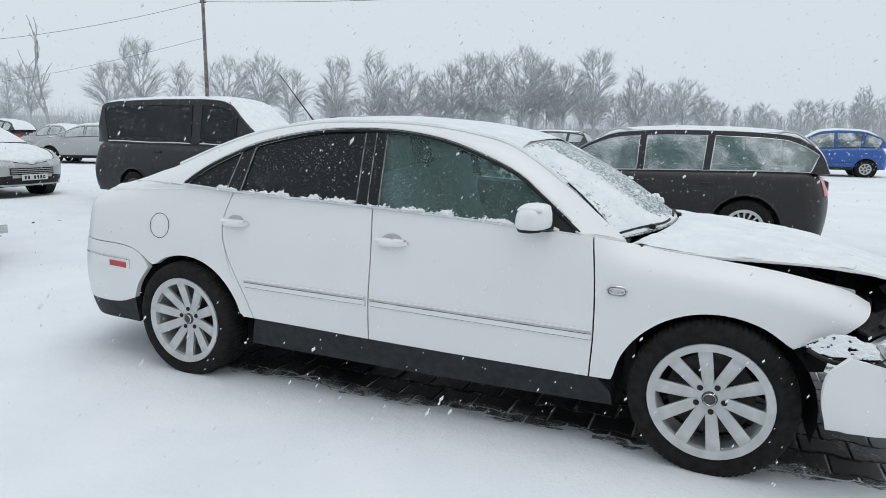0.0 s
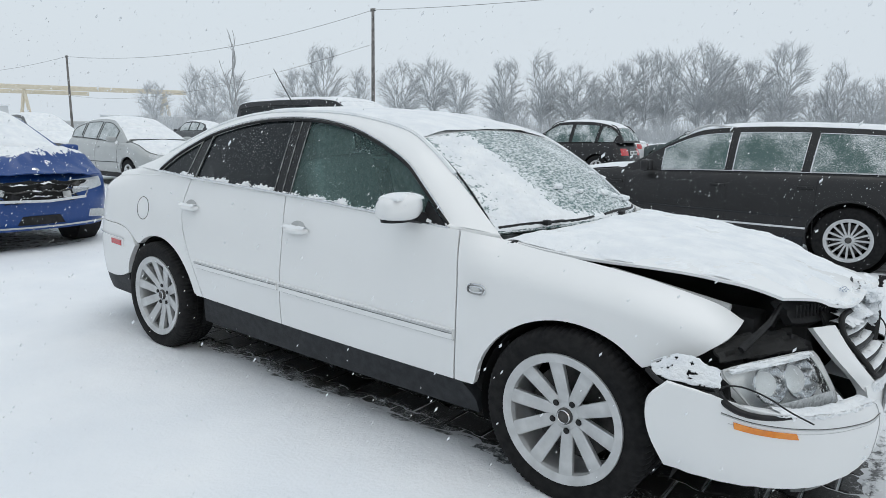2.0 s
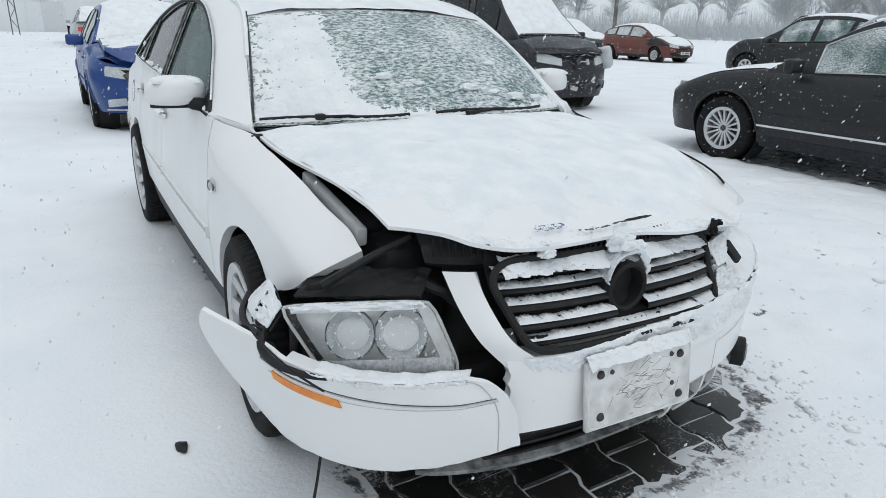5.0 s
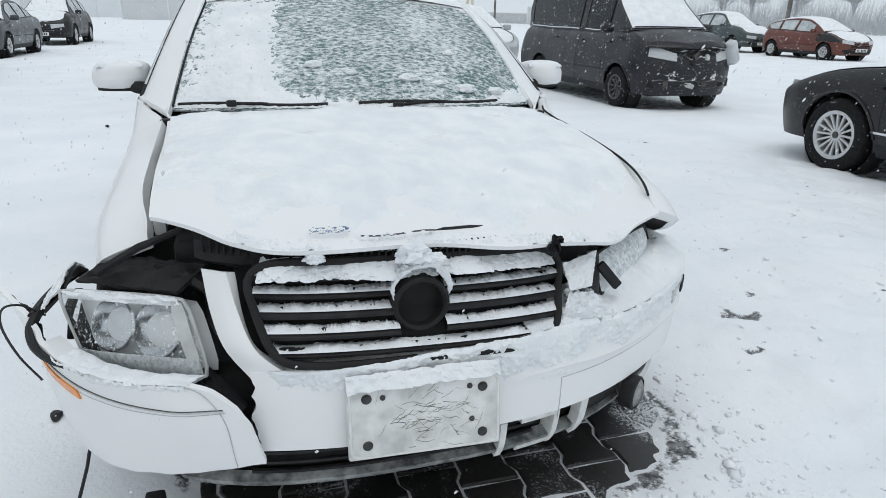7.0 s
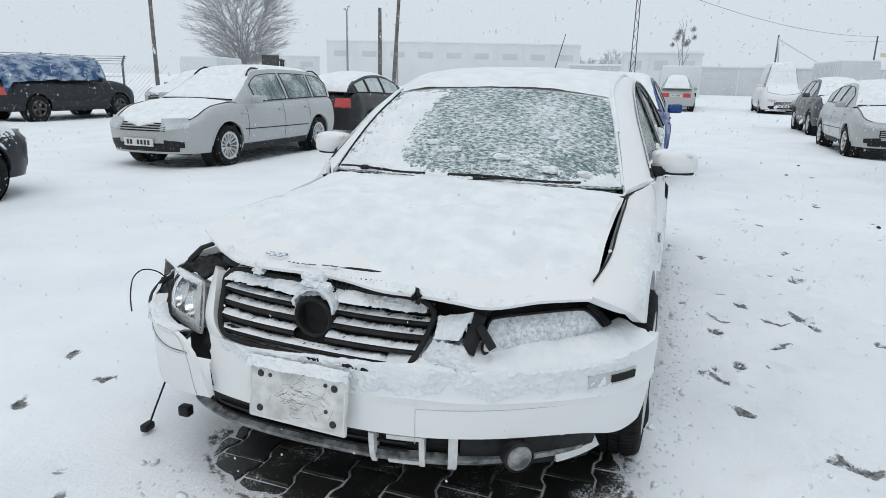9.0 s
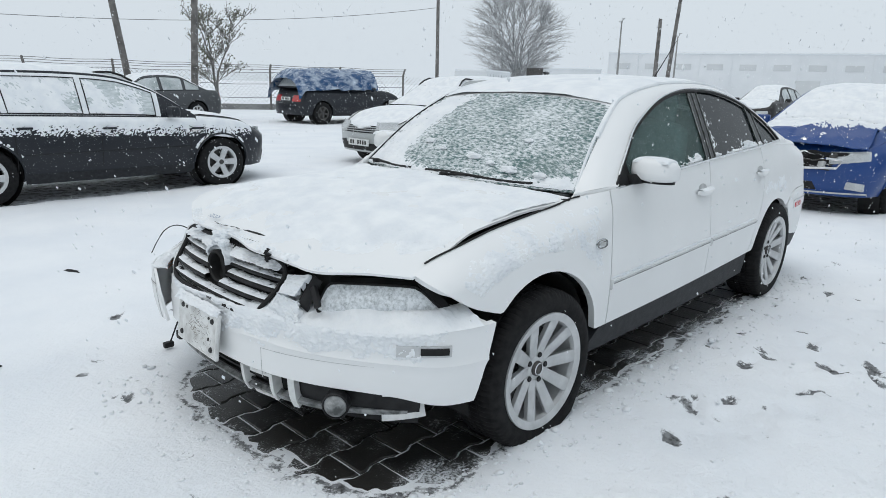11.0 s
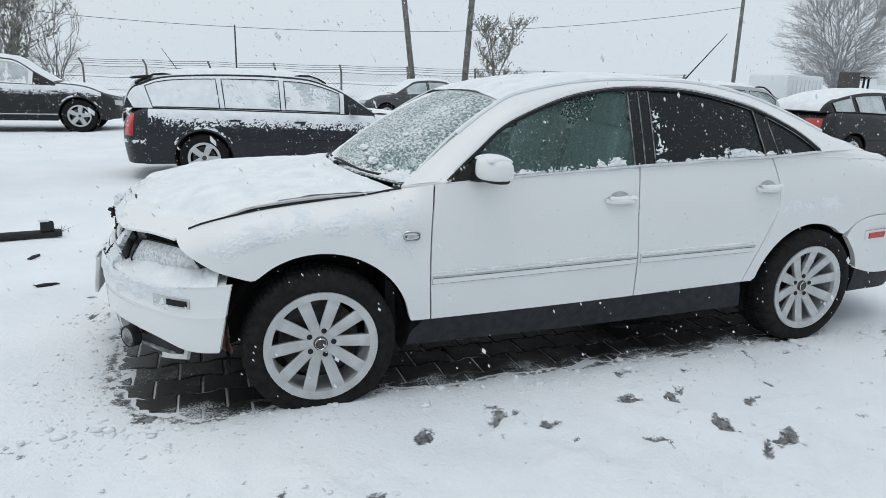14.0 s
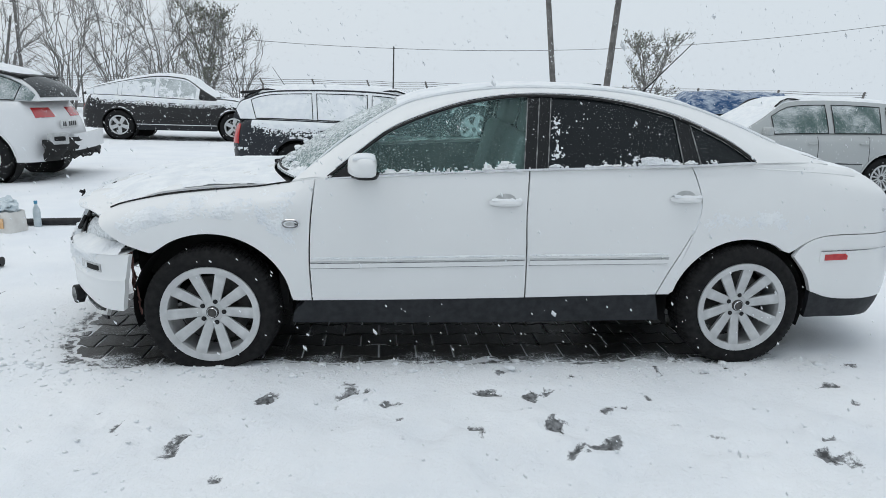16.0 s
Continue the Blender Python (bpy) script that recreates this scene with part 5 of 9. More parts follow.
part("bracket_rim", tube([tuple(pb @ Vector((0.007, 0.166 * math.copysign(min(1, abs(math.cos(a)) ** 0.16), math.cos(a)), 0.083 * math.copysign(min(1, abs(math.sin(a)) ** 0.16), math.sin(a))))) for a in np.linspace(0, 2 * math.pi, 61)], 0.0035, 5), M["plate"], bracket)
rs = random.Random(9)
for k in range(85):
    y, z, l, a = max(-0.14, min(0.12, rs.gauss(0, 0.06))), max(-0.07, min(0.06, rs.gauss(-0.005, 0.03))), rs.uniform(0.008, 0.045), rs.gauss(0.1, 0.45)
    bend = rs.uniform(-0.006, 0.006)
    pts = [tuple(pb @ Vector((0.0082, y + l * t * math.cos(a), z + l * t * math.sin(a) + bend * math.sin(3.1 * t)))) for t in (0, 0.3, 0.6, 1)]
    part("bracket_scratch", tube(pts, rs.uniform(0.0003, 0.0007), 3), M[("steel", "scratch", "scratch")[k % 3]], bracket)

# ---- mirrors, handles, small trim ----
for side in (-1, 1):
    def mirror_shell(u, v):
        a, b = 2 * math.pi * u, math.pi * (v - 0.5)
        e = lambda t, p: math.copysign(abs(t) ** p, t)
        return Vector((0.60 + 0.062 * e(math.cos(b), 0.5) * e(math.cos(a), 0.75) + 0.03 * (1 - abs(math.sin(b))), side * (0.885 + 0.105 * e(math.sin(b), 0.85)), 1.012 + (0.066 if math.sin(a) > 0 else 0.040) * e(math.cos(b), 0.45) * e(math.sin(a), 0.6) - 0.006 * math.sin(b)))
    m = part("wing_mirror", sheet(mirror_shell, 24, 16, 0, ref=(0.595, side * 0.868, 1.018)), M["white"], sedan, "white wing mirror with snow on top")
    part("mirror_base", sheet(lambda u, v: Vector((0.605 + (0.064 - 0.012 * v) * math.cos(2 * math.pi * u), side * (0.88 + 0.098 * math.copysign(abs(math.sin(2 * math.pi * u)) ** 0.8, math.sin(2 * math.pi * u))), 0.985 - 0.020 * v)), 24, 3, 0.004, ref=(0.595, side * 0.868, 0.985)), M["black"], m)
    part("mirror_foot", moved(box(0.11, 0.12, 0.05, 0.018), Matrix.Translation((0.625, side * 0.795, 0.972)) @ Matrix.Rotation(side * 0.25, 4, "X")), M["black"], m)
    part("mirror_triangle", sheet(lambda u, v: G(0.775 - 0.12 * u, belt_z(0.7) + 0.005 + 0.085 * v * u, side, 0.004), 5, 5, 0.01), M["black"], m)
    part("mirror_snow", sheet(lambda u, v: Vector((0.615 + 0.052 * math.cos(math.pi * u), side * (0.885 + 0.082 * math.cos(math.pi * v)), 1.054 + 0.026 * max(0.0, math.sin(math.pi * u) * math.sin(math.pi * v)) ** 0.5 + 0.003 * n3(u * 19, v * 19, side))), 24, 24, 0), M["crust"], m, "lying snow")
    for dn, hx, hz in (("front", -0.075, 0.853), ("rear", -1.0, 0.882)):
        d = doors[side, dn]
        def grip(u, v, hx=hx, hz=hz):
            a = 2 * math.pi * v
            x = -0.082 + 0.164 * u
            end = math.sqrt(max(0.0, 1 - (abs(x) / 0.0825) ** 6))
            bow = 0.026 * (1 - (x / 0.082) ** 4)
            p = S(hx + x, hz + 0.014 * math.sin(a) * (0.3 + 0.7 * end), side, 0.006 + bow + 0.009 * math.cos(a) * (0.3 + 0.7 * end))
            return p
        h = part("door_handle", sheet(grip, 18, 12, 0), M["white"], d)
        # grey ellipse on the flat door paints the shaded bowl behind the grip
        part("handle_recess", sheet(lambda u, v: S(hx + 0.052 * (2 * v) * math.cos(2 * math.pi * u) * 0.5, hz + 0.012 + 0.030 * v * math.sin(2 * math.pi * u), side, 0.0025), 24, 4, 0.002), M["greyplast"], d)
        part("handle_snow", sheet(lambda u, v: S(hx - 0.075 + 0.15 * u, hz + 0.010 + 0.018 * math.sin(math.pi * v) * (0.6 + 0.5 * n3(u * 8, side, hx)), side, 0.022 + 0.016 * math.cos(math.pi * v)), 16, 6, 0), M["crust"], d, "snow on the handle")
    part("lock_barrel", moved(lathe([(0.0001, 0.004), (0.009, 0.003), (0.01, -0.004)], 12), Matrix.Translation(S(-0.145, 0.852, side, 0.012)) @ Matrix.Rotation(0 if side > 0 else math.pi, 4, "Z")), M["black"], doors[side, "front"])
    # side repeater
    rep = part("side_repeater", sheet(lambda u, v: S(0.966 + 0.043 * v * math.copysign(abs(math.cos(2 * math.pi * u)) ** 0.7, math.cos(2 * math.pi * u)), 0.735 + 0.022 * v * math.copysign(abs(math.sin(2 * math.pi * u)) ** 0.7, math.sin(2 * math.pi * u)), side, 0.012 - 0.008 * v ** 4), 24, 5, 0.006), M["chrome"], sedan)
    part("repeater_lens", sheet(lambda u, v: S(0.966 + 0.022 * v * math.cos(2 * math.pi * u), 0.735 + 0.009 * v * math.sin(2 * math.pi * u), side, 0.015 - 0.002 * v), 20, 3, 0.003), M["greyplast"], rep)
    part("repeater_rim", tube([tuple(S(0.966 + 0.036 * math.copysign(abs(math.cos(a)) ** 0.7, math.cos(a)), 0.735 + 0.0165 * math.copysign(abs(math.sin(a)) ** 0.7, math.sin(a)), side, 0.011)) for a in np.linspace(0, 2 * math.pi, 33)], 0.0022, 5), M["scuffed"], rep)
    # rear side reflector in its bright strip
    part("reflector_strip", sheet(lambda u, v: S(-1.76 - 0.32 * u, 0.565 + 0.052 * v + 0.016 * u, side, 0.010), 16, 2, 0.012), M["white"], sedan)
    part("reflector_trim", sheet(lambda u, v: S(-1.76 - 0.40 * u, 0.618 + 0.005 * v + 0.018 * u, side, 0.012), 16, 1, 0.006), M["chrome"], sedan)
    part("side_reflector", sheet(lambda u, v: S(-1.785 - 0.125 * u, 0.573 + 0.032 * v + 0.006 * u, side, 0.015), 8, 2, 0.006), M["red"], sedan, "red side reflector")
    part("tail_lamp", sheet(lambda u, v: S(S_REAR + 0.62 - 0.40 * u, 0.76 + 0.16 * v, side, 0.006), 12, 5, 0.01), M["red"], sedan)
part("fuel_flap", sheet(lambda u, v: S(-1.537 + 0.068 * v * math.cos(2 * math.pi * u), 0.832 + 0.066 * v * math.sin(2 * math.pi * u), -1, 0.003 - 0.004 * v ** 8), 36, 5, 0.003), M["white"], sedan)
part("flap_gap", tube([tuple(S(-1.537 + 0.070 * math.cos(a), 0.832 + 0.068 * math.sin(a), -1, -0.001)) for a in np.linspace(0, 2 * math.pi, 40)], 0.0028, 4), M["hollow"], sedan)
part("aerial", tube([(-1.03, 0.0, 1.392), (-1.13, 0.01, 1.50), (-1.33, 0.03, 1.715)], 0.0055, 6, 0.0022), M["black"], sedan, "thin black roof aerial")
part("aerial_foot", moved(box(0.06, 0.035, 0.03, 0.01), Matrix.Translation((-1.01, 0, 1.392))), M["black"], sedan)
part("sunroof", sheet(lambda u, v: R(-0.38 - 0.34 * u, -0.62 + 0.98 * v, 0.008 + 0.020 * u), 8, 10, 0.008), M["tint"], sedan, "tilted dark glass sunroof")

# wipers at rest on the scuttle
for px, py, pz, y0, y1 in ((1.055, -0.484, 0.962, -0.67, -0.16), (1.135, 0.09, 0.957, -0.05, 0.52)):
    arm = part("wiper", tube([tuple(wind(0.035 + 0.008 * math.sin(6 * t), (y0 + (y1 - y0) * t) / 0.70, 0.003)) for t in np.linspace(0, 1, 14)], 0.0065, 6), M["black"], sedan, "black wiper")
    part("wiper_arm", tube([(px, py, pz), tuple(wind(0.03, (py + 0.3 * (y1 - py)) / 0.70, 0.010)), tuple(wind(0.035, (y1 * 0.6 + y0 * 0.4) / 0.70, 0.004))], 0.0055, 6), M["black"], arm)
    part("wiper_pivot", box(0.03, 0.035, 0.022, 0.008, (px, py, pz)), M["black"], arm)
for side in (-1, 1):
    part("screen_seal", tube([tuple(wind(t, side * 0.985, 0.003)) for t in np.linspace(0.02, 1, 16)], 0.0045 if side < 0 else 0.007, 6), M["pillar"] if side < 0 else M["crust"], sedan)

# ---- inside the cabin ----
def seat(x, y):
    back = part("front_seat", moved(box(0.13, 0.48, 0.62, 0.05, seg=4), Matrix.Translation((x - 0.28, y, 0.86)) @ Matrix.Rotation(radians(-16), 4, "Y")), M["seat"], sedan, "grey cloth front seat")
    part("seat_cushion", box(0.5, 0.5, 0.16, 0.05, (x, y, 0.55), 4), M["seat"], back)
    part("headrest", moved(box(0.09, 0.27, 0.18, 0.04, seg=4), Matrix.Translation((x - 0.40, y, 1.24)) @ Matrix.Rotation(radians(-14), 4, "Y")), M["seat"], back)


seat(0.12, -0.36)
seat(0.12, 0.36)
part("rear_seat", moved(box(0.14, 1.25, 0.62, 0.05, seg=3), Matrix.Translation((-1.0, 0, 0.84)) @ Matrix.Rotation(radians(-20), 4, "Y")), M["seat"], sedan)
part("dashboard", sheet(lambda u, v: Vector((0.98 - 0.42 * u - 0.04 * math.sin(math.pi * v), -0.66 + 1.32 * v, 0.92 - 0.02 * u - 0.30 * max(0, u - 0.75) * 2)), 14, 12, 0.03), M["cabin"], sedan)
wheel_pts = [(0.50 + 0.06 * math.sin(a), 0.36 + 0.185 * math.cos(a), 0.90 + 0.165 * math.sin(a)) for a in np.linspace(0, 2 * math.pi, 30)]
part("steering_wheel", join(tube(wheel_pts, 0.015, 8), box(0.04, 0.14, 0.10, 0.02, (0.52, 0.36, 0.90)), box(0.02, 0.34, 0.03, 0.008, (0.515, 0.36, 0.89))), M["cabin"], sedan)
part("cabin_lining", box(1.9, 1.36, 0.05, 0.01, (-0.3, 0, 0.40)), M["cabin"], sedan)

# ---- snow on the sedan ----
def plaster(name, fn, nu, nv, amount, h, scale=6.0, rough=1.0, seed=0.0, label="thin clinging snow", mat="crust", parent=None, grain=0.0, cull=False):
    """Snow stuck to a surface: where amount plus noise falls below nought it stays hidden under the skin."""
    def level(u, v):
        p = fn(u, v, 0.0)
        e = min(1.0, 14 * min(u, 1 - u, v, 1 - v))
        a = amount(u, v) + rough * fbm(p.x + seed, p.y, p.z, scale, 4) - (1 - e) * 0.6
        if grain:
            a += grain * (n3(p.x, p.y, p.z, 75.0) + 0.8 * n3(p.x, p.y, p.z, 160.0))
        return a

    ob = part(name, sheet(lambda u, v: fn(u, v, max(-0.004, min(h, h * level(u, v)))), nu, nv, 0, keep=(lambda u, v: level(u, v) > -0.1) if cull else None), M[mat], parent or sedan, label)
    if cull:
        ob["kind"] = "stuff"
    return ob


plaster("bonnet_snow", lambda u, v, o: hood(0.005 + 0.985 * u, (2 * v - 1) * 0.985, o + 0.001), 150, 150, lambda u, v: 0.55 - 0.75 * sstep(0.72, 1.0, u), 0.014, 5.0, 0.9, 2.0, "thin uneven snow", grain=0.12)
plaster("roof_snow", lambda u, v, o: R(0.455 - 1.61 * u, (2 * v - 1) * 0.99, o + 0.002), 60, 50, lambda u, v: 0.9, 0.020, 4.0, 0.5, 5.0, "lying snow")
def deck(u, v, off=0.0):
    """The boot between the rear wings, u from the rear glass to the tail, v from -1 to 1."""
    sx = -1.10 + (S_REAR + 0.16 + 1.10) * u
    p = S(sx, quarter_z(sx) - 0.004, 1)
    return Vector((p.x, v * 0.965 * p.y, p.z + 0.03 * (1 - v * v) * (1 - u ** 6) + off))


def haunch(u, v, side):
    """The rear pillar's foot, flowing from the roof's edge into the wing."""
    x = -1.372 - 0.60 * u
    low = S(x, quarter_z(x) - 0.025, side, 0.003)
    k = sstep(-1.70, -1.90, x)
    top = Vector((x, side * (edge_y(max(x, -1.84)) * (1 - k) + 0.675 * k), edge_z(max(x, -1.84)) * (1 - k) + (quarter_z(x) + 0.012) * k))
    p = low.lerp(top, v)
    return p + Vector((0, side * 0.012, 0.004)) * math.sin(math.pi * v)


for side in (-1, 1):
    part("pillar_foot", sheet(lambda u, v: haunch(u, v, side), 24, 12, 0.01, ref=(-1.6, 0, 0.8)), M["white"], sedan)
    part("roof_edge_snow", tube([(e[0], side * (e[1] - 0.004), e[2] + 0.004) for e in (ROOF_EDGE(t) for t in np.linspace(0.12, 0.90, 60))], 0.011, 6), M["crust"], sedan, "snow along the roof edge")
part("boot_lid", sheet(lambda u, v: deck(u, 2 * v - 1), 40, 24, 0.01), M["white"], sedan, "white boot lid under snow")
plaster("boot_snow", lambda u, v, o: deck(0.02 + 0.96 * u, (2 * v - 1) * 1.0, o + 0.001), 70, 60, lambda u, v: 0.8, 0.022, 4.0, 0.4, 1.0, "lying snow", grain=0.1)
plaster("rear_glass_snow", lambda u, v, o: R(-1.17 - 0.65 * u, (2 * v - 1) * 0.97, o - 0.016 * math.sin(math.pi * u)), 24, 40, lambda u, v: 0.8, 0.022, 5.0, 0.5, 4.0, "lying snow")


def screen_cover(u, v):
    y = 2 * v - 1
    oval = ((u - 0.53) / 0.50) ** 6 + ((y - 0.24) / 0.74) ** 4
    return -0.95 + 1.35 * sstep(0.4, 1.5, oval) + 0.5 * sstep(0.12, 0.02, u)


plaster("windscreen_snow", lambda u, v, o: wind(0.01 + 0.98 * u, (2 * v - 1) * 0.975, o + 0.0008), 150, 200, screen_cover, 0.006, 34.0, 0.55, 8.0, "crusted snow round the screen", grain=0.55)
plaster("bumper_snow", lambda u, v, o: nose(-0.02 + 1.0 * u, 0.44 + (bumper_top(-0.02 + 1.0 * u) - 0.44 + 0.006) * v, o + 0.001), 240, 46, lambda u, v: -0.55 + 1.7 * v - 0.4 * sstep(0.85, 1.0, u), 0.015, 12.0, 0.75, 3.0, "rough snow stuck on the bumper", grain=0.30)
plaster("bumper_snow", lambda u, v, o: nose(-0.35 + 0.40 * u, 0.50 + (bumper_top(-0.35 + 0.40 * u) - 0.50 + 0.004) * v, o + 0.001), 110, 26, lambda u, v: -0.6 + 1.5 * v + 0.35 * sstep(0.15, 0.3, u) * sstep(0.9, 0.75, u), 0.013, 13.0, 0.6, 5.0, "rough snow stuck on the bumper", grain=0.3)
plaster("plate_snow", lambda u, v, o: Vector((2.262 + 0.02 * v + o, -0.29 + 0.345 * u, 0.512 + 0.03 * (1 - v))), 60, 8, lambda u, v: 0.6, 0.014, 12.0, 0.7, 5.0, "lying snow", grain=0.4)
plaster("grille_top_snow", lambda u, v, o: gr(-0.93 + 1.86 * u, 0.718 + 0.034 * v, o + 0.006 - 0.032 * v), 200, 16, lambda u, v: 0.95, 0.026, 12.0, 0.8, 7.0, "lying snow", grain=0.45)
plaster("ring_snow", lambda u, v, o: hub_at + Vector((0.006 - 0.05 * v + o, (0.064 + 0.022 * math.sin(math.pi * u) + o) * math.cos(math.pi * (0.08 + 0.84 * u)), (0.064 + 0.024 * math.sin(math.pi * u) + o) * math.sin(math.pi * (0.08 + 0.84 * u)))), 60, 12, lambda u, v: 0.5, 0.014, 14.0, 0.7, 2.0, "snow on the badge holder", grain=0.5)
plaster("carrier_snow", lambda u, v, o: Vector((2.085 - 0.5 * (0.02 + 0.96 * u - 0.55) ** 2 + 0.04 * v, -0.56 + 0.88 * u, 0.762 + 0.012 * (1 - u) + o)), 160, 12, lambda u, v: 0.1 - 0.4 * v, 0.022, 10.0, 1.0, 17.0, "crumbs of snow", grain=0.6)
plaster("bonnet_edge_snow", lambda u, v, o: hood(0.955 + 0.043 * v, -0.86 + 1.7 * u, o + 0.001), 260, 14, lambda u, v: -0.25 + 0.2 * v, 0.010, 9.0, 0.9, 23.0, "crumbs of snow", grain=0.7)
plaster("corner_snow", lambda u, v, o: on_corner(0.02, 0.55, 0.88, 1.0, o + 0.001)(u, v), 110, 12, lambda u, v: -0.3 + 1.0 * v, 0.010, 11.0, 0.7, 9.0, "lying snow", grain=0.5)
for y, x, z, r in ((-0.115, 2.165, 0.772, 0.032), (-0.33, 2.135, 0.77, 0.018), (-0.07, 2.175, 0.757, 0.02)):
    clod = bmesh.new()
    bmesh.ops.create_icosphere(clod, subdivisions=4, radius=1)
    for w in clod.verts:
        w.co *= 1 + 0.4 * fbm(*(w.co * 1.9 + Vector((y * 30, 0, 0))), 1.0, 4)
    part("snow_lump", moved(clod, Matrix.Translation((x, y, z)) @ Matrix.Diagonal((r, r * 1.2, r * 0.8, 1))), M["crust"], sedan, "small snow lump")
M["bluescuff"] = stuff_mat("blue_paint_scuff", (0.05, 0.10, 0.22), (0.20, 0.26, 0.36), 60, 0.5)
part("paint_scuff", sheet(lambda u, v: hood(0.935 + 0.025 * v, -0.50 + 0.13 * u, 0.0125), 30, 10, 0, keep=lambda u, v: n3(u * 7, v * 4, 2) + 0.5 * n3(u * 30, v * 16, 1) > 0.05 + 0.5 * abs(2 * v - 1) ** 2), M["bluescuff"], sedan, "blue paint scuff")
part("paint_scratch", sheet(lambda u, v: hood(0.972 + 0.006 * v + 0.006 * math.sin(5 * u), -0.34 + 0.26 * u, 0.0125), 60, 2, 0, keep=lambda u, v: n3(u * 14, v, 5) > -0.05), M["steel"], sedan, "dark scratch")
for side in (-1, 1):
    k = 1.0 if side > 0 else 0.55
    plaster("sill_snow", lambda u, v, o: G(0.74 - 2.06 * u, belt_z(0.74 - 2.06 * u) + 0.004 + (0.05 if side > 0 else 0.03) * v, side, o - 0.002), 260, 10, lambda u, v: (0.35 if side > 0 else 0.55) - 1.3 * v, 0.022 * k, 9.0, 1.1, 12.0 + side, "snow along the window sills", grain=0.5, cull=True)
WING = coons([(0.93, 0.56), (1.02, 0.66), (1.2, 0.735), (1.42, 0.745), (1.62, 0.70), (1.72, 0.66)], [(0.90, 0.90), (1.13, 0.885), (1.35, 0.865), (1.6, 0.835), (1.75, 0.81), (1.88, 0.77)], [(0.93, 0.56), (0.91, 0.75), (0.90, 0.90)], [(1.72, 0.66), (1.80, 0.71), (1.88, 0.77)])
plaster("wing_snow", lambda u, v, o: S(*WING(u, v), 1, o + 0.0005), 190, 80, lambda u, v: 0.22 - 0.6 * abs(2 * v - 0.7) + 0.25 * sstep(0.35, 0.1, v), 0.007, 10.0, 0.8, 3.0, "wind-driven snow on the wing", grain=0.4)
plaster("wing_snow", lambda u, v, o: S(-1.02 - 0.70 * u, 0.70 + 0.16 * v, 1, o + 0.0005), 150, 50, lambda u, v: 0.12 - 0.7 * abs(2 * v - 0.8) - 0.5 * abs(2 * u - 1), 0.006, 9.0, 0.7, 6.0, "wind-driven snow on the wing", grain=0.35)
plaster("window_snow", lambda u, v, o: G(-0.29 - 0.68 * u, belt_z(-0.6) + 0.03 + 0.27 * v, 1, o - 0.003), 120, 50, lambda u, v: -0.42 + 0.55 * sstep(0.25, 0.0, u) * (1 - 0.5 * v) - 0.1 * v, 0.008, 7.0, 0.75, 31.0, "snow blown on the window", grain=0.4, cull=True)
random.seed(21)
for k, (u, v, r) in enumerate(((0.20, 0.62, 0.030), (0.30, 0.36, 0.026), (0.12, 0.78, 0.034), (0.40, 0.78, 0.02), (0.24, 0.46, 0.018), (0.16, 0.70, 0.02), (0.10, 0.88, 0.028))):
    p = wind(u, 2 * v - 1, 0.006)
    lump = bmesh.new()
    bmesh.ops.create_icosphere(lump, subdivisions=3, radius=1)
    for w in lump.verts:
        w.co *= 1 + 0.35 * fbm(*(w.co * 1.7 + Vector((k * 3, 0, 0))), 1.0, 3)
    part("snow_lump", moved(lump, Matrix.Translation(p) @ Matrix.Diagonal((r * 0.8, r * 1.25, r * 0.5, 1))), M["crust"], sedan, "small snow lump")

for nm, a, b, za, zb2 in (("front", -0.178, 0.872, 0.586, 0.562), ("rear", -0.925, -0.205, 0.598, 0.587)):
    plaster("moulding_snow", lambda u, v, o: S(a + (b - a) * u, za + (zb2 - za) * u - 0.002 + 0.012 * v, 1, 0.004 + o), 200, 5, lambda u, v: 0.15, 0.011, 9.0, 0.9, 3.0, "snow on the moulding", parent=doors[1, nm], grain=0.4)

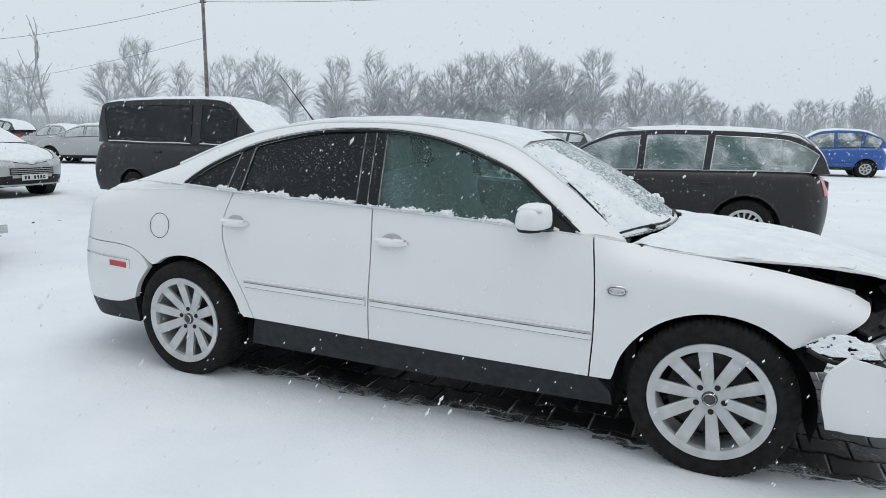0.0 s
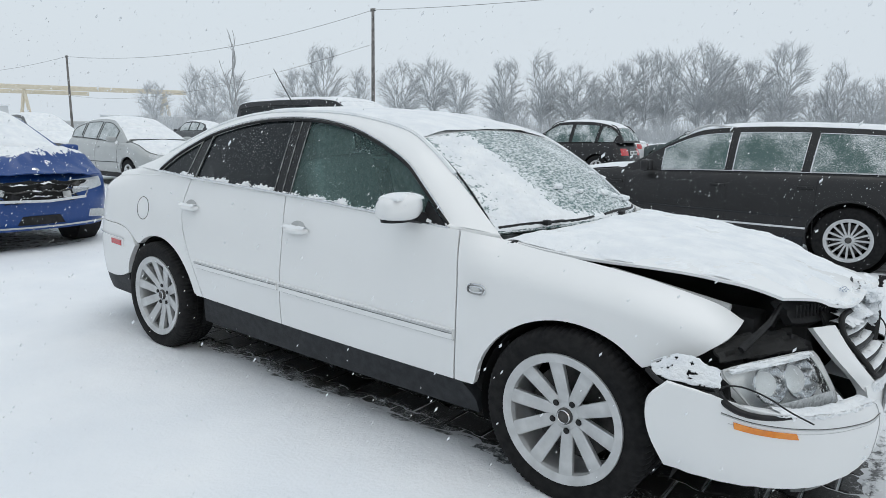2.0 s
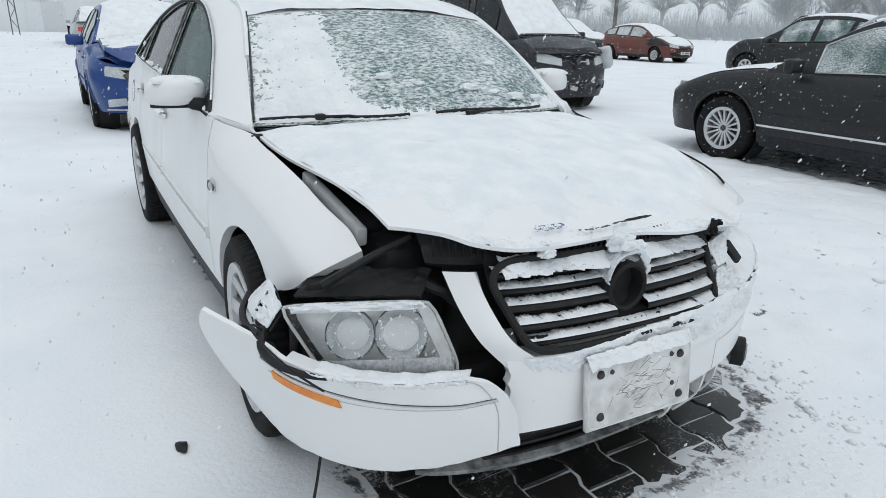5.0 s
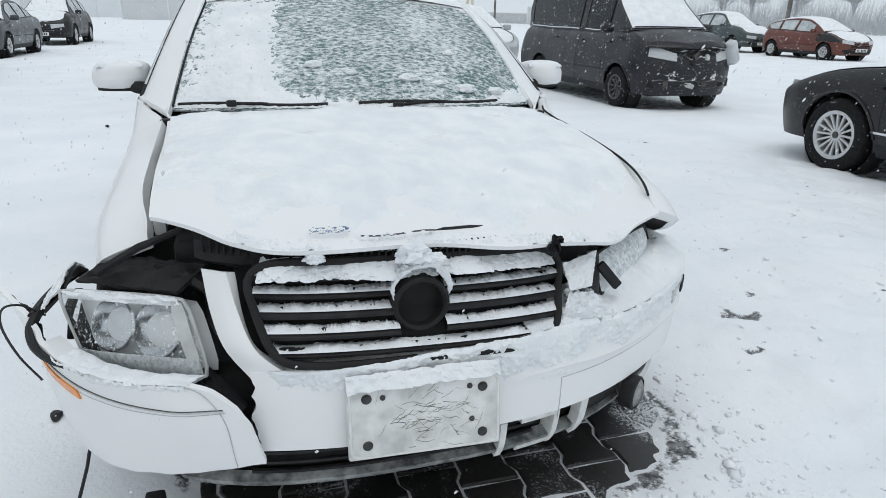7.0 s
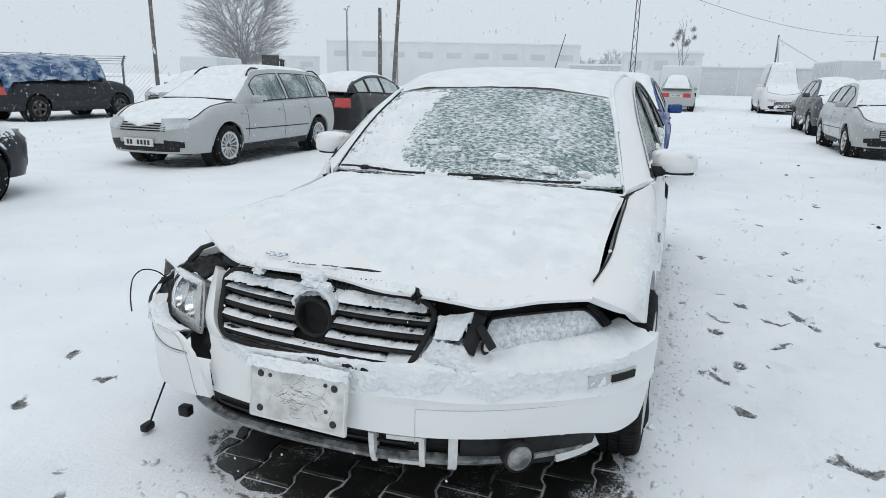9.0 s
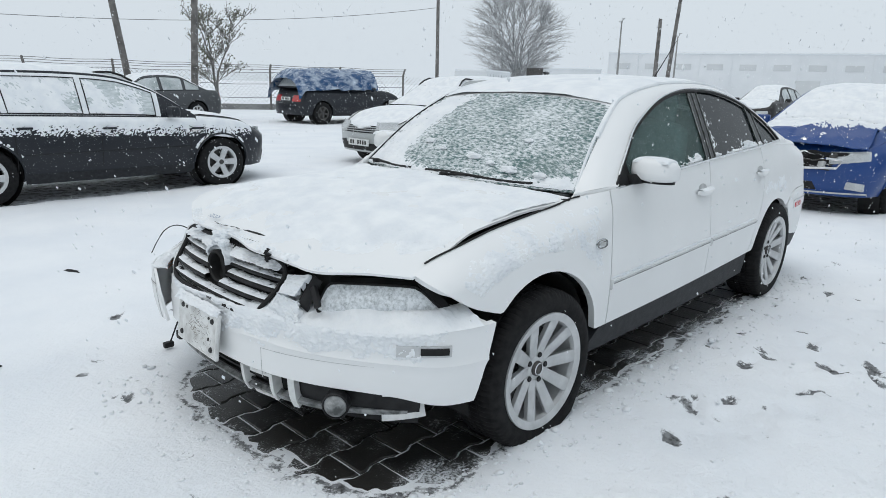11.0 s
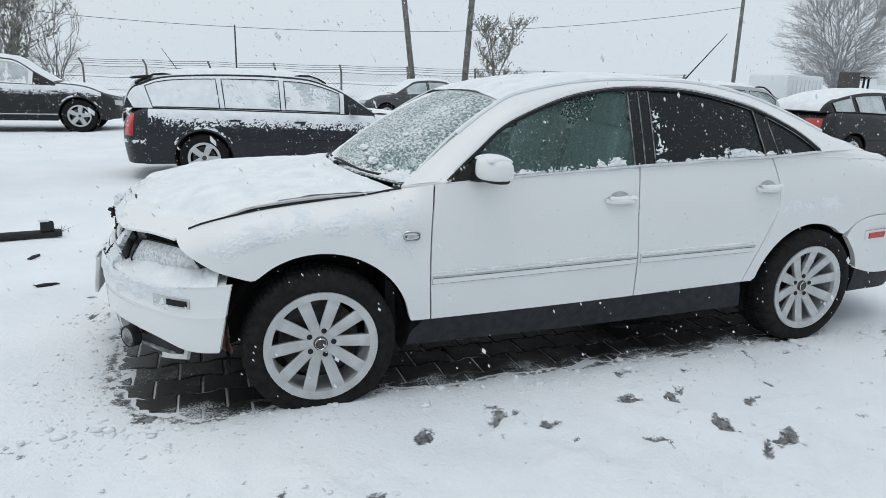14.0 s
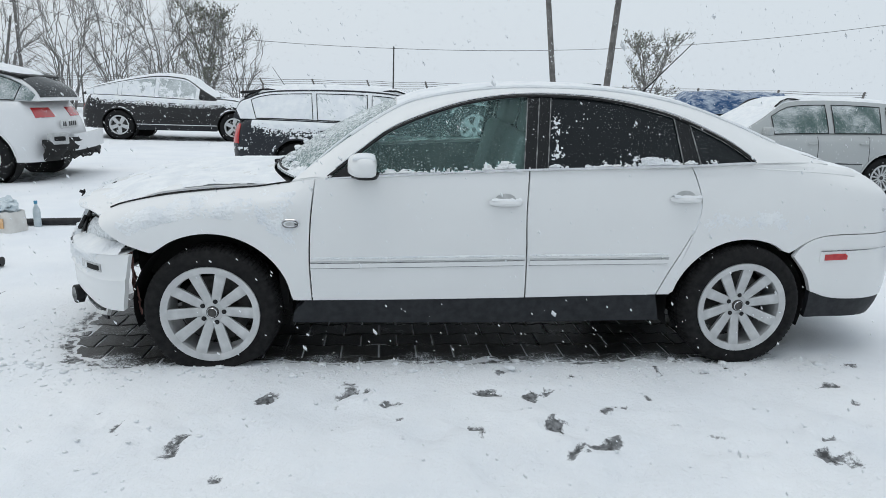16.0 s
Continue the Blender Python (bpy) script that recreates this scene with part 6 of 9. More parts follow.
# ---- parked cars ----
class Body:
    """The skin of a parked car, from a few lengths: x to the nose, wheels at +-wb/2."""

    def __init__(self, length, width, wb, front, hood, cab, belt, tail=None, round_f=2.6, round_r=3.2, lean=0.42, wheel_r=0.315, low=0.24, crown=0.05):
        self.wb, self.r, self.low, self.lean, self.crown = wb, wheel_r, low, lean, crown
        xf, xr, b = wb / 2 + front, wb / 2 + front - length, width / 2
        ax, rx = xf - 0.62, xr + 0.45
        rows = [(x, b - 0.02 * ((x - 0.0) / (length / 2)) ** 2) for x in np.linspace(rx, ax, 60)]
        rear = [(rx - 0.45 * math.sin(a) ** (2 / round_r), rows[0][1] * max(math.cos(a), 0) ** (2 / round_r)) for a in np.linspace(0, math.pi / 2, 40)[1:]]
        fr = [(ax + 0.62 * math.sin(a) ** (2 / round_f), rows[-1][1] * max(math.cos(a), 0) ** (2 / round_f)) for a in np.linspace(0, math.pi / 2, 40)[1:]]
        self.P = np.array(rear[::-1] + rows + fr)
        d = np.concatenate([[0], np.cumsum(np.linalg.norm(np.diff(self.P, axis=0), axis=1))])
        k = len(rear) + 30
        self.s = d - d[k] + self.P[k, 0]
        t = np.gradient(self.P, axis=0)
        t /= np.linalg.norm(t, axis=1)[:, None]
        self.N = np.stack([-t[:, 1], t[:, 0]], 1)
        self.px, self.py, self.nx, self.ny = (even(self.s, c) for c in (self.P[:, 0], self.P[:, 1], self.N[:, 0], self.N[:, 1]))
        self.s0, self.s1, self.b, self.xf, self.xr = self.s[0], self.s[-1], b, xf, xr
        self.hood, self.cab, self.belt, self.tail = fn1(hood), curve(cab), fn1(belt), fn1(tail) if tail else None
        self.cab0, self.cab1 = cab[0][0], cab[-1][0]

    def shoulder(self, sx):
        if sx > self.cab0:
            return self.hood(sx)
        if self.tail and sx < self.cab1:
            return self.tail(sx)
        return self.belt(max(sx, self.xr))

    def S(self, sx, z, side=1, off=0.0):
        x, y, nx, ny = self.px(sx), self.py(sx), self.nx(sx), self.ny(sx)
        zs = self.shoulder(sx)
        mid = 0.58
        f = nx * nx
        d = -0.10 * max(0, (mid - z) / 0.4) ** 2 * (1 - 0.5 * f) - (0.075 * (1 - f) + 0.15 * f) * max(0, (z - mid) / 0.42) ** 2
        d -= 0.045 * max(0.0, min(1.0, (z - zs + 0.07) / 0.07)) ** 2
        d += off
        return Vector((x + nx * d, side * (y + ny * d), z))

    def Gz(self, u, v, side=1, off=0.0):
        """The glasshouse's side: u from the windscreen's foot to the tail, v from belt to roof."""
        top = self.cab(u)
        xb = self.cab0 + (self.cab1 - self.cab0) * u
        xb = xb * 0.5 + top[0] * 0.5 if 0.12 < u < 0.88 else xb * (1 - min(u, 1 - u) * 4.16) + (xb * 0.5 + top[0] * 0.5) * min(u, 1 - u) * 4.16
        zb = self.shoulder(xb) if not self.tail or xb > self.cab1 else self.tail(self.cab1)
        zb = min(zb, top[1])
        x, z = xb + (top[0] - xb) * v, zb + (top[1] - zb) * v
        y = abs(self.S(max(min(xb, self.s1), self.s0 + 0.55), zb).y)
        y -= self.lean * (z - zb) * (1 + 0.25 * v)
        return Vector((x, side * (y + off), z + 0.3 * off))

    def top(self, u, v, off=0.0, lift=True):
        """Windscreen, roof and rear glass in one; v across from -1 to 1."""
        e = self.Gz(u, 1.0)
        c = self.crown * min(1.0, 6 * min(u, 1 - u) + 0.25)
        a, b = self.cab(max(u - 0.02, 0)), self.cab(min(u + 0.02, 1))
        t = Vector((b[0] - a[0], 0, b[1] - a[1])).normalized()
        nrm = Vector((t.z, 0, -t.x))
        if nrm.z < 0:
            nrm = -nrm
        return Vector((e.x, v * e.y, e.z)) + nrm * (c * (1 - v * v) + off)

    def deck(self, s_a, s_b, u, v, off=0.0, bend=None):
        sx = s_a + (s_b - s_a) * u
        p = self.S(sx, self.shoulder(sx))
        w = (1 - v * v)
        q = Vector((p.x + (0.05 * w if s_b > 0 else -0.05 * w) * u ** 4, v * p.y, p.z + 0.045 * w * (1 - u ** 5) + off))
        return q + bend(q.x, q.y) if bend else q


def parked(name, label, at, body, paint, glass="carglass", windows=((0.17, 0.44), (0.47, 0.70), (0.73, 0.9)), screen=(0.0, 0.2), rear=(0.84, 1.0), rims=("alloy", 7, 0.22, 0.6), snow=(1, 1, 1, 0.5), lamps=(0.58, 0.72, 0.42), tails=(0.72, 0.92, 0.3), seams=(), rails=False, strip=None, plate=True, bend=None, group="", category="car", grille=(0.42, 0.62), hide_nose=False, lower=None, plate_rear=True, tail_len=0.38, dust=0.0):
    """A parked car from its Body; windows, screens as stretches of the glasshouse."""
    car = thing(name, label, category, at, group)
    B = body
    R_a = B.r + 0.055

    def skin(u, v, side):
        sx = B.s0 + (B.s1 - B.s0) * u
        z0, z1 = B.low, B.shoulder(sx)
        z = z0 + (z1 - z0) * v
        for cx in (-B.wb / 2, B.wb / 2):
            dx, dz = sx - cx, z - B.r
            d = math.hypot(dx, dz)
            if d < R_a:
                k = R_a / max(d, 1e-4)
                sx, z = cx + dx * k, B.r + dz * k
        return B.S(sx, z, side)

    def keep(u, v):
        sx = B.s0 + (B.s1 - B.s0) * u
        z = B.low + (B.shoulder(sx) - B.low) * v
        return all(math.hypot(sx - cx, z - B.r) > R_a - 0.03 for cx in (-B.wb / 2, B.wb / 2))

    bits = [sheet(lambda u, v, s=s: skin(u, v, s), 96, 13, 0.03, keep=keep) for s in (-1, 1)]
    bits += [sheet(lambda u, v, s=s: B.Gz(u, v, s), 40, 5, 0) for s in (-1, 1)]
    bits.append(sheet(lambda u, v: B.top(u, 2 * v - 1), 44, 12, 0))
    bits.append(sheet(lambda u, v: B.deck(B.cab0 - 0.02, B.s1, u, 2 * v - 1, 0, bend), 22, 16, 0.02))
    if B.tail:
        bits.append(sheet(lambda u, v: B.deck(B.cab1 + 0.02, B.s0, u, 2 * v - 1), 14, 12, 0))
    part("body", join(*bits), paint, car)
    part("underbody", box(B.xf - B.xr - 0.5, B.b * 1.45, 0.34, 0.04, ((B.xf + B.xr) / 2, 0, B.low + 0.14)), M["hollow"], car)
    # glass
    for s in (-1, 1):
        for a, b in windows:
            part("side_window", sheet(lambda u, v, s=s: B.Gz(a + (b - a) * u, 0.06 + 0.80 * v, s, 0.006), 8, 5, 0.004), M[glass], car)
        for a, b in ((windows[0][0], windows[-1][1]),):
            part("window_trim", tube([tuple(B.Gz(a + (b - a) * t, 0.04, s, 0.009)) for t in np.linspace(0, 1, 16)], 0.006, 5), M["chrome"] if strip else M["black"], car)
        for a, b in windows:
            ring_uv = [(t, 0.05) for t in np.linspace(0, 1, 7)] + [(1, 0.05 + 0.82 * t) for t in np.linspace(0.15, 1, 5)] + [(t, 0.87) for t in np.linspace(0.85, 0, 6)] + [(0, 0.05 + 0.82 * t) for t in np.linspace(0.85, 0, 5)]
            part("window_frame", tube([tuple(B.Gz(a + (b - a) * t, v, s, 0.009)) for t, v in ring_uv], 0.0065, 5), M["chrome"] if strip == "low" else M["black"], car)
        for cx in (-B.wb / 2, B.wb / 2):
            part("arch_lip", tube([tuple(B.S(cx + (R_a + 0.006) * math.cos(math.pi * t), B.r + (R_a + 0.006) * math.sin(math.pi * t), s, 0.004)) for t in np.linspace(0.02, 0.98, 19)], 0.013, 6), paint, car)
        if seams:
            part("side_moulding", tube([tuple(B.S(-B.wb / 2 + R_a + 0.03 + (B.wb - 2 * R_a - 0.06) * t, 0.52 + 0.02 * t, s, 0.004)) for t in np.linspace(0, 1, 12)], 0.008, 5), M["rocker"], car)
        if not hide_nose:
            part("bumper_opening", sheet(lambda u, v, s=s: B.S(B.s1 - 0.40 - 0.30 * u, B.low + 0.07 + 0.13 * v * (1 - 0.35 * u) + 0.02 * u, s, 0.005), 8, 4, 0.012), M["black"], car)
        for q in seams:
            part("door_seam", sheet(lambda u, v, s=s: B.S(q + 0.004 * (u - 0.5) * 2, B.low + 0.12 + (B.shoulder(q) - B.low - 0.14) * v, s, 0.0015), 1, 12, 0.002), M["hollow"], car)
            part("door_handle", box(0.15, 0.03, 0.025, 0.008, tuple(B.S(q + 0.10, B.shoulder(q) - 0.13, s, 0.012))), paint, car)
        m = part("wing_mirror", box(0.10, 0.20, 0.13, 0.04, (B.cab0 - 0.34, s * (B.b + 0.04), B.shoulder(B.cab0 - 0.3) + 0.07), 3), paint, car)
        z0, z1, w = lamps
        sl = B.s1 - w
        part("headlight", sheet(lambda u, v, s=s: B.S(sl - 0.34 + 0.42 * u, z0 + 0.06 * (1 - u) + (z1 - z0) * v * (0.75 + 0.25 * u), s, 0.006), 10, 5, 0.02), M["lampglass"], car)
        z0, z1, w = tails
        part("tail_light", sheet(lambda u, v, s=s: B.S(B.s0 + w + 0.42 - tail_len * u, z0 + (z1 - z0) * v, s, 0.008), 8, 5, 0.02), M["red"], car)
        part("lower_skirt", sheet(lambda u, v, s=s: B.S(-B.wb / 2 + R_a + 0.02 + (B.wb - 2 * R_a - 0.04) * u, B.low - 0.04 + 0.11 * v, s, 0.004), 14, 3, 0.03), lower or M["rocker"], car)
        if strip == "low":
            part("chrome_strip", sheet(lambda u, v, s=s: B.S(-B.wb / 2 + R_a + (B.wb - 2 * R_a) * u, 0.40 + 0.02 * v, s, 0.012), 16, 1, 0.012), M["chrome"], car)
        for cx in (-B.wb / 2, B.wb / 2):
            mat, n, spread, rr = rims
            wheel(car, cx, s * (B.b - 0.015), B.r, s, r=B.r, w=0.205, rim=B.r * rr + 0.0, spokes=n, spread=spread, mat=mat, dish=0.02, flare=1.15, tilt=cx + s, bolts=False)
            liner = lathe([(0.02, 0), (R_a - 0.005, 0), (R_a - 0.005, 0.22)], 24)
            part("wheel_liner", moved(liner, Matrix.Translation((cx, s * (B.b - 0.29), B.r)) @ Matrix.Rotation(0 if s > 0 else math.pi, 4, "Z")), M["hollow"], car)
        if rails:
            part("roof_rail", tube([tuple(B.Gz(t, 1.0, s) + Vector((0, -s * 0.05, 0.055 * math.sin(math.pi * min(1, 6 * min(t - 0.2, 0.92 - t) + 0.1))))) for t in np.linspace(0.21, 0.91, 22)], 0.014, 6), M["black"] if rails == "black" else M["alloy"], car)
    a, b = screen
    part("windscreen", sheet(lambda u, v: B.top(a + 0.02 + (b - a - 0.02) * u, (2 * v - 1) * 0.93, 0.006), 10, 14, 0.004), M[glass], car)
    a, b = rear
    part("rear_glass", sheet(lambda u, v: B.top(a + (b - a) * (0.1 + 0.8 * u), (2 * v - 1) * 0.9, 0.006), 8, 12, 0.004), M[glass], car)
    part("scuttle", tube([tuple(B.top(0.012, t, 0.016)) for t in np.linspace(-0.9, 0.9, 13)], 0.010, 5), M["black"], car)
    if not hide_nose:
        for s in (-1, 1):
            part("bonnet_gap", tube([tuple(B.deck(B.cab0 - 0.05, B.s1 - 0.30, t, s * 0.90, 0.006)) for t in np.linspace(0, 1, 12)], 0.006, 4), M["hollow"], car)
    # nose
    if not hide_nose:
        z0, z1 = grille
        part("grille", sheet(lambda u, v: B.S(B.s1 - 0.44 * abs(2 * u - 1), z0 + (z1 - z0) * v, 1 if u > 0.5 else -1, 0.005), 20, 4, 0.015), M["black"], car)
        for k in range(3):
            z = z0 + (z1 - z0) * (k + 0.8) / 3.6
            part("grille_bar", tube([tuple(B.S(B.s1 - 0.42 * abs(t), z, 1 if t > 0 else -1, 0.012)) for t in np.linspace(-1, 1, 13)], 0.009, 5), M["chrome"] if strip else paint, car)
        part("lower_intake", sheet(lambda u, v: B.S(B.s1 - 0.62 * abs(2 * u - 1), B.low + 0.03 + 0.12 * v, 1 if u > 0.5 else -1, 0.004), 20, 3, 0.015), M["black"], car)
        if plate:
            number_plate(car, Matrix.Translation((B.xf + 0.02, 0, 0.40 if z0 > 0.4 else 0.5)))
    if plate_rear:
        number_plate(car, Matrix.Translation((B.xr - 0.012 + 0.02, 0, 0.62 if B.tail else 0.80)) @ Matrix.Rotation(math.pi, 4, "Z"))
    # snow lying on it
    def layer(nm, fn, nu, nv, h, rough=0.35):
        def f2(u, v):
            e = min(1.0, 9 * min(u, 1 - u, v, 1 - v))
            p = fn(u, v, 0.0)
            q = fn(u, v, h * (e ** 0.5) * (1 + rough * fbm(p.x, p.y, p.z + at.translation.x, 4.5, 3)) - 0.003)
            return q
        part(nm, sheet(f2, nu, nv, 0), M["crust"], car, "lying snow")
    sh, sr, sw, sd = snow
    if sr:
        layer("roof_snow", lambda u, v, o: B.top(screen[1] - 0.01 + (rear[0] - screen[1] + 0.02) * u, (2 * v - 1) * 0.97, o + 0.004), 30, 18, 0.035 * sr)
    if sh:
        layer("bonnet_snow", lambda u, v, o: B.deck(B.cab0, B.s1 - 0.06, u, (2 * v - 1) * 0.875, o + 0.004, bend), 24, 20, 0.032 * sh)
    if sw:
        layer("windscreen_snow", lambda u, v, o: B.top(0.01 + (screen[1] - 0.01) * u, (2 * v - 1) * 0.95, o + 0.008), 14, 18, 0.02 * sw, 0.6)
    if sd:
        if B.tail:
            layer("boot_snow", lambda u, v, o: B.deck(B.cab1, B.s0 + 0.1, u, (2 * v - 1) * 0.95, o + 0.004), 14, 16, 0.035)
        layer("rear_glass_snow", lambda u, v, o: B.top(rear[0] + (rear[1] - rear[0]) * (0.02 + 0.94 * u), (2 * v - 1) * 0.93, o + 0.008), 10, 16, 0.018 * sd, 0.8)
    if dust:
        for s in (-1, 1):
            def clinging(u, v, o, s=s):
                sx = B.xr + 0.35 + (B.xf - B.xr - 0.75) * u
                return B.S(sx, B.shoulder(sx) - 0.24 + 0.235 * v, s, o + 0.001)
            plaster("shoulder_snow", clinging, 260, 22, lambda u, v: dust - 1.0 + 1.25 * v, 0.005, 14.0, 0.28, at.translation.x, "snow along the shoulder", parent=car, grain=0.9)
            plaster("bumper_top_snow", lambda u, v, o, s=s: B.S(B.s0 + 0.08 + 0.9 * u, 0.50 + 0.05 * v, s, o + 0.002), 60, 5, lambda u, v: dust - 0.5, 0.012, 9.0, 0.9, at.translation.y, "snow on the bumper", parent=car, grain=0.5)
            plaster("window_film", lambda u, v, o, s=s: B.Gz(0.14 + 0.82 * u, 0.02 + 0.93 * v, s, o + 0.007), 150, 26, lambda u, v: -0.62 + 0.75 * dust + 0.85 * u - 0.2 * v, 0.006, 5.0, 0.45, at.translation.x, "snow filmed over the side glass", parent=car, grain=0.35)
            for cx in (-B.wb / 2, B.wb / 2):
                plaster("arch_snow", lambda u, v, o, s=s: B.S(cx + (R_a + 0.005 + 0.05 * v) * math.cos(math.pi * (0.15 + 0.7 * u)), B.r + (R_a + 0.005 + 0.05 * v) * math.sin(math.pi * (0.15 + 0.7 * u)), s, o + 0.002), 60, 5, lambda u, v: dust - 0.75, 0.008, 9.0, 0.9, cx, "snow on the wheel arch", parent=car, grain=0.5)
    x, y = at.translation.x, at.translation.y
    th = at.to_euler().z
    if abs(x) < 22 and abs(y) < 22:
        c, s2 = abs(math.cos(th)), abs(math.sin(th))
        ex, ey = (B.wb / 2 + 0.45) * c + 0.7 * s2, 0.72 * c + (B.wb / 2 + 0.45) * s2
        BARE_FAR.append((x - ex, x + ex, y - ey, y + ey, 0.2))
    return car


PLATE_BAR = {}


def number_plate(car, m):
    """A white plate; its characters are plain bars."""
    p = part("number_plate", moved(box(0.014, 0.52, 0.112, 0.006), m), M["plate"], car, "white number plate with dark bars")
    if "bar" not in PLATE_BAR:
        o = part("plate_bar", box(0.004, 0.038, 0.066, 0), M["ink"], None, "", False)
        PLATE_BAR["bar"] = o.data
        bpy.data.objects.remove(o)
    for k in (0, 1, 3, 4, 5, 6):
        o = new("plate_bar", PLATE_BAR["bar"])
        o.parent = p
        o.matrix_local = m @ Matrix.Translation((0.0085, -0.19 + k * 0.062, 0))
    return p


P_BLACK, P_GREY, P_SILVER = paint_mat("black_paint", (0.015, 0.015, 0.016), 0.15, 0.8, 0.12), paint_mat("grey_paint", (0.06, 0.065, 0.07), 0.25, 0.6, 0.3), paint_mat("silver_paint", (0.42, 0.44, 0.44), 0.2, 0.2)
P_BLUE, P_NAVY = paint_mat("blue_paint", (0.006, 0.05, 0.215), 0.2, 0.8, 0.3), paint_mat("navy_paint", (0.011, 0.014, 0.020), 0.2, 0.9, 0.12)
P_WHITE, P_GREEN, P_ORANGE = paint_mat("van_white_paint", (0.74, 0.75, 0.76), 0.2), paint_mat("green_grey_paint", (0.05, 0.07, 0.07), 0.3, 0.5, 0.3), paint_mat("orange_paint", (0.13, 0.035, 0.022), 0.3, 0.3, 0.3)
P_VAN = paint_mat("black_van_paint", (0.012, 0.013, 0.017), 0.4, 0.9, 0.12)


def stand(x, y, deg, z=0.0):
    return pose(x, y, z, 0, 0, deg)


def wagon_body(length=4.75, width=1.78, wb=2.72, h=1.47, belt=0.95, hood_f=0.72, hood_b=0.94, front=0.95, rr=0.315):
    r = wb / 2 + front - length
    return Body(length, width, wb, front, [(0.7, hood_b + 0.01), (1.0, hood_b), (1.6, hood_b - 0.07), (wb / 2 + front - 0.2, hood_f), (wb / 2 + front + 0.6, hood_f - 0.08)],
                [(1.02, hood_b), (0.62, 1.17), (0.28, h - 0.08), (0.02, h - 0.025), (-0.5, h), (-1.2, h - 0.01), (-1.75, h - 0.05), (r + 0.30, h - 0.14), (r + 0.16, 1.18), (r + 0.06, belt + 0.04)],
                [(1.2, belt - 0.03), (0.0, belt), (-1.5, belt + 0.03), (r - 0.3, belt + 0.04)], None, wheel_r=rr)


def hatch_body(length=4.03, width=1.74, wb=2.54, h=1.47, belt=0.98, hood_f=0.74, hood_b=0.99, front=0.82, rr=0.31):
    r = wb / 2 + front - length
    return Body(length, width, wb, front, [(0.6, hood_b + 0.02), (0.95, hood_b), (1.5, hood_b - 0.09), (wb / 2 + front - 0.15, hood_f), (wb / 2 + front + 0.6, hood_f - 0.1)],
                [(1.05, hood_b), (0.62, 1.22), (0.22, h - 0.06), (-0.1, h - 0.01), (-0.55, h), (-1.05, h - 0.04), (r + 0.42, h - 0.16), (r + 0.2, 1.16), (r + 0.1, belt + 0.05)],
                [(1.2, belt - 0.03), (0.0, belt), (-1.2, belt + 0.05), (r - 0.3, belt + 0.06)], None, wheel_r=rr)


def sedan_body(length=4.55, width=1.77, wb=2.65, h=1.43, belt=0.94, hood_f=0.70, hood_b=0.93, front=0.9, rr=0.315):
    r = wb / 2 + front - length
    return Body(length, width, wb, front, [(0.7, hood_b + 0.01), (1.0, hood_b), (1.6, hood_b - 0.07), (wb / 2 + front - 0.2, hood_f), (wb / 2 + front + 0.6, hood_f - 0.08)],
                [(1.02, hood_b), (0.62, 1.16), (0.28, h - 0.07), (-0.1, h - 0.01), (-0.5, h), (-0.95, h - 0.05), (-1.3, 1.20), (-1.72, 1.0)],
                [(1.2, belt - 0.03), (0.0, belt), (-1.5, belt + 0.05), (-2.5, belt + 0.05)], [(-1.5, 1.0), (-1.75, 0.995), (-2.1, 0.98), (-2.9, 0.94)], wheel_r=rr)


def suv_body(length=4.6, width=1.86, wb=2.7, h=1.68, belt=1.08, hood_f=0.86, hood_b=1.1, front=0.92, rr=0.355, slope=0.0):
    r = wb / 2 + front - length
    return Body(length, width, wb, front, [(0.7, hood_b + 0.01), (1.0, hood_b), (1.6, hood_b - 0.06), (wb / 2 + front - 0.2, hood_f), (wb / 2 + front + 0.6, hood_f - 0.08)],
                [(1.02, hood_b), (0.6, 1.34), (0.25, h - 0.08), (-0.05, h - 0.02), (-0.5, h), (-1.1, h - 0.03 - slope * 0.35), (r + 0.5, h - 0.14 - slope), (r + 0.2, 1.30 - slope * 0.4), (r + 0.08, belt + 0.06)],
                [(1.2, belt - 0.03), (0.0, belt), (-1.5, belt + 0.05), (r - 0.3, belt + 0.06)], None, wheel_r=rr, low=0.30)


def van_body(length=4.4, width=1.7, wb=2.725, h=1.86, front=0.80, nose=0.95, cowl=1.15, rr=0.30, belt=1.08):
    r = wb / 2 + front - length
    return Body(length, width, wb, front, [(1.0, cowl + 0.02), (1.25, cowl), (1.6, cowl - 0.08), (wb / 2 + front - 0.15, nose), (wb / 2 + front + 0.6, nose - 0.1)],
                [(1.42, cowl - 0.03), (0.95, 1.47), (0.62, h - 0.1), (0.3, h - 0.02), (-0.4, h), (-1.4, h - 0.01), (r + 0.22, h - 0.06), (r + 0.10, h - 0.25), (r + 0.04, belt + 0.1)],
                [(1.4, belt), (0.0, belt), (r - 0.3, belt + 0.03)], None, wheel_r=rr, lean=0.16, round_r=5, crown=0.04)


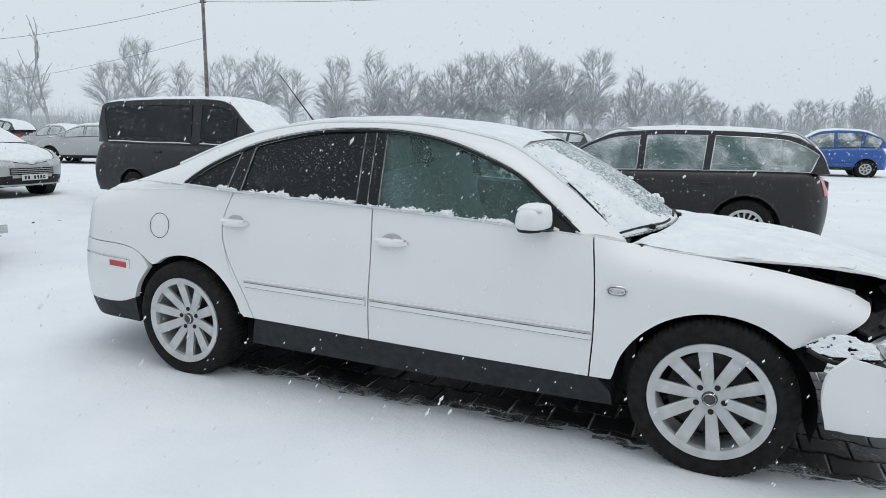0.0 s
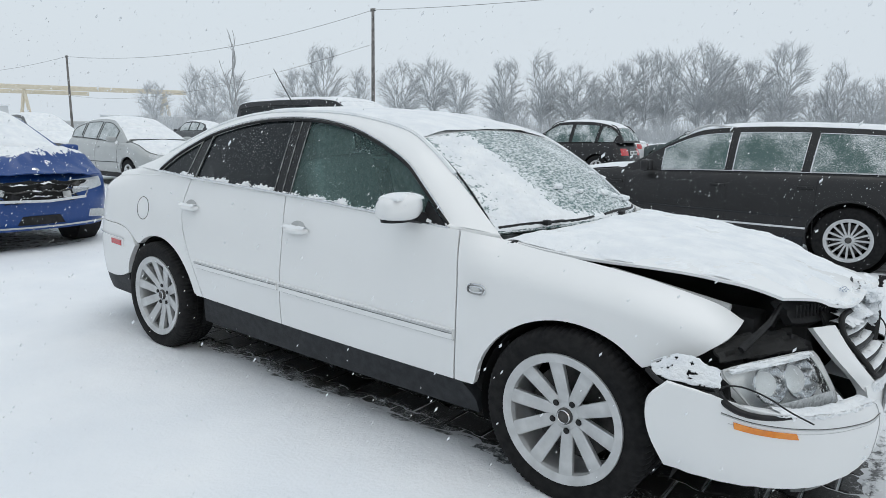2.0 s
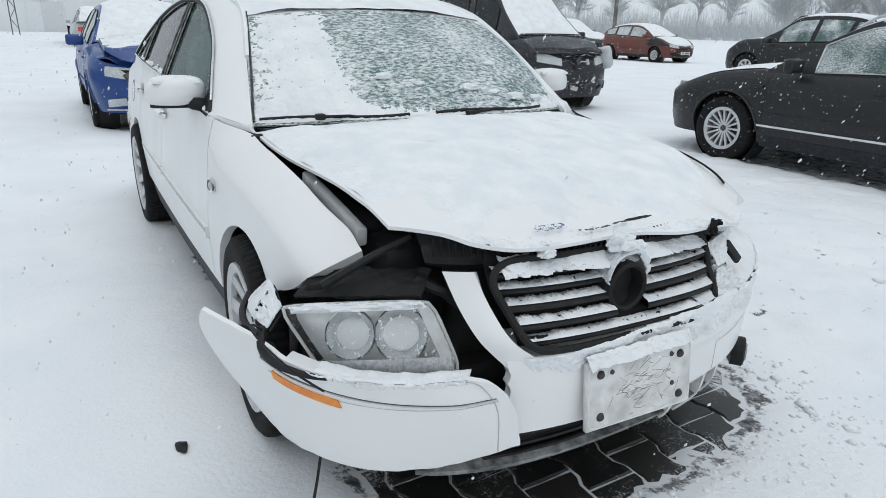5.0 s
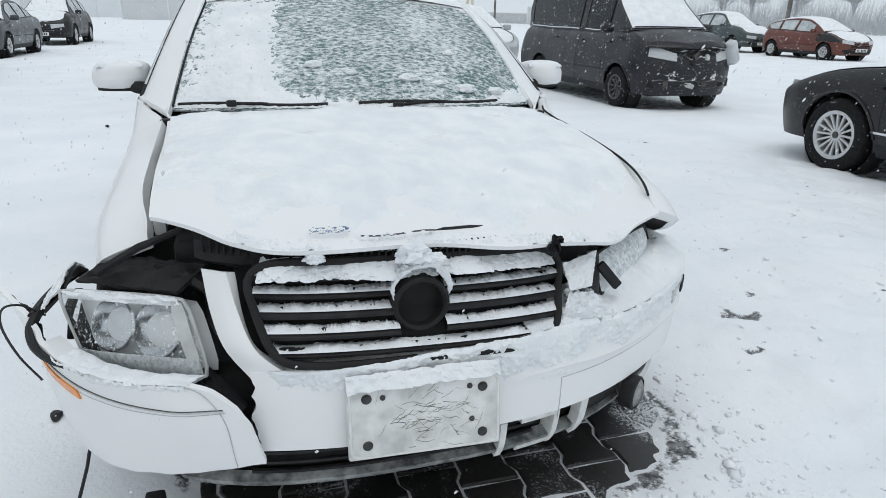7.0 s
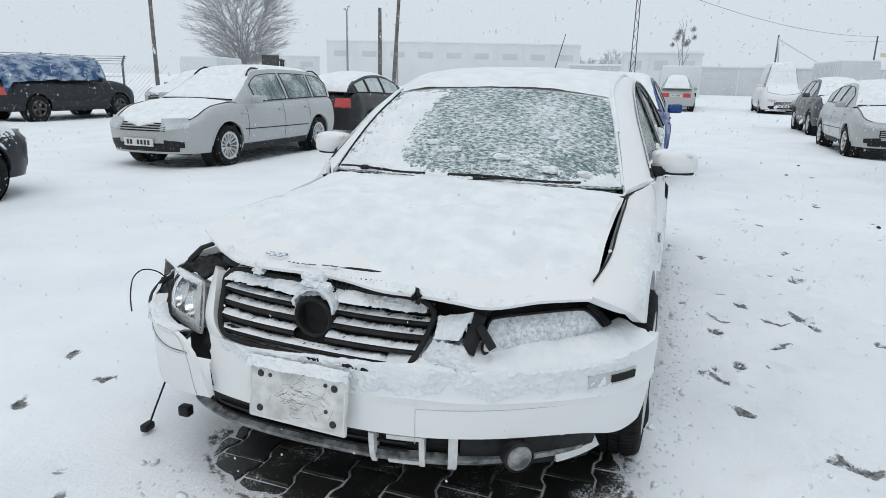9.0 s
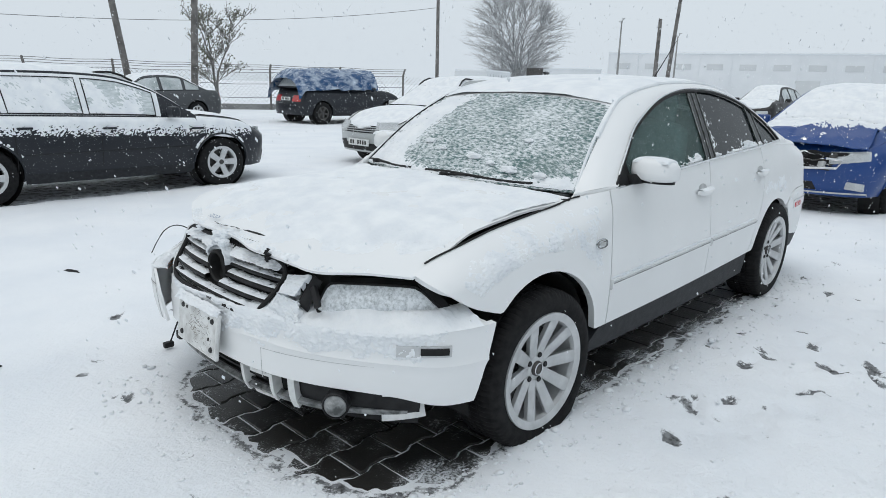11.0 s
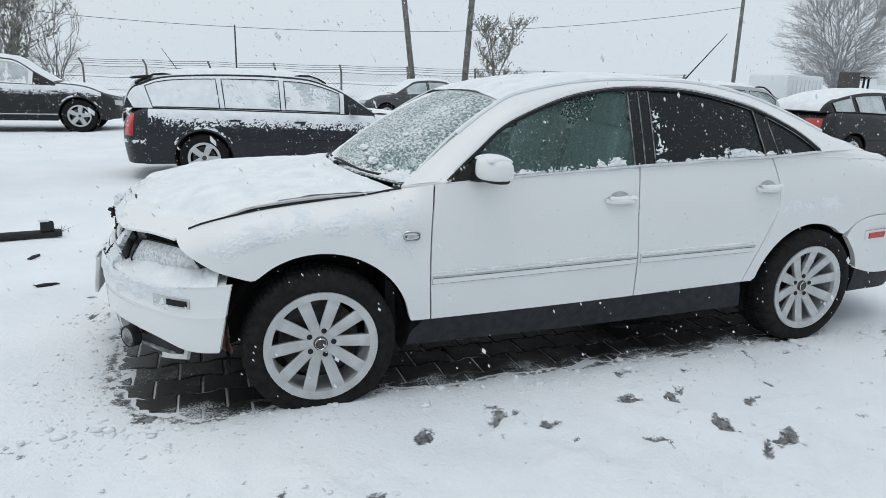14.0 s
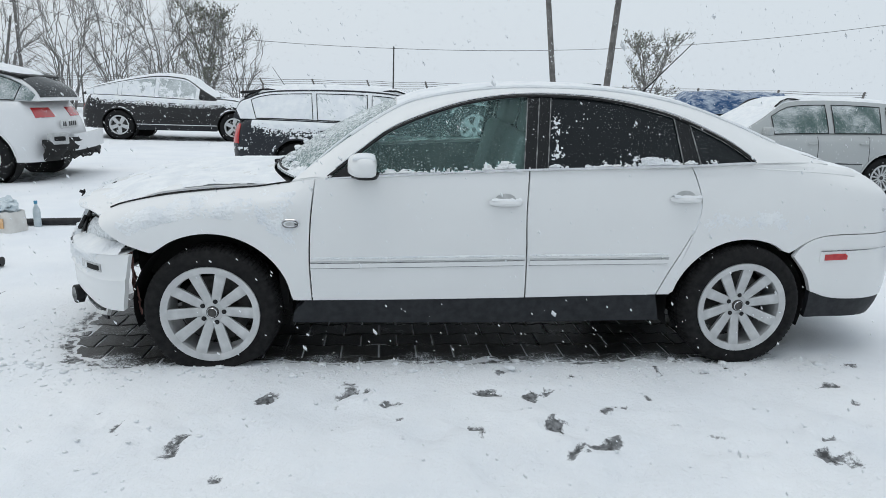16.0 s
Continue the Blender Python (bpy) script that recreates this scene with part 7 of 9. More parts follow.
# row across the lane
parked("estate_car", "black estate car with roof rails and snow-dusted windows", stand(0.26, 5.50, 180), wagon_body(4.62, 1.78, 2.75, 1.43, 0.93, 0.70, 0.93, 0.98, 0.325), P_BLACK, "carglass_clear", rims=("alloy", 16, 0.09, 0.66), snow=(0.8, 0.35, 0.0, 0.6), rails=True, strip="low", seams=(0.95, -0.2, -1.05), windows=((0.15, 0.36), (0.385, 0.58), (0.605, 0.93)))
van = parked("delivery_van", "dark delivery van with a torn-open front end", stand(-6.86, 5.85, 0), van_body(4.62), P_VAN, "tint", windows=((0.17, 0.35), (0.40, 0.86)), screen=(0.0, 0.24), rear=(0.9, 1.0), rims=("steel", 9, 0.16, 0.62), snow=(0.0, 0.9, 1.4, 0), seams=(0.9, 0.05, -0.9), lamps=(0.72, 0.98, 0.42), tails=(0.82, 1.12, 0.1), hide_nose=True)
parked("hatchback", "silver hatchback with snow on bonnet and roof", stand(-12.95, 5.05, 0), hatch_body(), P_SILVER, "carglass", rims=("alloy", 5, 0.3, 0.64), seams=(0.8, -0.2), grille=(0.45, 0.58))
parked("compact_car", "grey compact car dusted with snow", stand(-19.2, 5.4, 0), suv_body(4.2, 1.76, 2.55, 1.60), P_GREY, seams=(0.8, -0.2))
parked("panel_van", "white panel van with a snowed-up windscreen", stand(-34.8, 5.8, 0), van_body(5.2, 2.05, 3.2, 2.5, 0.95, 1.05, 1.3, 0.34, 1.3), P_WHITE, snow=(0.8, 1, 1.2, 0), windows=((0.14, 0.3),), seams=(0.9,))
parked("snowed_suv", "pale snow-covered utility car seen from its tail", stand(-34.0, 0.8, 180), suv_body(4.6, 1.86, 2.8, 1.75), P_SILVER, snow=(1, 1, 1, 1.5))
# behind the sedan
skoda = parked("blue_hatchback", "blue hatchback with a crumpled bonnet and smashed nose", stand(-7.2, -0.05, 0), hatch_body(4.0, 1.73, 2.56, 1.46, 0.97, 0.80, 1.0, 0.84), P_BLUE, snow=(0.0, 1, 1.3, 1), rims=("alloy", 7, 0.22, 0.62), seams=(0.8, -0.2), hide_nose=True, lamps=(0.60, 0.74, 0.40),
       bend=lambda x, y: Vector((0, 0, 0.11 * math.exp(-((x - 1.72 + 0.30 * y) / 0.13) ** 2) * (0.7 + 0.5 * math.sin(5 * y)) - 0.05 * sstep(1.75, 2.1, x) + 0.02 * fbm(x, y, 0, 5, 3))))
# row on the other side
parked("silver_estate", "silver estate car with roof rails, lightly snowed over", stand(-5.95, -6.40, 0), wagon_body(4.51, 1.75, 2.70, 1.47, 0.94, 0.70, 0.95, 0.92), P_SILVER, "carglass_clear", rims=("alloy", 14, 0.10, 0.66), snow=(0.55, 0.8, 1.0, 0.6), rails="black", seams=(0.85, -0.2, -1.05), grille=(0.56, 0.68), lamps=(0.56, 0.74, 0.44))
parked("black_hatchback", "black hatchback with a snowy tail", stand(-11.22, -6.55, 180), hatch_body(4.2, 1.76, 2.58, 1.42), P_BLACK, rims=("alloy", 8, 0.18, 0.64), seams=(0.8, -0.2))
parked("grey_sedan", "dark grey sedan with snow on its bonnet", stand(-17.9, -6.9, 0), sedan_body(), P_GREY, seams=(0.9, -0.15))
parked("crossover", "dark crossover with a broad chrome grille", stand(-25.1, -6.8, 0), suv_body(4.48, 1.85, 2.67, 1.65), P_BLACK, strip="bright", seams=(0.9, -0.15))
estate = parked("black_estate", "black estate car with five-spoke wheels and snowy windows", stand(0.45, -6.62, 180), wagon_body(4.48, 1.73, 2.62, 1.395, 0.91, 0.70, 0.91, 0.86, 0.31), P_NAVY, "filmglass", rims=("alloy", 5, 0.34, 0.66), snow=(0.5, 1, 0.6, 1), rails="black", seams=(0.9, -0.15, -1.0), windows=((0.16, 0.38), (0.40, 0.61), (0.63, 0.88)), tails=(0.60, 0.88, 0.40), tail_len=0.22, dust=0.45)
parked("coupe_suv", "black coupe-like sport utility car with silver wheels", stand(5.9, -15.0, 180), suv_body(4.88, 1.95, 2.93, 1.66, 1.08, 0.86, 1.1, 0.9, 0.375, 0.16), P_BLACK, "carglass", rims=("alloy", 5, 0.36, 0.66), seams=(0.9, -0.2), snow=(0.6, 1, 0.3, 1), strip="low", dust=0.35)
hyundai = parked("white_crossover", "white crossover with a torn rear bumper", stand(7.2, -6.25, 0), suv_body(4.35, 1.82, 2.67, 1.60, 1.06), P_WHITE, "tint", rims=("alloy", 5, 0.3, 0.64), seams=(0.8, -0.2), tails=(0.90, 1.03, 0.28), tail_len=0.46, snow=(1, 0.7, 1, 0))
tarped = parked("tarped_suv", "black utility car half wrapped in a blue tarpaulin", stand(-11.2, -16.6, 180), suv_body(4.6, 1.86, 2.85, 1.72), P_NAVY, rims=("steel", 5, 0.3, 0.62), seams=(0.9, -0.2), snow=(0.4, 0, 0.4, 0))
parked("dark_sedan", "dark sedan with a snowed-over roof", stand(-5.5, -19.3, 0), sedan_body(), P_GREY, "carglass", seams=(0.9, -0.15), snow=(1, 1, 1, 1))
parked("pale_sedan", "pale sedan buried in snow", stand(-17.0, -16.2, 0), sedan_body(), P_SILVER, seams=(0.9,), snow=(1.3, 1.3, 1.3, 1))
# across the yard
parked("blue_minivan", "bright blue compact minivan", stand(4.75, 23.7, 180), suv_body(4.0, 1.72, 2.5, 1.62, 0.98, 0.82, 1.02, 0.8, 0.31), paint_mat("bright_blue_paint", (0.01, 0.085, 0.34), 0.15, 0.2), "carglass_clear", seams=(0.8, -0.2), snow=(0.5, 0.7, 0.4, 0))
parked("dark_suv", "dark utility car with a dented door", stand(-7.1, 15.9, 180), suv_body(4.3, 1.78, 2.6, 1.68, 1.02), P_BLACK, "carglass_clear", seams=(0.8, -0.2), snow=(0.5, 0.7, 0.3, 0), rails="black")
parked("white_sedan", "white sedan with snow on its boot", stand(-10.6, 25.5, 180), sedan_body(), P_WHITE, seams=(0.9,))
parked("green_estate", "green-grey estate car with roof bars", stand(-6.4, 26.2, 180), wagon_body(), P_GREEN, "carglass", seams=(0.9,), rails="black", snow=(0.6, 0.6, 0.3, 0))
orange = parked("orange_hatchback", "burnt orange hatchback with a black front wing", stand(-17.4, 20.8, 0), hatch_body(4.1, 1.74, 2.55, 1.45), P_ORANGE, snow=(1, 1, 1, 0), seams=(0.8,))
parked("green_suv", "dark green utility car dusted with snow", stand(-22.8, 21.2, 0), suv_body(4.5, 1.8, 2.65, 1.65), P_GREEN, seams=(0.8,))
parked("silver_sedan", "silver sedan in the far row", stand(-28.0, 18.6, 180), sedan_body(), P_SILVER, seams=(0.9,))
parked("grey_suv", "grey utility car in the far row", stand(-35.5, 20.6, 180), suv_body(), P_GREY, seams=(0.9,))
parked("silver_hatchback", "small silver hatchback in the far row", stand(-21.2, 14.8, 200), hatch_body(3.6, 1.65, 2.4, 1.45), P_SILVER)

# the burnt orange car wears black front panels
ob_ = hatch_body(4.1, 1.74, 2.55, 1.45)
for s in (-1, 1):
    part("front_wing", sheet(lambda u, v: ob_.S(0.85 + (ob_.s1 - 0.85) * u, 0.66 + (ob_.shoulder(0.85 + (ob_.s1 - 0.85) * u) - 0.66) * v, s, 0.005), 20, 6, 0.01), P_BLACK, orange, "black front wing")
part("roof_aerial", tube([(-1.55, 0.1, 1.38), (-1.78, 0.1, 1.72)], 0.006, 5, 0.003), M["black"], estate, "thin black aerial")
part("tail_spoiler", moved(box(0.26, 1.12, 0.035, 0.014), Matrix.Translation((-2.02, 0, 1.335)) @ Matrix.Rotation(-0.1, 4, "Y")), M["black"], estate)

# ---- damage on the neighbours ----
def torn_nose(car, x, w, z0, z1, seed, slats=3):
    """A ripped-open front: near-black sheet as shaded hollow, bent bars, bits of plastic."""
    hollow = part("torn_front", sheet(lambda u, v: Vector((x + 0.02 - 0.16 * abs(2 * u - 1) ** 2.4 + 0.02 * fbm(u * 5, v * 3, seed, 1, 3), w * (2 * u - 1), z0 + (z1 - z0) * v + 0.03 * fbm(u * 6, v, seed + 3, 1, 3))), 26, 8, 0.03), M["hollow"], car, "ripped-open front, near-black sheet for its hollow")
    rn = random.Random(seed)
    for k in range(slats):
        z = z0 + (z1 - z0) * (k + 0.6) / slats
        pts = [(x + 0.045 - 0.16 * abs(t) ** 2.4, w * 0.95 * t, z + 0.05 * fbm(t * 3, k, seed, 1, 3)) for t in np.linspace(-1 + 0.5 * rn.random(), 1 - 0.5 * rn.random(), 15)]
        part("bent_bar", tube(pts, 0.009, 6), M["steel"] if k % 2 else M["black"], hollow)
        plaster("bar_snow", lambda u, v, o: Vector(pts[min(int(u * 14), 13)]).lerp(Vector(pts[min(int(u * 14) + 1, 14)]), u * 14 - int(u * 14)) + Vector((0.01 - 0.03 * v, 0, 0.009 + o)), 50, 3, lambda u, v: -0.15, 0.02, 7.0, 1.2, k + seed, "lying snow", parent=hollow, grain=0.4)
    for k in range(5):
        t = rn.uniform(-0.8, 0.8)
        part("broken_piece", moved(box(0.05, rn.uniform(0.06, 0.16), rn.uniform(0.04, 0.10), 0.01), Matrix.Translation((x + 0.03 - 0.16 * abs(t) ** 2.4, w * t, z0 + (z1 - z0) * rn.uniform(0.2, 0.8))) @ Euler((rn.uniform(-0.6, 0.6), rn.uniform(-0.4, 0.4), rn.uniform(-0.5, 0.5))).to_matrix().to_4x4()), M[("steel", "black", "greyplast")[k % 3]], hollow)
    return hollow


VB = van_body(4.62)
for a, b in ((0.17, 0.35), (0.40, 0.86)):
    for s in (-1, 1):
        part("ledge_snow", tube([tuple(VB.Gz(a + (b - a) * t, 0.035 + 0.03 * math.sin(9 * t) * 0.2, s, 0.012)) for t in np.linspace(0, 1, 16)], 0.009, 5), M["crust"], van, "snow under the side window")
torn_nose(van, 2.10, 0.60, 0.62, 0.90, 3, 3)
torn_nose(van, 2.12, 0.70, 0.36, 0.47, 8, 2)
part("loose_headlight", moved(box(0.16, 0.20, 0.34, 0.06, seg=3), Matrix.Translation((2.02, 0.66, 0.84)) @ Euler((0.25, -0.2, 0.5)).to_matrix().to_4x4()), M["lampglass"], van, "headlight hanging loose")
plaster("bumper_snow", lambda u, v, o: Vector((2.165 - 0.18 * abs(2 * u - 1) ** 2.4 + 0.02 * math.sin(math.pi * v) + o, 0.70 * (2 * u - 1), 0.44 + 0.17 * v)), 140, 26, lambda u, v: -0.62 - 0.3 * abs(2 * v - 1), 0.010, 9.0, 0.9, 3.0, "crusted snow on the bumper", parent=van, grain=0.6, cull=True)
part("bonnet_edge", sheet(lambda u, v: Vector((2.12 - 0.22 * abs(2 * u - 1) ** 2.2 + 0.05 * v, 0.72 * (2 * u - 1), 0.985 - 0.07 * v + 0.025 * fbm(u * 4, v, 6, 1, 3))), 30, 5, 0.02), P_VAN, van, "buckled bonnet edge")
torn_nose(skoda, 2.118, 0.60, 0.53, 0.74, 5, 3)
part("lower_grille", sheet(lambda u, v: Vector((2.125 - 0.16 * abs(2 * u - 1) ** 2.4, 0.42 * (2 * u - 1), 0.30 + 0.09 * v)), 20, 3, 0.01), M["black"], skoda)
part("lower_trim", tube([(2.14 - 0.16 * abs(t) ** 2.4, 0.72 * t, 0.275 + 0.012 * t * t) for t in np.linspace(-1, 1, 17)], 0.010, 6), M["greyplast"], skoda, "pale lower trim")
for s in (-1, 1):
    part("fog_lamp", moved(box(0.03, 0.24, 0.085, 0.012), Matrix.Translation((2.065, s * 0.60, 0.37)) @ Matrix.Rotation(-s * 0.45, 4, "Z")), M["lampglass"], skoda)
part("bent_trim", tube([(2.16, -0.45, 0.63), (2.17, -0.40, 0.56), (2.19, 0.05, 0.545), (2.17, 0.42, 0.57), (2.14, 0.47, 0.66), (2.16, 0.30, 0.67)], 0.016, 6), M["chrome"], skoda, "bent bright grille trim")
part("round_badge", moved(lathe([(0.0001, 0.012), (0.03, 0.01), (0.042, 0.002), (0.043, -0.01)], 24), Matrix.Translation((2.04, 0.0, 0.845)) @ Matrix.Rotation(-math.pi / 2, 4, "Z") @ Matrix.Rotation(0.5, 4, "X")), M["chrome"], skoda, "round bright badge")
FOLD = lambda x, y: 0.10 * math.exp(-((x - 1.80 + 0.22 * y) / 0.10) ** 2) * (0.75 + 0.45 * math.sin(5 * y)) - 0.10 * sstep(1.84 - 0.22 * y, 2.1, x)
part("crumpled_bonnet", sheet(lambda u, v: (lambda x, y: Vector((x, y, 1.03 - 0.15 * u + 0.05 * (1 - (y / 0.66) ** 2) + FOLD(x, y) + 0.014 * fbm(x, y, 3, 7, 3))))(1.08 + (1.02 - 0.10 * (2 * v - 1) ** 2) * u, -0.66 + 1.32 * v), 50, 44, 0.012), P_BLUE, skoda, "crumpled blue bonnet folded upwards")
plaster("bonnet_snow", lambda u, v, o: (lambda x, y: Vector((x, y, 1.033 - 0.15 * u + 0.05 * (1 - (y / 0.66) ** 2) + FOLD(x, y) + 0.014 * fbm(x, y, 3, 7, 3) + o)))(1.08 + (1.0 - 0.10 * (2 * v - 1) ** 2) * u, -0.64 + 1.28 * v), 110, 100, lambda u, v: 0.65 - 1.25 * sstep(0.55, 0.9, u), 0.02, 5.0, 0.9, 4.0, "lying snow", parent=skoda, grain=0.35)


def rear_hole(u, v):
    return Vector((-2.235 + 0.05 * fbm(u * 4, v * 3, 2, 1, 3) + 0.10 * abs(2 * u - 1) ** 3, 0.86 * (2 * u - 1), 0.34 + 0.28 * v + 0.05 * fbm(u * 5, 3, 1, 1, 3)))


# near-black sheet outside the tail draws the torn bumper's shaded gap
part("torn_bumper", sheet(rear_hole, 26, 8, 0.04), M["hollow"], hyundai, "dark gap where the bumper tore off")
for k in range(5):
    part("dangling_strip", tube([(-2.27, 0.75 - 0.28 * k, 0.40 + 0.04 * (k % 2)), (-2.30, 0.70 - 0.28 * k, 0.33), (-2.28, 0.58 - 0.27 * k, 0.36)], 0.012, 5), M["black"], hyundai)
part("bumper_piece", sheet(lambda u, v: Vector((-2.27 + 0.08 * (2 * u - 1) ** 2 * 0.5, -0.80 + 1.0 * u, 0.46 + 0.24 * v - 0.04 * u)), 14, 6, 0.03), P_WHITE, hyundai)
part("tail_spoiler", moved(box(0.30, 1.16, 0.04, 0.016), Matrix.Translation((-1.60, 0, 1.475)) @ Matrix.Rotation(-0.2, 4, "Y")), M["black"], hyundai)
for s in (-1, 1):
    part("black_pillar", sheet(lambda u, v: suv_body(4.35, 1.82, 2.67, 1.60, 1.06).Gz(0.80 + 0.17 * u, 0.06 + 0.86 * v, s, 0.008), 8, 5, 0.004), M["carglass_clear"], hyundai)
part("inner_panel", moved(box(0.05, 0.30, 0.16, 0.015), Matrix.Translation((-2.20, 0.62, 0.62)) @ Matrix.Rotation(-0.5, 4, "Z")), M["greyplast"], hyundai, "bared grey inner panel")
part("panel_slot", moved(box(0.03, 0.16, 0.06, 0.008), Matrix.Translation((-2.225, 0.63, 0.62)) @ Matrix.Rotation(-0.5, 4, "Z")), M["hollow"], hyundai)

# blue tarpaulin over the tail of the wrapped car
M["tarp"] = frost_mat("blue_tarpaulin", (0.015, 0.065, 0.17), 0.30, 7, (0.5, 1, 1), 0.16, white=(0.55, 0.62, 0.70), spec=0.4, blotch=0.5)
part("tarpaulin", sheet(lambda u, v: Vector((0.9 - 3.25 * u, 0.98 * math.sin((v - 0.5) * 2.6) / math.sin(1.3) * (1 - 0.06 * u), 1.12 + 0.68 * (1 - abs(2 * v - 1) ** 3) - 0.10 * u ** 4 + 0.05 * fbm(u * 6, v * 6, 2, 1, 4) - 0.25 * sstep(0.92, 1, u))), 40, 30, 0), M["tarp"], tarped, "creased blue tarpaulin with snow")


# ---- poles, wires, fence ----
M["polewood"] = stuff_mat("weathered_pole", (0.10, 0.095, 0.09), (0.22, 0.21, 0.2), 3, 0.85, 0, 0.4, 0.01, 30)
M["concrete"] = stuff_mat("pale_concrete", (0.24, 0.24, 0.24), (0.38, 0.38, 0.37), 2, 0.85)
M["wire"] = stuff_mat("grey_wire", (0.12, 0.12, 0.125), (0.2, 0.2, 0.205), 9, 0.6, 0.4)


def pole(x, y, h, lean=(0, 0), r=0.13, arm=True, label="weathered wooden power pole", mat="polewood"):
    p = thing("utility_pole", label, "pole", pose(x, y, 0), "power poles")
    part("pole", tube([(0, 0, -0.1), (lean[0] * 0.5, lean[1] * 0.5, h * 0.5), (lean[0], lean[1], h)], r, 10, r * 0.72), M[mat], p)
    if arm:
        part("insulator_arm", box(0.5, 0.09, 0.09, 0.02, (lean[0], lean[1], h - 0.15)), M["steel"], p)
        for k in (-0.2, 0.2):
            part("insulator", moved(lathe([(0.02, 0), (0.05, 0.03), (0.03, 0.06), (0.05, 0.09), (0.02, 0.14)], 10), Matrix.Translation((lean[0] + k, lean[1], h - 0.1)) @ Matrix.Rotation(math.pi / 2, 4, "X")), M["concrete"], p)
    return p


def wire(a, b, sag, r=0.016):
    a, b = Vector(a), Vector(b)
    pts = [a.lerp(b, t) - Vector((0, 0, sag * 4 * t * (1 - t))) for t in np.linspace(0, 1, 24)]
    o = part("power_line", tube(pts, r, 5), M["wire"])
    return tagged(o, "thin sagging overhead power line", "power line", "overhead lines")


pole(-32.4, 33.5, 10.1, (0, 0), 0.15)
pole(-71.1, 28.4, 8.4)
pole(-29.2, -29.3, 9.5, (0.3, 0.2))
pole(-42.0, -19.2, 9.8, (-0.4, 0.5), 0.15)
pole(-50.6, -24.2, 7.2, (0, 0), 0.2, True)
pole(-6.8, -23.3, 10.0, (1.15, -0.5), 0.13, True, "leaning weathered power pole")
pole(-7.85, -20.8, 10.0, (-0.50, 0.3), 0.13)
pole(-0.1, -32.6, 3.9, (0, 0), 0.05, False, "thin dark steel fence post", "steel")
pole(23.1, -40.7, 6.4, (0, 0), 0.12, True)
pole(24.6, -40.9, 5.4, (-1.2, 0.2), 0.1, False, "leaning brace of a pole")
pole(-100, 25, 8.0)
pole(-90, 12, 7.5)
# lattice pole over the lane
lat = thing("lattice_pole", "slim lattice power pole", "pole", pose(-56.1, -3.0, 0), "power poles")
for sx_, sy_ in ((-1, -1), (-1, 1), (1, -1), (1, 1)):
    part("lattice_leg", tube([(0.22 * sx_, 0.22 * sy_, 0), (0.12 * sx_, 0.12 * sy_, 10.5)], 0.035, 4), M["steel"], lat)
for k in range(14):
    z, s = 0.5 + 0.7 * k, 0.22 - 0.0095 * (0.5 + 0.7 * k)
    part("lattice_brace", tube([(s, -s, z), (s, s, z + 0.7)] if k % 2 else [(s, s, z), (s, -s, z + 0.7)], 0.022, 4), M["steel"], lat)
wire((-32.4, 33.5, 10.0), (-71.1, 28.4, 8.3), 1.3)
wire((-71.1, 28.4, 8.3), (-110, 23, 8.0), 1.0)
wire((-32.4, 33.5, 10.0), (40, 38, 13.2), 1.9)
wire((-32.4, 33.5, 7.6), (-110, 45, 6.0), 1.8, 0.012)
wire((-0.1, -32.6, 3.8), (-29.2, -29.3, 6.3), 0.7, 0.014)
wire((-0.1, -32.6, 3.8), (24, -41, 6.2), 0.5, 0.014)
wire((-6.0, -23.8, 9.6), (-42.0, -19.0, 9.5), 1.0, 0.016)
wire((-8.4, -20.6, 9.6), (22, -34, 9.5), 1.2, 0.016)
wire((-42.0, -19.2, 9.6), (-56.1, -3.0, 9.8), 0.6, 0.016)
wire((-56.1, -3.0, 9.9), (-100, 25, 8.0), 1.2, 0.02)


def street_lamp(x, y, h):
    p = thing("street_lamp", "tall grey street lamp with two arms", "street lamp", pose(x, y, 0, 0, 0, 35), "street lamps")
    part("lamp_post", tube([(0, 0, 0), (0, 0, h * 0.6), (0, 0, h)], 0.09, 8, 0.05), M["concrete"], p)
    for s in (-1, 1):
        a = part("lamp_arm", tube([(0, 0, h - 0.1), (0.35 * s, 0, h + 0.12), (0.8 * s, 0, h + 0.22)], 0.035, 6), M["concrete"], p)
        part("lamp_head", box(0.5, 0.18, 0.08, 0.03, (1.0 * s, 0, h + 0.25)), M["greyplast"], a)


street_lamp(-40.4, -22.1, 5.9)
street_lamp(-51.2, -22.8, 5.7)
street_lamp(-78, 50, 7.0)

# wire fence with out-turned tops
fence = thing("fence", "chain-link fence with out-turned barbed-wire posts", "fence")
F0, FD = Vector((22.0, -40.8, 0)), Vector((-0.915, 0.404, 0))
FN = Vector((-0.404, -0.915, 0))
post_mesh = None
for k in range(15):
    a = F0 + FD * (3.25 * k)
    if k == 0:
        pb_ = part("fence_post", tube([(0, 0, 0), (0, 0, 1.75), tuple(-FN * 0.28 + Vector((0, 0, 2.05)))], 0.05, 6), M["polewood"], fence)
        post_mesh = pb_.data
        pb_.location = a
    else:
        o = new("fence_post", post_mesh)
        o.parent = fence
        o.location = a
for h, o_ in ((1.72, 0), (1.85, -0.1), (1.95, -0.2), (2.04, -0.28), (1.2, 0), (0.6, 0)):
    part("fence_wire", tube([tuple(F0 + FD * s + FN * o_ + Vector((0, 0, h - 0.04 * math.sin(s * math.pi / 3.25) ** 2))) for s in np.arange(0, 46, 0.8)], 0.011, 4), M["wire"], fence)
mesh_bits = bmesh.new()
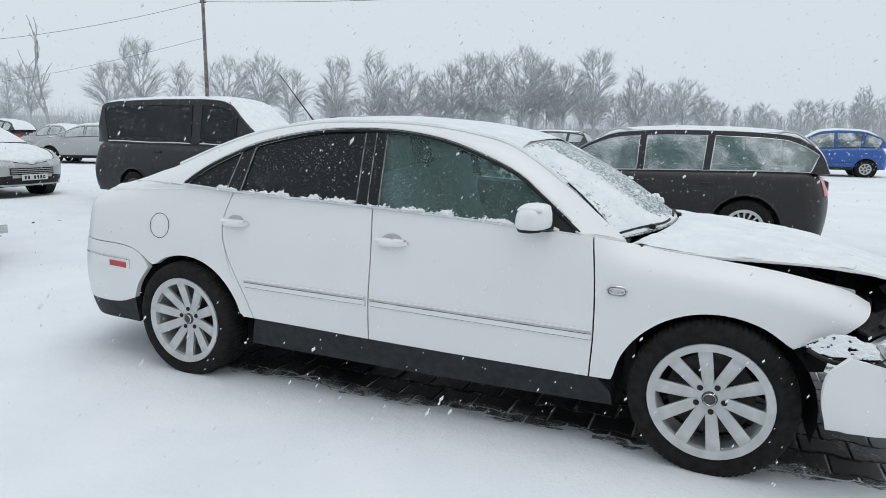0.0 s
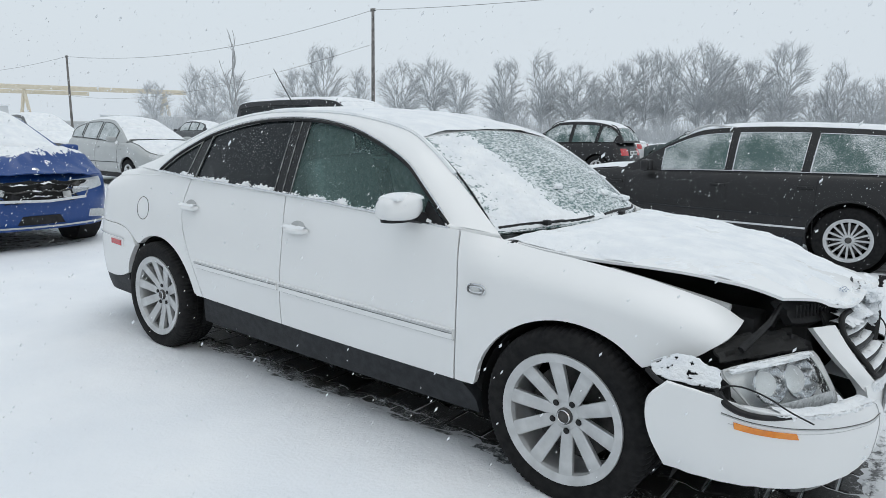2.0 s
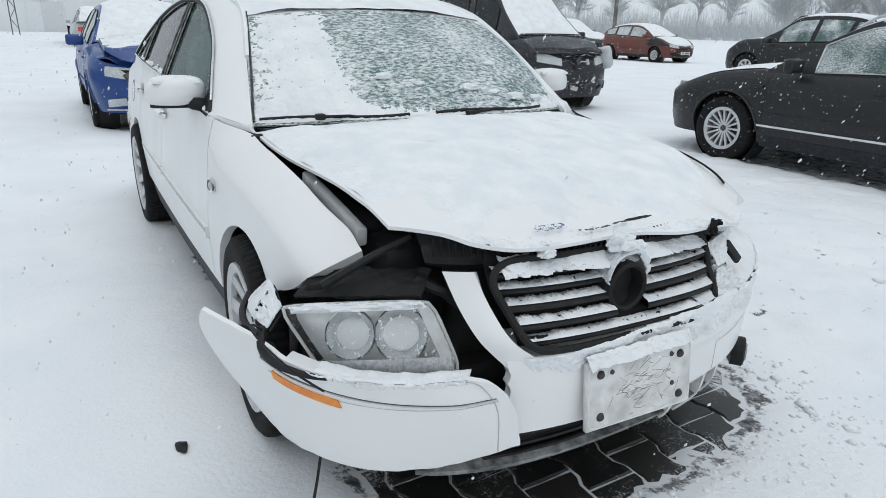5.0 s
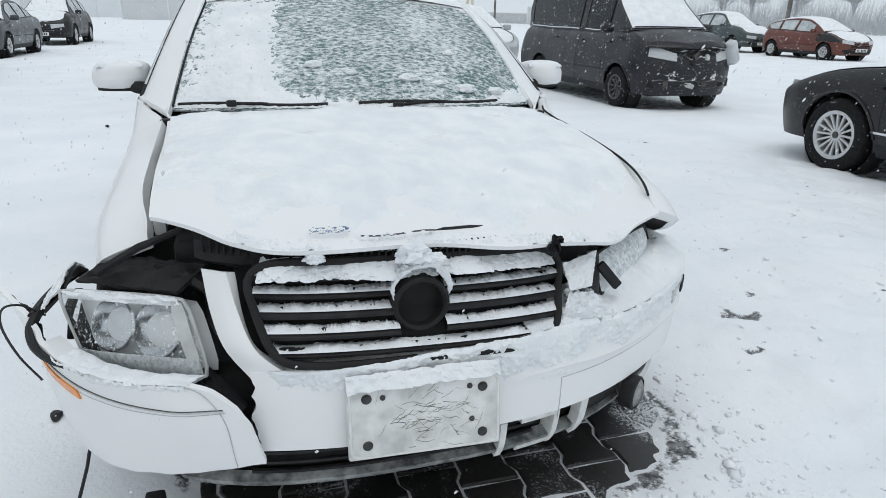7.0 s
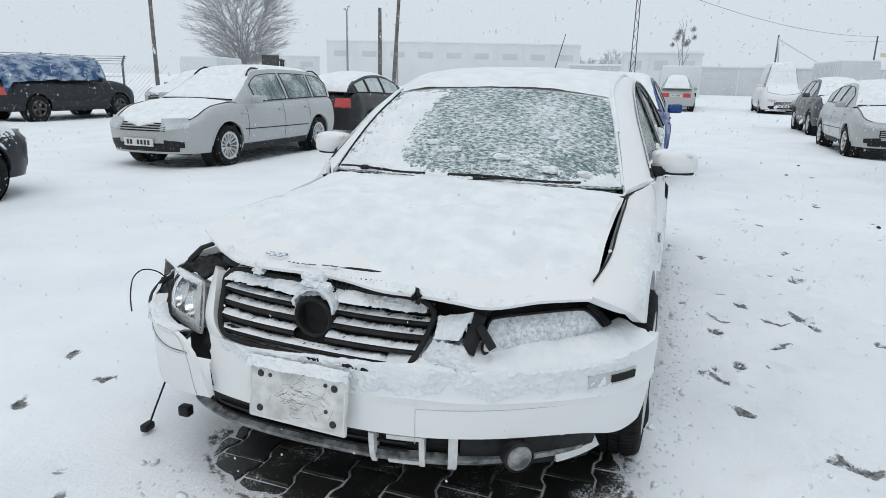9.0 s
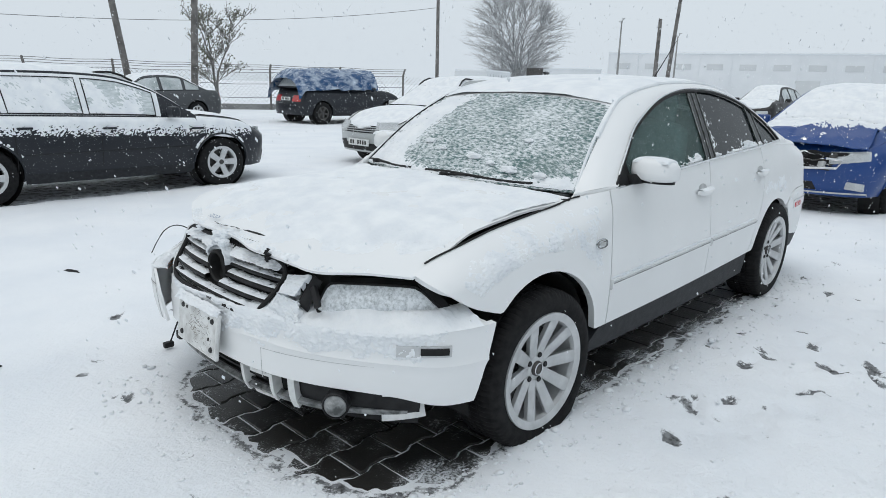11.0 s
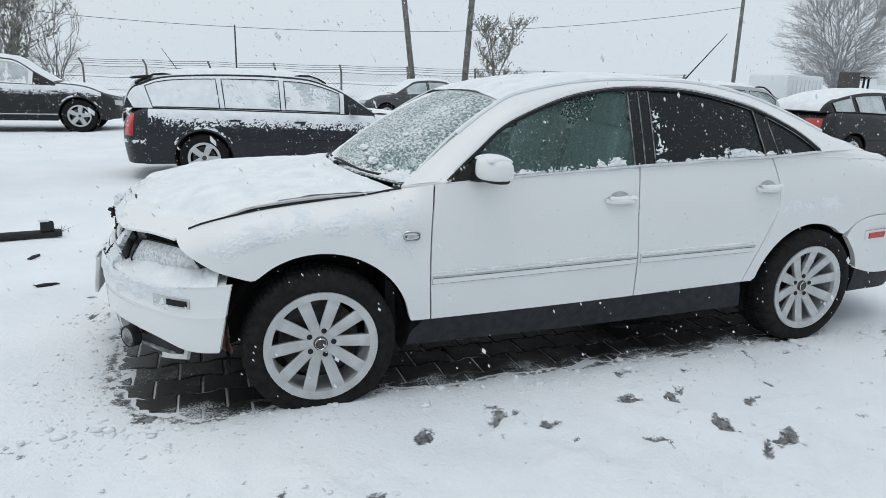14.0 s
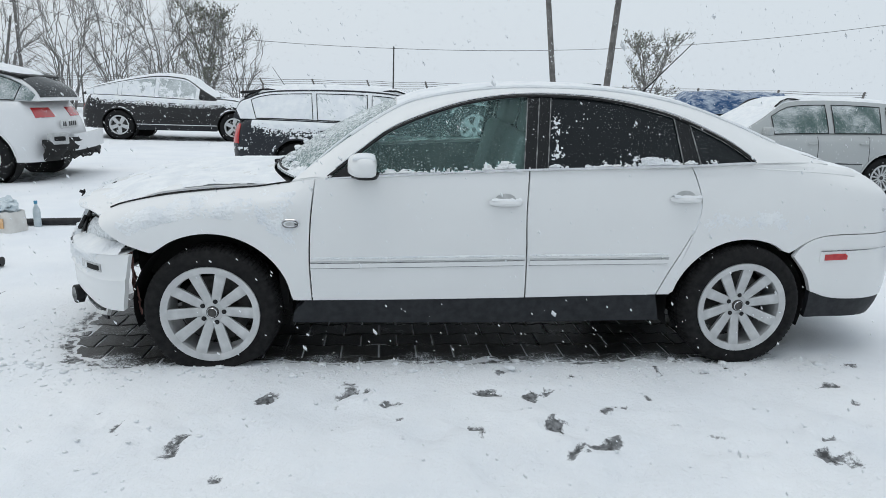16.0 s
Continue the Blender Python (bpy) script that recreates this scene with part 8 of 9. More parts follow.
for k in range(230):
    for d in (-1, 1):
        s = 0.2 * k
        a, b = F0 + FD * s, F0 + FD * (s + d * 1.7)
        w_ = FD * 0.006
        mesh_bits.faces.new([mesh_bits.verts.new(q) for q in (a - w_, a + w_, b + w_ + Vector((0, 0, 1.7)), b - w_ + Vector((0, 0, 1.7)))])
tagged(part("fence_mesh", mesh_bits, M["wire"], fence, "", False), kind="stuff")
tagged(part("kerb_wall", box(46, 0.3, 0.35, 0.04, (0, 0, 0.1)), M["concrete"]), "low concrete kerb under the fence", "kerb", kind="structure").matrix_world = Matrix.Translation(F0 + FD * 22.5 + FN * 0.3) @ Matrix.Rotation(math.atan2(FD.y, FD.x), 4, "Z")

# ---- trees: bare, distant bark paled for haze ----
# bark and far_bark are lightened: distance haze is put into their colour
M["bark"] = stuff_mat("haze_greyed_bark", (0.30, 0.305, 0.31), (0.46, 0.47, 0.48), 2.5, 0.9, 0, 0.4, 0.02, 20)
M["near_bark"] = stuff_mat("dark_bark", (0.13, 0.125, 0.12), (0.26, 0.255, 0.25), 4, 0.9, 0, 0.4, 0.01, 30)
M["far_bark"] = stuff_mat("haze_paled_wood", (0.48, 0.50, 0.515), (0.58, 0.60, 0.62), 0.6, 0.95, 0, 0, 0)
M["leaf"] = stuff_mat("withered_leaves", (0.11, 0.125, 0.085), (0.20, 0.205, 0.16), 3, 0.85, 0, 0, 0)


def grow(seed, h, spread, stems=1, depth=5, twig=0.02, up=0.25, split=3, first=0.28):
    """A bare tree as two meshes: thick limbs, thin branches."""
    rnd = random.Random(seed)
    limbs, fine, ends = [], [], []

    def limb(p, d, length, r, level):
        n = 4 if level < 2 else 3
        pts = [p]
        for k in range(n):
            d = (d + Vector((rnd.uniform(-1, 1), rnd.uniform(-1, 1), rnd.uniform(-0.5, 0.8))) * (0.16 + 0.05 * level) + Vector((0, 0, up * 0.3))).normalized()
            pts.append(pts[-1] + d * length / n)
        seg = 7 if level == 0 else 5 if level == 1 else 3
        (limbs if level < 2 else fine).append((pts, r, max(r * (0.62 if level < depth else 0.4), twig * 0.6), seg))
        if level >= depth:
            ends.append(pts[-1])
            return
        kids = split + (1 if level in (1, 2) else 0) + (rnd.random() < 0.4)
        for c in range(int(kids)):
            t = rnd.uniform(0.35, 1.0) if c else 1.0
            i = min(int(t * n), n - 1)
            q = pts[i].lerp(pts[i + 1], t * n - i) if t < 1 else pts[-1]
            a = rnd.uniform(0, 6.283)
            side = Vector((math.cos(a), math.sin(a), rnd.uniform(-0.1, 0.5)))
            limb(q, (d * (1.0 if c else 1.4) + side * spread * rnd.uniform(0.5, 1.1)).normalized(), length * rnd.uniform(0.58, 0.8), r * rnd.uniform(0.5, 0.66), level + 1)

    for s in range(stems):
        a = 6.283 * s / max(stems, 1) + rnd.uniform(-0.4, 0.4)
        lean = Vector((math.cos(a), math.sin(a), 0)) * (0.0 if stems == 1 else rnd.uniform(0.15, 0.55))
        limb(Vector((0.15 * math.cos(a) * (stems > 1), 0.15 * math.sin(a) * (stems > 1), -0.1)), (Vector((0, 0, 1)) + lean).normalized(), h * first * rnd.uniform(0.9, 1.15), 0.018 * h * (1 if stems == 1 else 0.5), 0)

    def mesh(name, rows):
        verts, faces = [], []
        for pts, r0, r1, seg in rows:
            base = len(verts)
            for i, p in enumerate(pts):
                d = (pts[min(i + 1, len(pts) - 1)] - pts[max(i - 1, 0)]).normalized()
                q = d.to_track_quat("Z", "Y")
                rr = r0 + (r1 - r0) * i / (len(pts) - 1)
                for k in range(seg):
                    verts.append(p + q @ Vector((rr * math.cos(6.283 * k / seg), rr * math.sin(6.283 * k / seg), 0)))
            for i in range(len(pts) - 1):
                for k in range(seg):
                    a, b = base + i * seg + k, base + i * seg + (k + 1) % seg
                    faces.append((a, b, b + seg, a + seg))
        me = bpy.data.meshes.new(name)
        me.from_pydata(verts, [], faces)
        top = max((v[2] for v in verts), default=1)
        return me, top
    (trunk, t0), (crown, t1) = mesh("trunk", limbs), mesh("crown", fine)
    k = h / max(t0, t1)
    for me in (trunk, crown):
        me.transform(Matrix.Diagonal((k, k, k, 1)))
    return trunk, crown, [e * k for e in ends]


def crowned(seed, h, width, leaders=2, lean=0.16, fork=0.25, prim=20, sub=6, twigs=5, bare=0.22, r0=0.15, thin=0.020, steep=0.75):
    """A bare broad-leaved tree: leaders with rising branches that split into fine twigs; fork 0 starts at the ground."""
    rn = random.Random(seed)
    limbs, fine, ends = [], [], []
    wob = lambda k: Vector((rn.uniform(-k, k), rn.uniform(-k, k), 0))
    base = Vector((0, 0, fork * h))
    if fork:
        limbs.append(([Vector((0, 0, -0.1)), Vector((0.05, 0.03, fork * h * 0.5)), base], r0, r0 * 0.75, 7))

    def along(pts, t):
        n = len(pts) - 1
        i = min(int(t * n), n - 1)
        return pts[i].lerp(pts[i + 1], t * n - i), (pts[i + 1] - pts[i]).normalized()

    def shoot(p, d, length, r, up, n=3):
        pts = [p]
        for k in range(n):
            d = (d + wob(0.30) + Vector((0, 0, up + rn.uniform(-0.15, 0.15)))).normalized()
            pts.append(pts[-1] + d * length / n)
        return pts

    for q in range(leaders):
        a = 6.283 * q / leaders + rn.uniform(-0.5, 0.5)
        ln = 0 if leaders == 1 else lean * rn.uniform(0.5, 1.3)
        tall = h * (1 - fork) * rn.uniform(0.78, 1.0)
        start = base + Vector((math.cos(a), math.sin(a), 0)) * (0.0 if fork else 0.25 * rn.random())
        lead = shoot(start, Vector((ln * math.cos(a), ln * math.sin(a), 1)).normalized(), tall, r0, 0.03 if fork else 0.0, 7)
        rl = r0 * (0.65 if leaders > 1 else 0.75) if fork else r0
        limbs.append((lead, rl, thin, 5))
        for k in range(prim):
            t = bare + (0.97 - bare) * (k + rn.random()) / prim
            p, dv = along(lead, t)
            az = 2.4 * k + rn.uniform(-0.4, 0.4)
            prof = math.sin(math.pi * min(1.0, 0.22 + 0.78 * (t - bare) / (1 - bare))) ** 0.7
            length = width * (0.25 + 0.75 * prof) * rn.uniform(0.65, 1.1)
            d = (Vector((math.cos(az), math.sin(az), 0)) * (1.15 - 0.45 * t) + Vector((0, 0, steep * rn.uniform(0.6, 1.4)))).normalized()
            br = shoot(p, d, length, 0, 0.07, 5)
            fine.append((br, max(rl * 0.30 * (1.1 - t), thin * 1.3), thin, 3))
            for j in range(sub):
                p2, d2 = along(br, rn.uniform(0.25, 1.0))
                side = Vector((rn.uniform(-1, 1), rn.uniform(-1, 1), rn.uniform(-0.2, 0.8)))
                tw = shoot(p2, (d2 + side * 0.75).normalized(), length * rn.uniform(0.25, 0.5), 0, 0.1)
                fine.append((tw, thin, thin * 0.6, 3))
                ends.append(tw[-1])
                for m in range(twigs):
                    p3, d3 = along(tw, rn.uniform(0.3, 1.0))
                    side = Vector((rn.uniform(-1, 1), rn.uniform(-1, 1), rn.uniform(-0.2, 0.8)))
                    fine.append((shoot(p3, (d3 + side * 0.8).normalized(), length * rn.uniform(0.1, 0.24), 0, 0.1, 2), thin * 0.7, thin * 0.35, 3))
    return mesh_of("trunk", limbs), mesh_of("crown", fine), ends


def mesh_of(name, rows):
    verts, faces = [], []
    for pts, ra, rb, seg in rows:
        b0 = len(verts)
        for i, p in enumerate(pts):
            d = (pts[min(i + 1, len(pts) - 1)] - pts[max(i - 1, 0)]).normalized()
            q = d.to_track_quat("Z", "Y")
            rr = ra + (rb - ra) * i / (len(pts) - 1)
            for k in range(seg):
                verts.append(p + q @ Vector((rr * math.cos(6.283 * k / seg), rr * math.sin(6.283 * k / seg), 0)))
        for i in range(len(pts) - 1):
            for k in range(seg):
                a, b = b0 + i * seg + k, b0 + i * seg + (k + 1) % seg
                faces.append((a, b, b + seg, a + seg))
    me = bpy.data.meshes.new(name)
    me.from_pydata(verts, [], faces)
    return me


def tree(name, label, kind, at, mat, scale=1.0, group="", category="tree", turn=0.0, extra=None):
    t = thing(name, label, category, Matrix.Translation(at) @ Matrix.Rotation(turn, 4, "Z") @ Matrix.Scale(scale, 4), group)
    for nm, me in (("trunk", kind[0]), ("crown", kind[1])):
        if not me.materials:
            me.materials.append(M[mat])
        o = new(nm, me)
        o.parent = t
    if extra:
        o = new("leaves", extra)
        o.parent = t
    return t


def domed(seed, h, w, base=0.2, limbs=6, branches=110, twigs=9, r0=0.2, thin=0.03, low=0.0, egg=0.55):
    """A bare tree whose limbs, branches and twigs fill a rounded, uneven crown; low 1 lets the branches start near the ground."""
    rn = random.Random(seed)
    thick, fine, ends = [], [], []
    cz, rz = h * (base + 1) / 2, h * (1 - base) / 2

    def on_crown(k):
        """A place on the crown's uneven skin, or a little inside it."""
        a, c = rn.uniform(0, 6.283), rn.uniform(-0.75, 1.0)
        q = math.sqrt(max(0.0, 1 - c * c))
        g = k * (1 + 0.22 * n3(2.2 * q * math.cos(a) + seed, 2.2 * q * math.sin(a), 2.2 * c))
        wide = w * (1 - 0.28 * (c - egg + 0.5) ** 2)
        return Vector((wide * g * q * math.cos(a), wide * g * q * math.sin(a), cz + rz * g * c))

    def bow(a, b, rise, n):
        """A way from a to b that starts steeply and leans out."""
        mid = a.lerp(b, 0.5) + Vector((-(b.x - a.x) * 0.12, -(b.y - a.y) * 0.12, rise * (b - a).length))
        j = (b - a).length * 0.035
        return [((1 - t) ** 2) * a + 2 * t * (1 - t) * mid + t * t * b + Vector((rn.gauss(0, j), rn.gauss(0, j), rn.gauss(0, j))) * math.sin(math.pi * t) for t in [i / n for i in range(n + 1)]]

    fork = Vector((0, 0, max(0.02, base * 0.8 * (1 - low)) * h))
    if low < 0.5:
        thick.append(([Vector((0, 0, -0.1)), Vector((0.04, 0.02, fork.z * 0.5)), fork, Vector((rn.gauss(0, 0.2), rn.gauss(0, 0.2), h * 0.8))], r0, thin, 7))
    mains = []
    for k in range(limbs):
        a = 6.283 * (k + rn.uniform(-0.3, 0.3)) / limbs
        reach, top = rn.uniform(0.35, 0.75) * w, rn.uniform(0.62, 0.93) * h
        start = fork * rn.uniform(0.8, 1.2) if low < 0.5 else Vector((0.25 * math.cos(a), 0.25 * math.sin(a), -0.05))
        way = bow(start, Vector((reach * math.cos(a), reach * math.sin(a), top)), 0.10, 7)
        mains.append(way)
        thick.append((way, r0 * 0.5, thin, 5))
    for k in range(branches):
        tip = on_crown(rn.choice((0.75, 0.9, 0.95, 1.0, 1.0)))
        best = min((p for way in mains for p in way[1:] if p.z < tip.z - 0.13 * h or p is way[1]), key=lambda p: (p - tip).length + rn.uniform(0, 0.1) * h)
        br = bow(best, tip, 0.12, 4)
        fine.append((br, thin * 1.7, thin * 0.7, 3))
        ends.append(tip)
        span = (tip - best).length
        for j in range(twigs):
            t = rn.uniform(0.35, 1.0)
            i = min(int(t * 4), 3)
            p = br[i].lerp(br[i + 1], t * 4 - i)
            d = (br[i + 1] - br[i]).normalized() + Vector((rn.uniform(-1, 1), rn.uniform(-1, 1), rn.uniform(-0.5, 0.9))) * 0.8
            end = p + d.normalized() * min(span, 0.16 * h) * rn.uniform(0.25, 0.7)
            fine.append(([p, end], thin * 0.62, thin * 0.3, 3))
    return mesh_of("trunk", thick), mesh_of("crown", fine), ends


FAR = [domed(s, 12.6, w * 1.08, b, lm, br, 18, 0.20, 0.027, 0, eg) for s, w, b, lm, br, eg in ((1, 3.6, 0.22, 6, 120, 0.55), (2, 3.0, 0.16, 5, 110, 0.6), (3, 2.2, 0.12, 4, 90, 0.45), (4, 4.2, 0.25, 7, 140, 0.6), (7, 3.3, 0.30, 6, 110, 0.65))]
rnd = random.Random(8)
ROW = [(-87, 70, 11.5), (-82, 76, 13), (-79, 79, 11), (-74, 83, 12.5), (-68, 88, 12.7), (-64, 90, 11), (-59, 94, 12.8), (-54, 97, 14), (-50, 100, 12), (-46, 101, 10.3), (-42.5, 103, 12), (-39, 104, 14.6), (-35, 106, 13.5), (-31, 107, 14.8), (-28, 107.5, 14), (-24, 109, 13), (-17.7, 110, 14.5), (-12, 111, 11), (-6.8, 111, 8.5), (-0.8, 111.5, 7.5), (6, 111, 6.5), (13, 111, 6.5), (20, 110, 8.5), (27, 108, 8), (-93, 62, 9), (-98, 55, 8), (35, 105, 9), (44, 101, 8)]
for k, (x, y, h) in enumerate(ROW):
    tree("bare_tree", "tall bare tree paled for haze", FAR[k % 5], (x + rnd.uniform(-1, 1), y + rnd.uniform(-3, 3), 0), "far_bark", h / 13 * rnd.uniform(1.05, 1.2), "far tree line", "tree", rnd.uniform(0, 6))
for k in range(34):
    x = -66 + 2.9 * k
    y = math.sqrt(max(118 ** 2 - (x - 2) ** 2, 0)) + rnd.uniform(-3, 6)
    tree("bare_tree", "bare tree paled for haze", FAR[(k * 3) % 5], (x, y, 0), "far_bark", rnd.uniform(0.55, 0.95) if x < -5 else rnd.uniform(0.4, 0.6), "far tree line", "tree", rnd.uniform(0, 6))
# thicket at the foot of the tree line
bush = bmesh.new()
for k in range(9000):
    a = radians(rnd.uniform(58, 152))
    d = rnd.uniform(100, 122)
    x, y = 2 + d * math.cos(a), -3 + d * math.sin(a)
    h = rnd.uniform(1.8, 5.6)
    lx, ly, w = rnd.uniform(-1.6, 1.6), rnd.uniform(-1.2, 1.2), rnd.uniform(0.02, 0.05)
    bush.faces.new([bush.verts.new(q) for q in ((x - w, y, 0), (x + w, y, 0), (x + lx, y + ly, h))])
    bush.faces.new([bush.verts.new(q) for q in ((x, y - w, h * 0.3), (x, y + w, h * 0.3), (x - lx * 1.5, y - ly, h * rnd.uniform(0.7, 1.0)))])
tagged(part("thicket", bush, M["far_bark"], None, "", False), "scrub at the foot of the tree line, paled for haze", "scrub", kind="stuff")
tagged(part("far_bank", box(200, 3, 2.6, 0.8, (0, 0, 1.0)), M["far_bark"]), "scrubby bank behind the yard, paled for haze", "bank", kind="structure").matrix_world = Matrix.Translation((-22, 122, 0))
tagged(part("far_bank", box(120, 3, 2.4, 0.8, (0, 0, 1.0)), M["far_bark"]), "scrubby bank behind the yard, paled for haze", "bank", kind="structure").matrix_world = Matrix.Translation((-118, 84, 0)) @ Matrix.Rotation(radians(55), 4, "Z")

POLLARD = grow(31, 9.6, 0.42, 1, 3, 0.05, 0.5, 2, 0.42)
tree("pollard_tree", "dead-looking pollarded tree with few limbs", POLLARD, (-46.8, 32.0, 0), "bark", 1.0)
tree("bare_tree", "slim bare birch paled for haze", FAR[2], (-74.2, 44.6, 0), "far_bark", 0.72)
tree("bare_tree", "slim bare birch paled for haze", FAR[2], (-71.5, 45.4, 0), "far_bark", 0.68, turn=2)
MISTLETOE = (-66.2, 1.0, 0)
CLUMP = mesh_of("mistletoe", [([Vector((0, 0, 0)), d.normalized() * rnd.uniform(0.3, 0.5)], 0.014, 0.008, 3) for d in [Vector((rnd.gauss(0, 1), rnd.gauss(0, 1), rnd.gauss(0, 1))) for k in range(110)]])
CLUMP.materials.append(M["bark"])
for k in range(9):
    tree("bare_tree", "bare tree paled for haze", FAR[k % 5], (-128 + rnd.uniform(-4, 4), -27 + 1.9 * k, 0), "far_bark", rnd.uniform(0.45, 0.6), "far tree line", "tree", rnd.uniform(0, 6))
ROUND = domed(44, 8.6, 3.5, 0.14, 11, 420, 20, 0.16, 0.0105, 0, 0.55)
mist = tree("mistletoe_tree", "tall thin tree with mistletoe clumps", POLLARD, MISTLETOE, "bark", 0.78)
for x, y, z, k in ((0.3, 0.2, 6.6, 1.3), (-0.5, 0.4, 6.9, 1.1), (0.9, -0.9, 7.3, 1.4), (-0.2, -0.7, 8.0, 1.3), (0.4, 0.9, 8.3, 1.1), (-0.3, 1.1, 7.4, 1.0), (0.2, -1.4, 6.5, 0.9)):
    o = new("mistletoe_clump", CLUMP)
    o.parent = mist
    o.matrix_local = Matrix.Translation((x, y, z)) @ Matrix.Scale(k, 4)
tree("round_willow", "round bare willow with a dense twig crown", ROUND, (-36.4, -28.3, 0), "bark", 1.0)
SHRUB = [domed(s, 7.2, 2.5, 0.10, ld, 90, 9, 0.08, 0.010, 1, 0.75) for s, ld in ((51, 16), (52, 14), (53, 12))]
for k, (x, y, sc, tn) in enumerate(((17.0, -33.0, 0.95, 0), (14.8, -33.6, 1.0, 1), (12.4, -34.0, 1.05, 2.2), (10.6, -34.8, 0.9, 3.0), (8.6, -35.4, 0.72, 4.2), (19.5, -32.0, 0.9, 5.0), (22.5, -31.0, 0.8, 0.6))):
    tree("bare_shrub", "tall many-stemmed bare shrub", SHRUB[k % 3], (x, y, 0), "near_bark", sc, "shrubs by the fence", "shrub", tn)
SMALL = crowned(61, 4.9, 1.5, 3, 0.22, 0.12, 13, 6, 5, 0.08, 0.09, 0.012, 0.9)
lv = bmesh.new()
for e in SMALL[2]:
    for k in range(6):
        c = e + Vector((rnd.uniform(-0.2, 0.2), rnd.uniform(-0.2, 0.2), rnd.uniform(-0.2, 0.15)))
        a, b = Vector((rnd.uniform(-1, 1), rnd.uniform(-1, 1), rnd.uniform(-1, 1))).normalized() * 0.06, Vector((rnd.uniform(-1, 1), rnd.uniform(-1, 1), rnd.uniform(-1, 1))).normalized() * 0.035
        lv.faces.new([lv.verts.new(q) for q in (c - a, c + b, c + a, c - b)])
leaf_me = bpy.data.meshes.new("leaves")
lv.to_mesh(leaf_me)
lv.free()
leaf_me.materials.append(M["leaf"])
tree("leafy_shrub", "small tree still holding withered green leaves", SMALL, (-12.4, -27.6, 0), "near_bark", 1.0, "", "tree", 0, leaf_me)
tree("leafy_shrub", "small tree still holding withered green leaves", SMALL, (9.8, -33.4, 0), "near_bark", 1.25, "", "tree", 2, leaf_me)

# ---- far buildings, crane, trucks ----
# wall and crane colours are lightened, so the haze is painted in
M["wall"] = stuff_mat("haze_paled_sheet_wall", (0.71, 0.735, 0.755), (0.76, 0.78, 0.80), 0.3, 0.7, 0, 0.2, 0.02, 6)
M["wall2"] = stuff_mat("haze_paled_grey_wall", (0.58, 0.60, 0.615), (0.64, 0.66, 0.67), 0.3, 0.7)
M["ochre"] = stuff_mat("haze_paled_yellow_steel", (0.62, 0.56, 0.44), (0.70, 0.64, 0.52), 1.5, 0.7)


def building(label, x, y, deg, w, d, h, mat, bays, band=True):
    b = thing("warehouse", label, "warehouse", pose(x, y, 0, 0, 0, deg))
    wall = part("wall", box(w, d, h, 0.05, (0, 0, h / 2)), M[mat], b)
    part("roof", box(w + 0.3, d + 0.3, 0.25, 0.05, (0, 0, h + 0.1)), M["crust"], b, "snow-covered flat roof")
    for k in range(bays):
        x0 = -w / 2 + w * (k + 0.5) / bays
        part("wall_rib", box(0.15, 0.1, h - 0.4, 0.02, (x0 - w / bays / 2, -d / 2 - 0.04, h / 2)), M["wall"], b)
        part("window", box(w / bays * 0.5, 0.08, 0.9, 0.02, (x0, -d / 2 - 0.03, h * 0.72)), M["wall2"], b)
    part("door", box(3.2, 0.1, min(3.4, h * 0.6), 0.03, (w * 0.2, -d / 2 - 0.05, min(3.4, h * 0.6) / 2)), M["wall2"], b)


building("long industrial hall paled for haze", -112, -38, 109, 43, 14, 7.3, "wall", 9)
building("lower hall paled for haze", -112, -74, 120, 15, 10, 5.0, "wall", 3)
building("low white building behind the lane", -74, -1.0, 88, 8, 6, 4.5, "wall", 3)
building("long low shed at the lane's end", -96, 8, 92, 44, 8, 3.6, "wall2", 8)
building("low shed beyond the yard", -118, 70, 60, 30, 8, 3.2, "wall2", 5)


def truck_box(x, y, deg, l, w, h, mat, label):
    t = thing("container", label, "container", pose(x, y, 0, 0, 0, deg))
    part("container_body", box(l, w, h, 0.04, (0, 0, 0.9 + h / 2)), M[mat], t)
    for k in range(int(l / 0.5)):
        for s in (-1, 1):
            part("container_rib", box(0.2, 0.05, h - 0.3, 0.01, (-l / 2 + 0.3 + 0.5 * k, s * (w / 2 + 0.015), 0.9 + h / 2)), M[mat], t)
    part("frame", box(l, w * 0.5, 0.3, 0.03, (0, 0, 0.7)), M["hollow"], t)
    for cx in (-l * 0.3, l * 0.3):
        for s in (-1, 1):
            part("tyre", moved(lathe([(0.2, -0.12), (0.45, -0.12), (0.45, 0.12), (0.2, 0.12)], 20), Matrix.Translation((cx, s * (w / 2 - 0.15), 0.45))), M["rubber"], t)
    part("roof_snow", box(l - 0.05, w - 0.05, 0.1, 0.04, (0, 0, 0.9 + h + 0.04)), M["crust"], t, "lying snow")


truck_box(-54.5, 12.6, 5, 7.0, 2.5, 2.3, "wall2", "grey box body standing on its frame")
truck_box(-39.0, 0.9, 0, 4.6, 2.0, 1.4, "wall", "white box van body")
truck_box(-28.0, -24.2, 20, 4.5, 2.0, 1.3, "wall", "white flatbed truck body behind the fence")

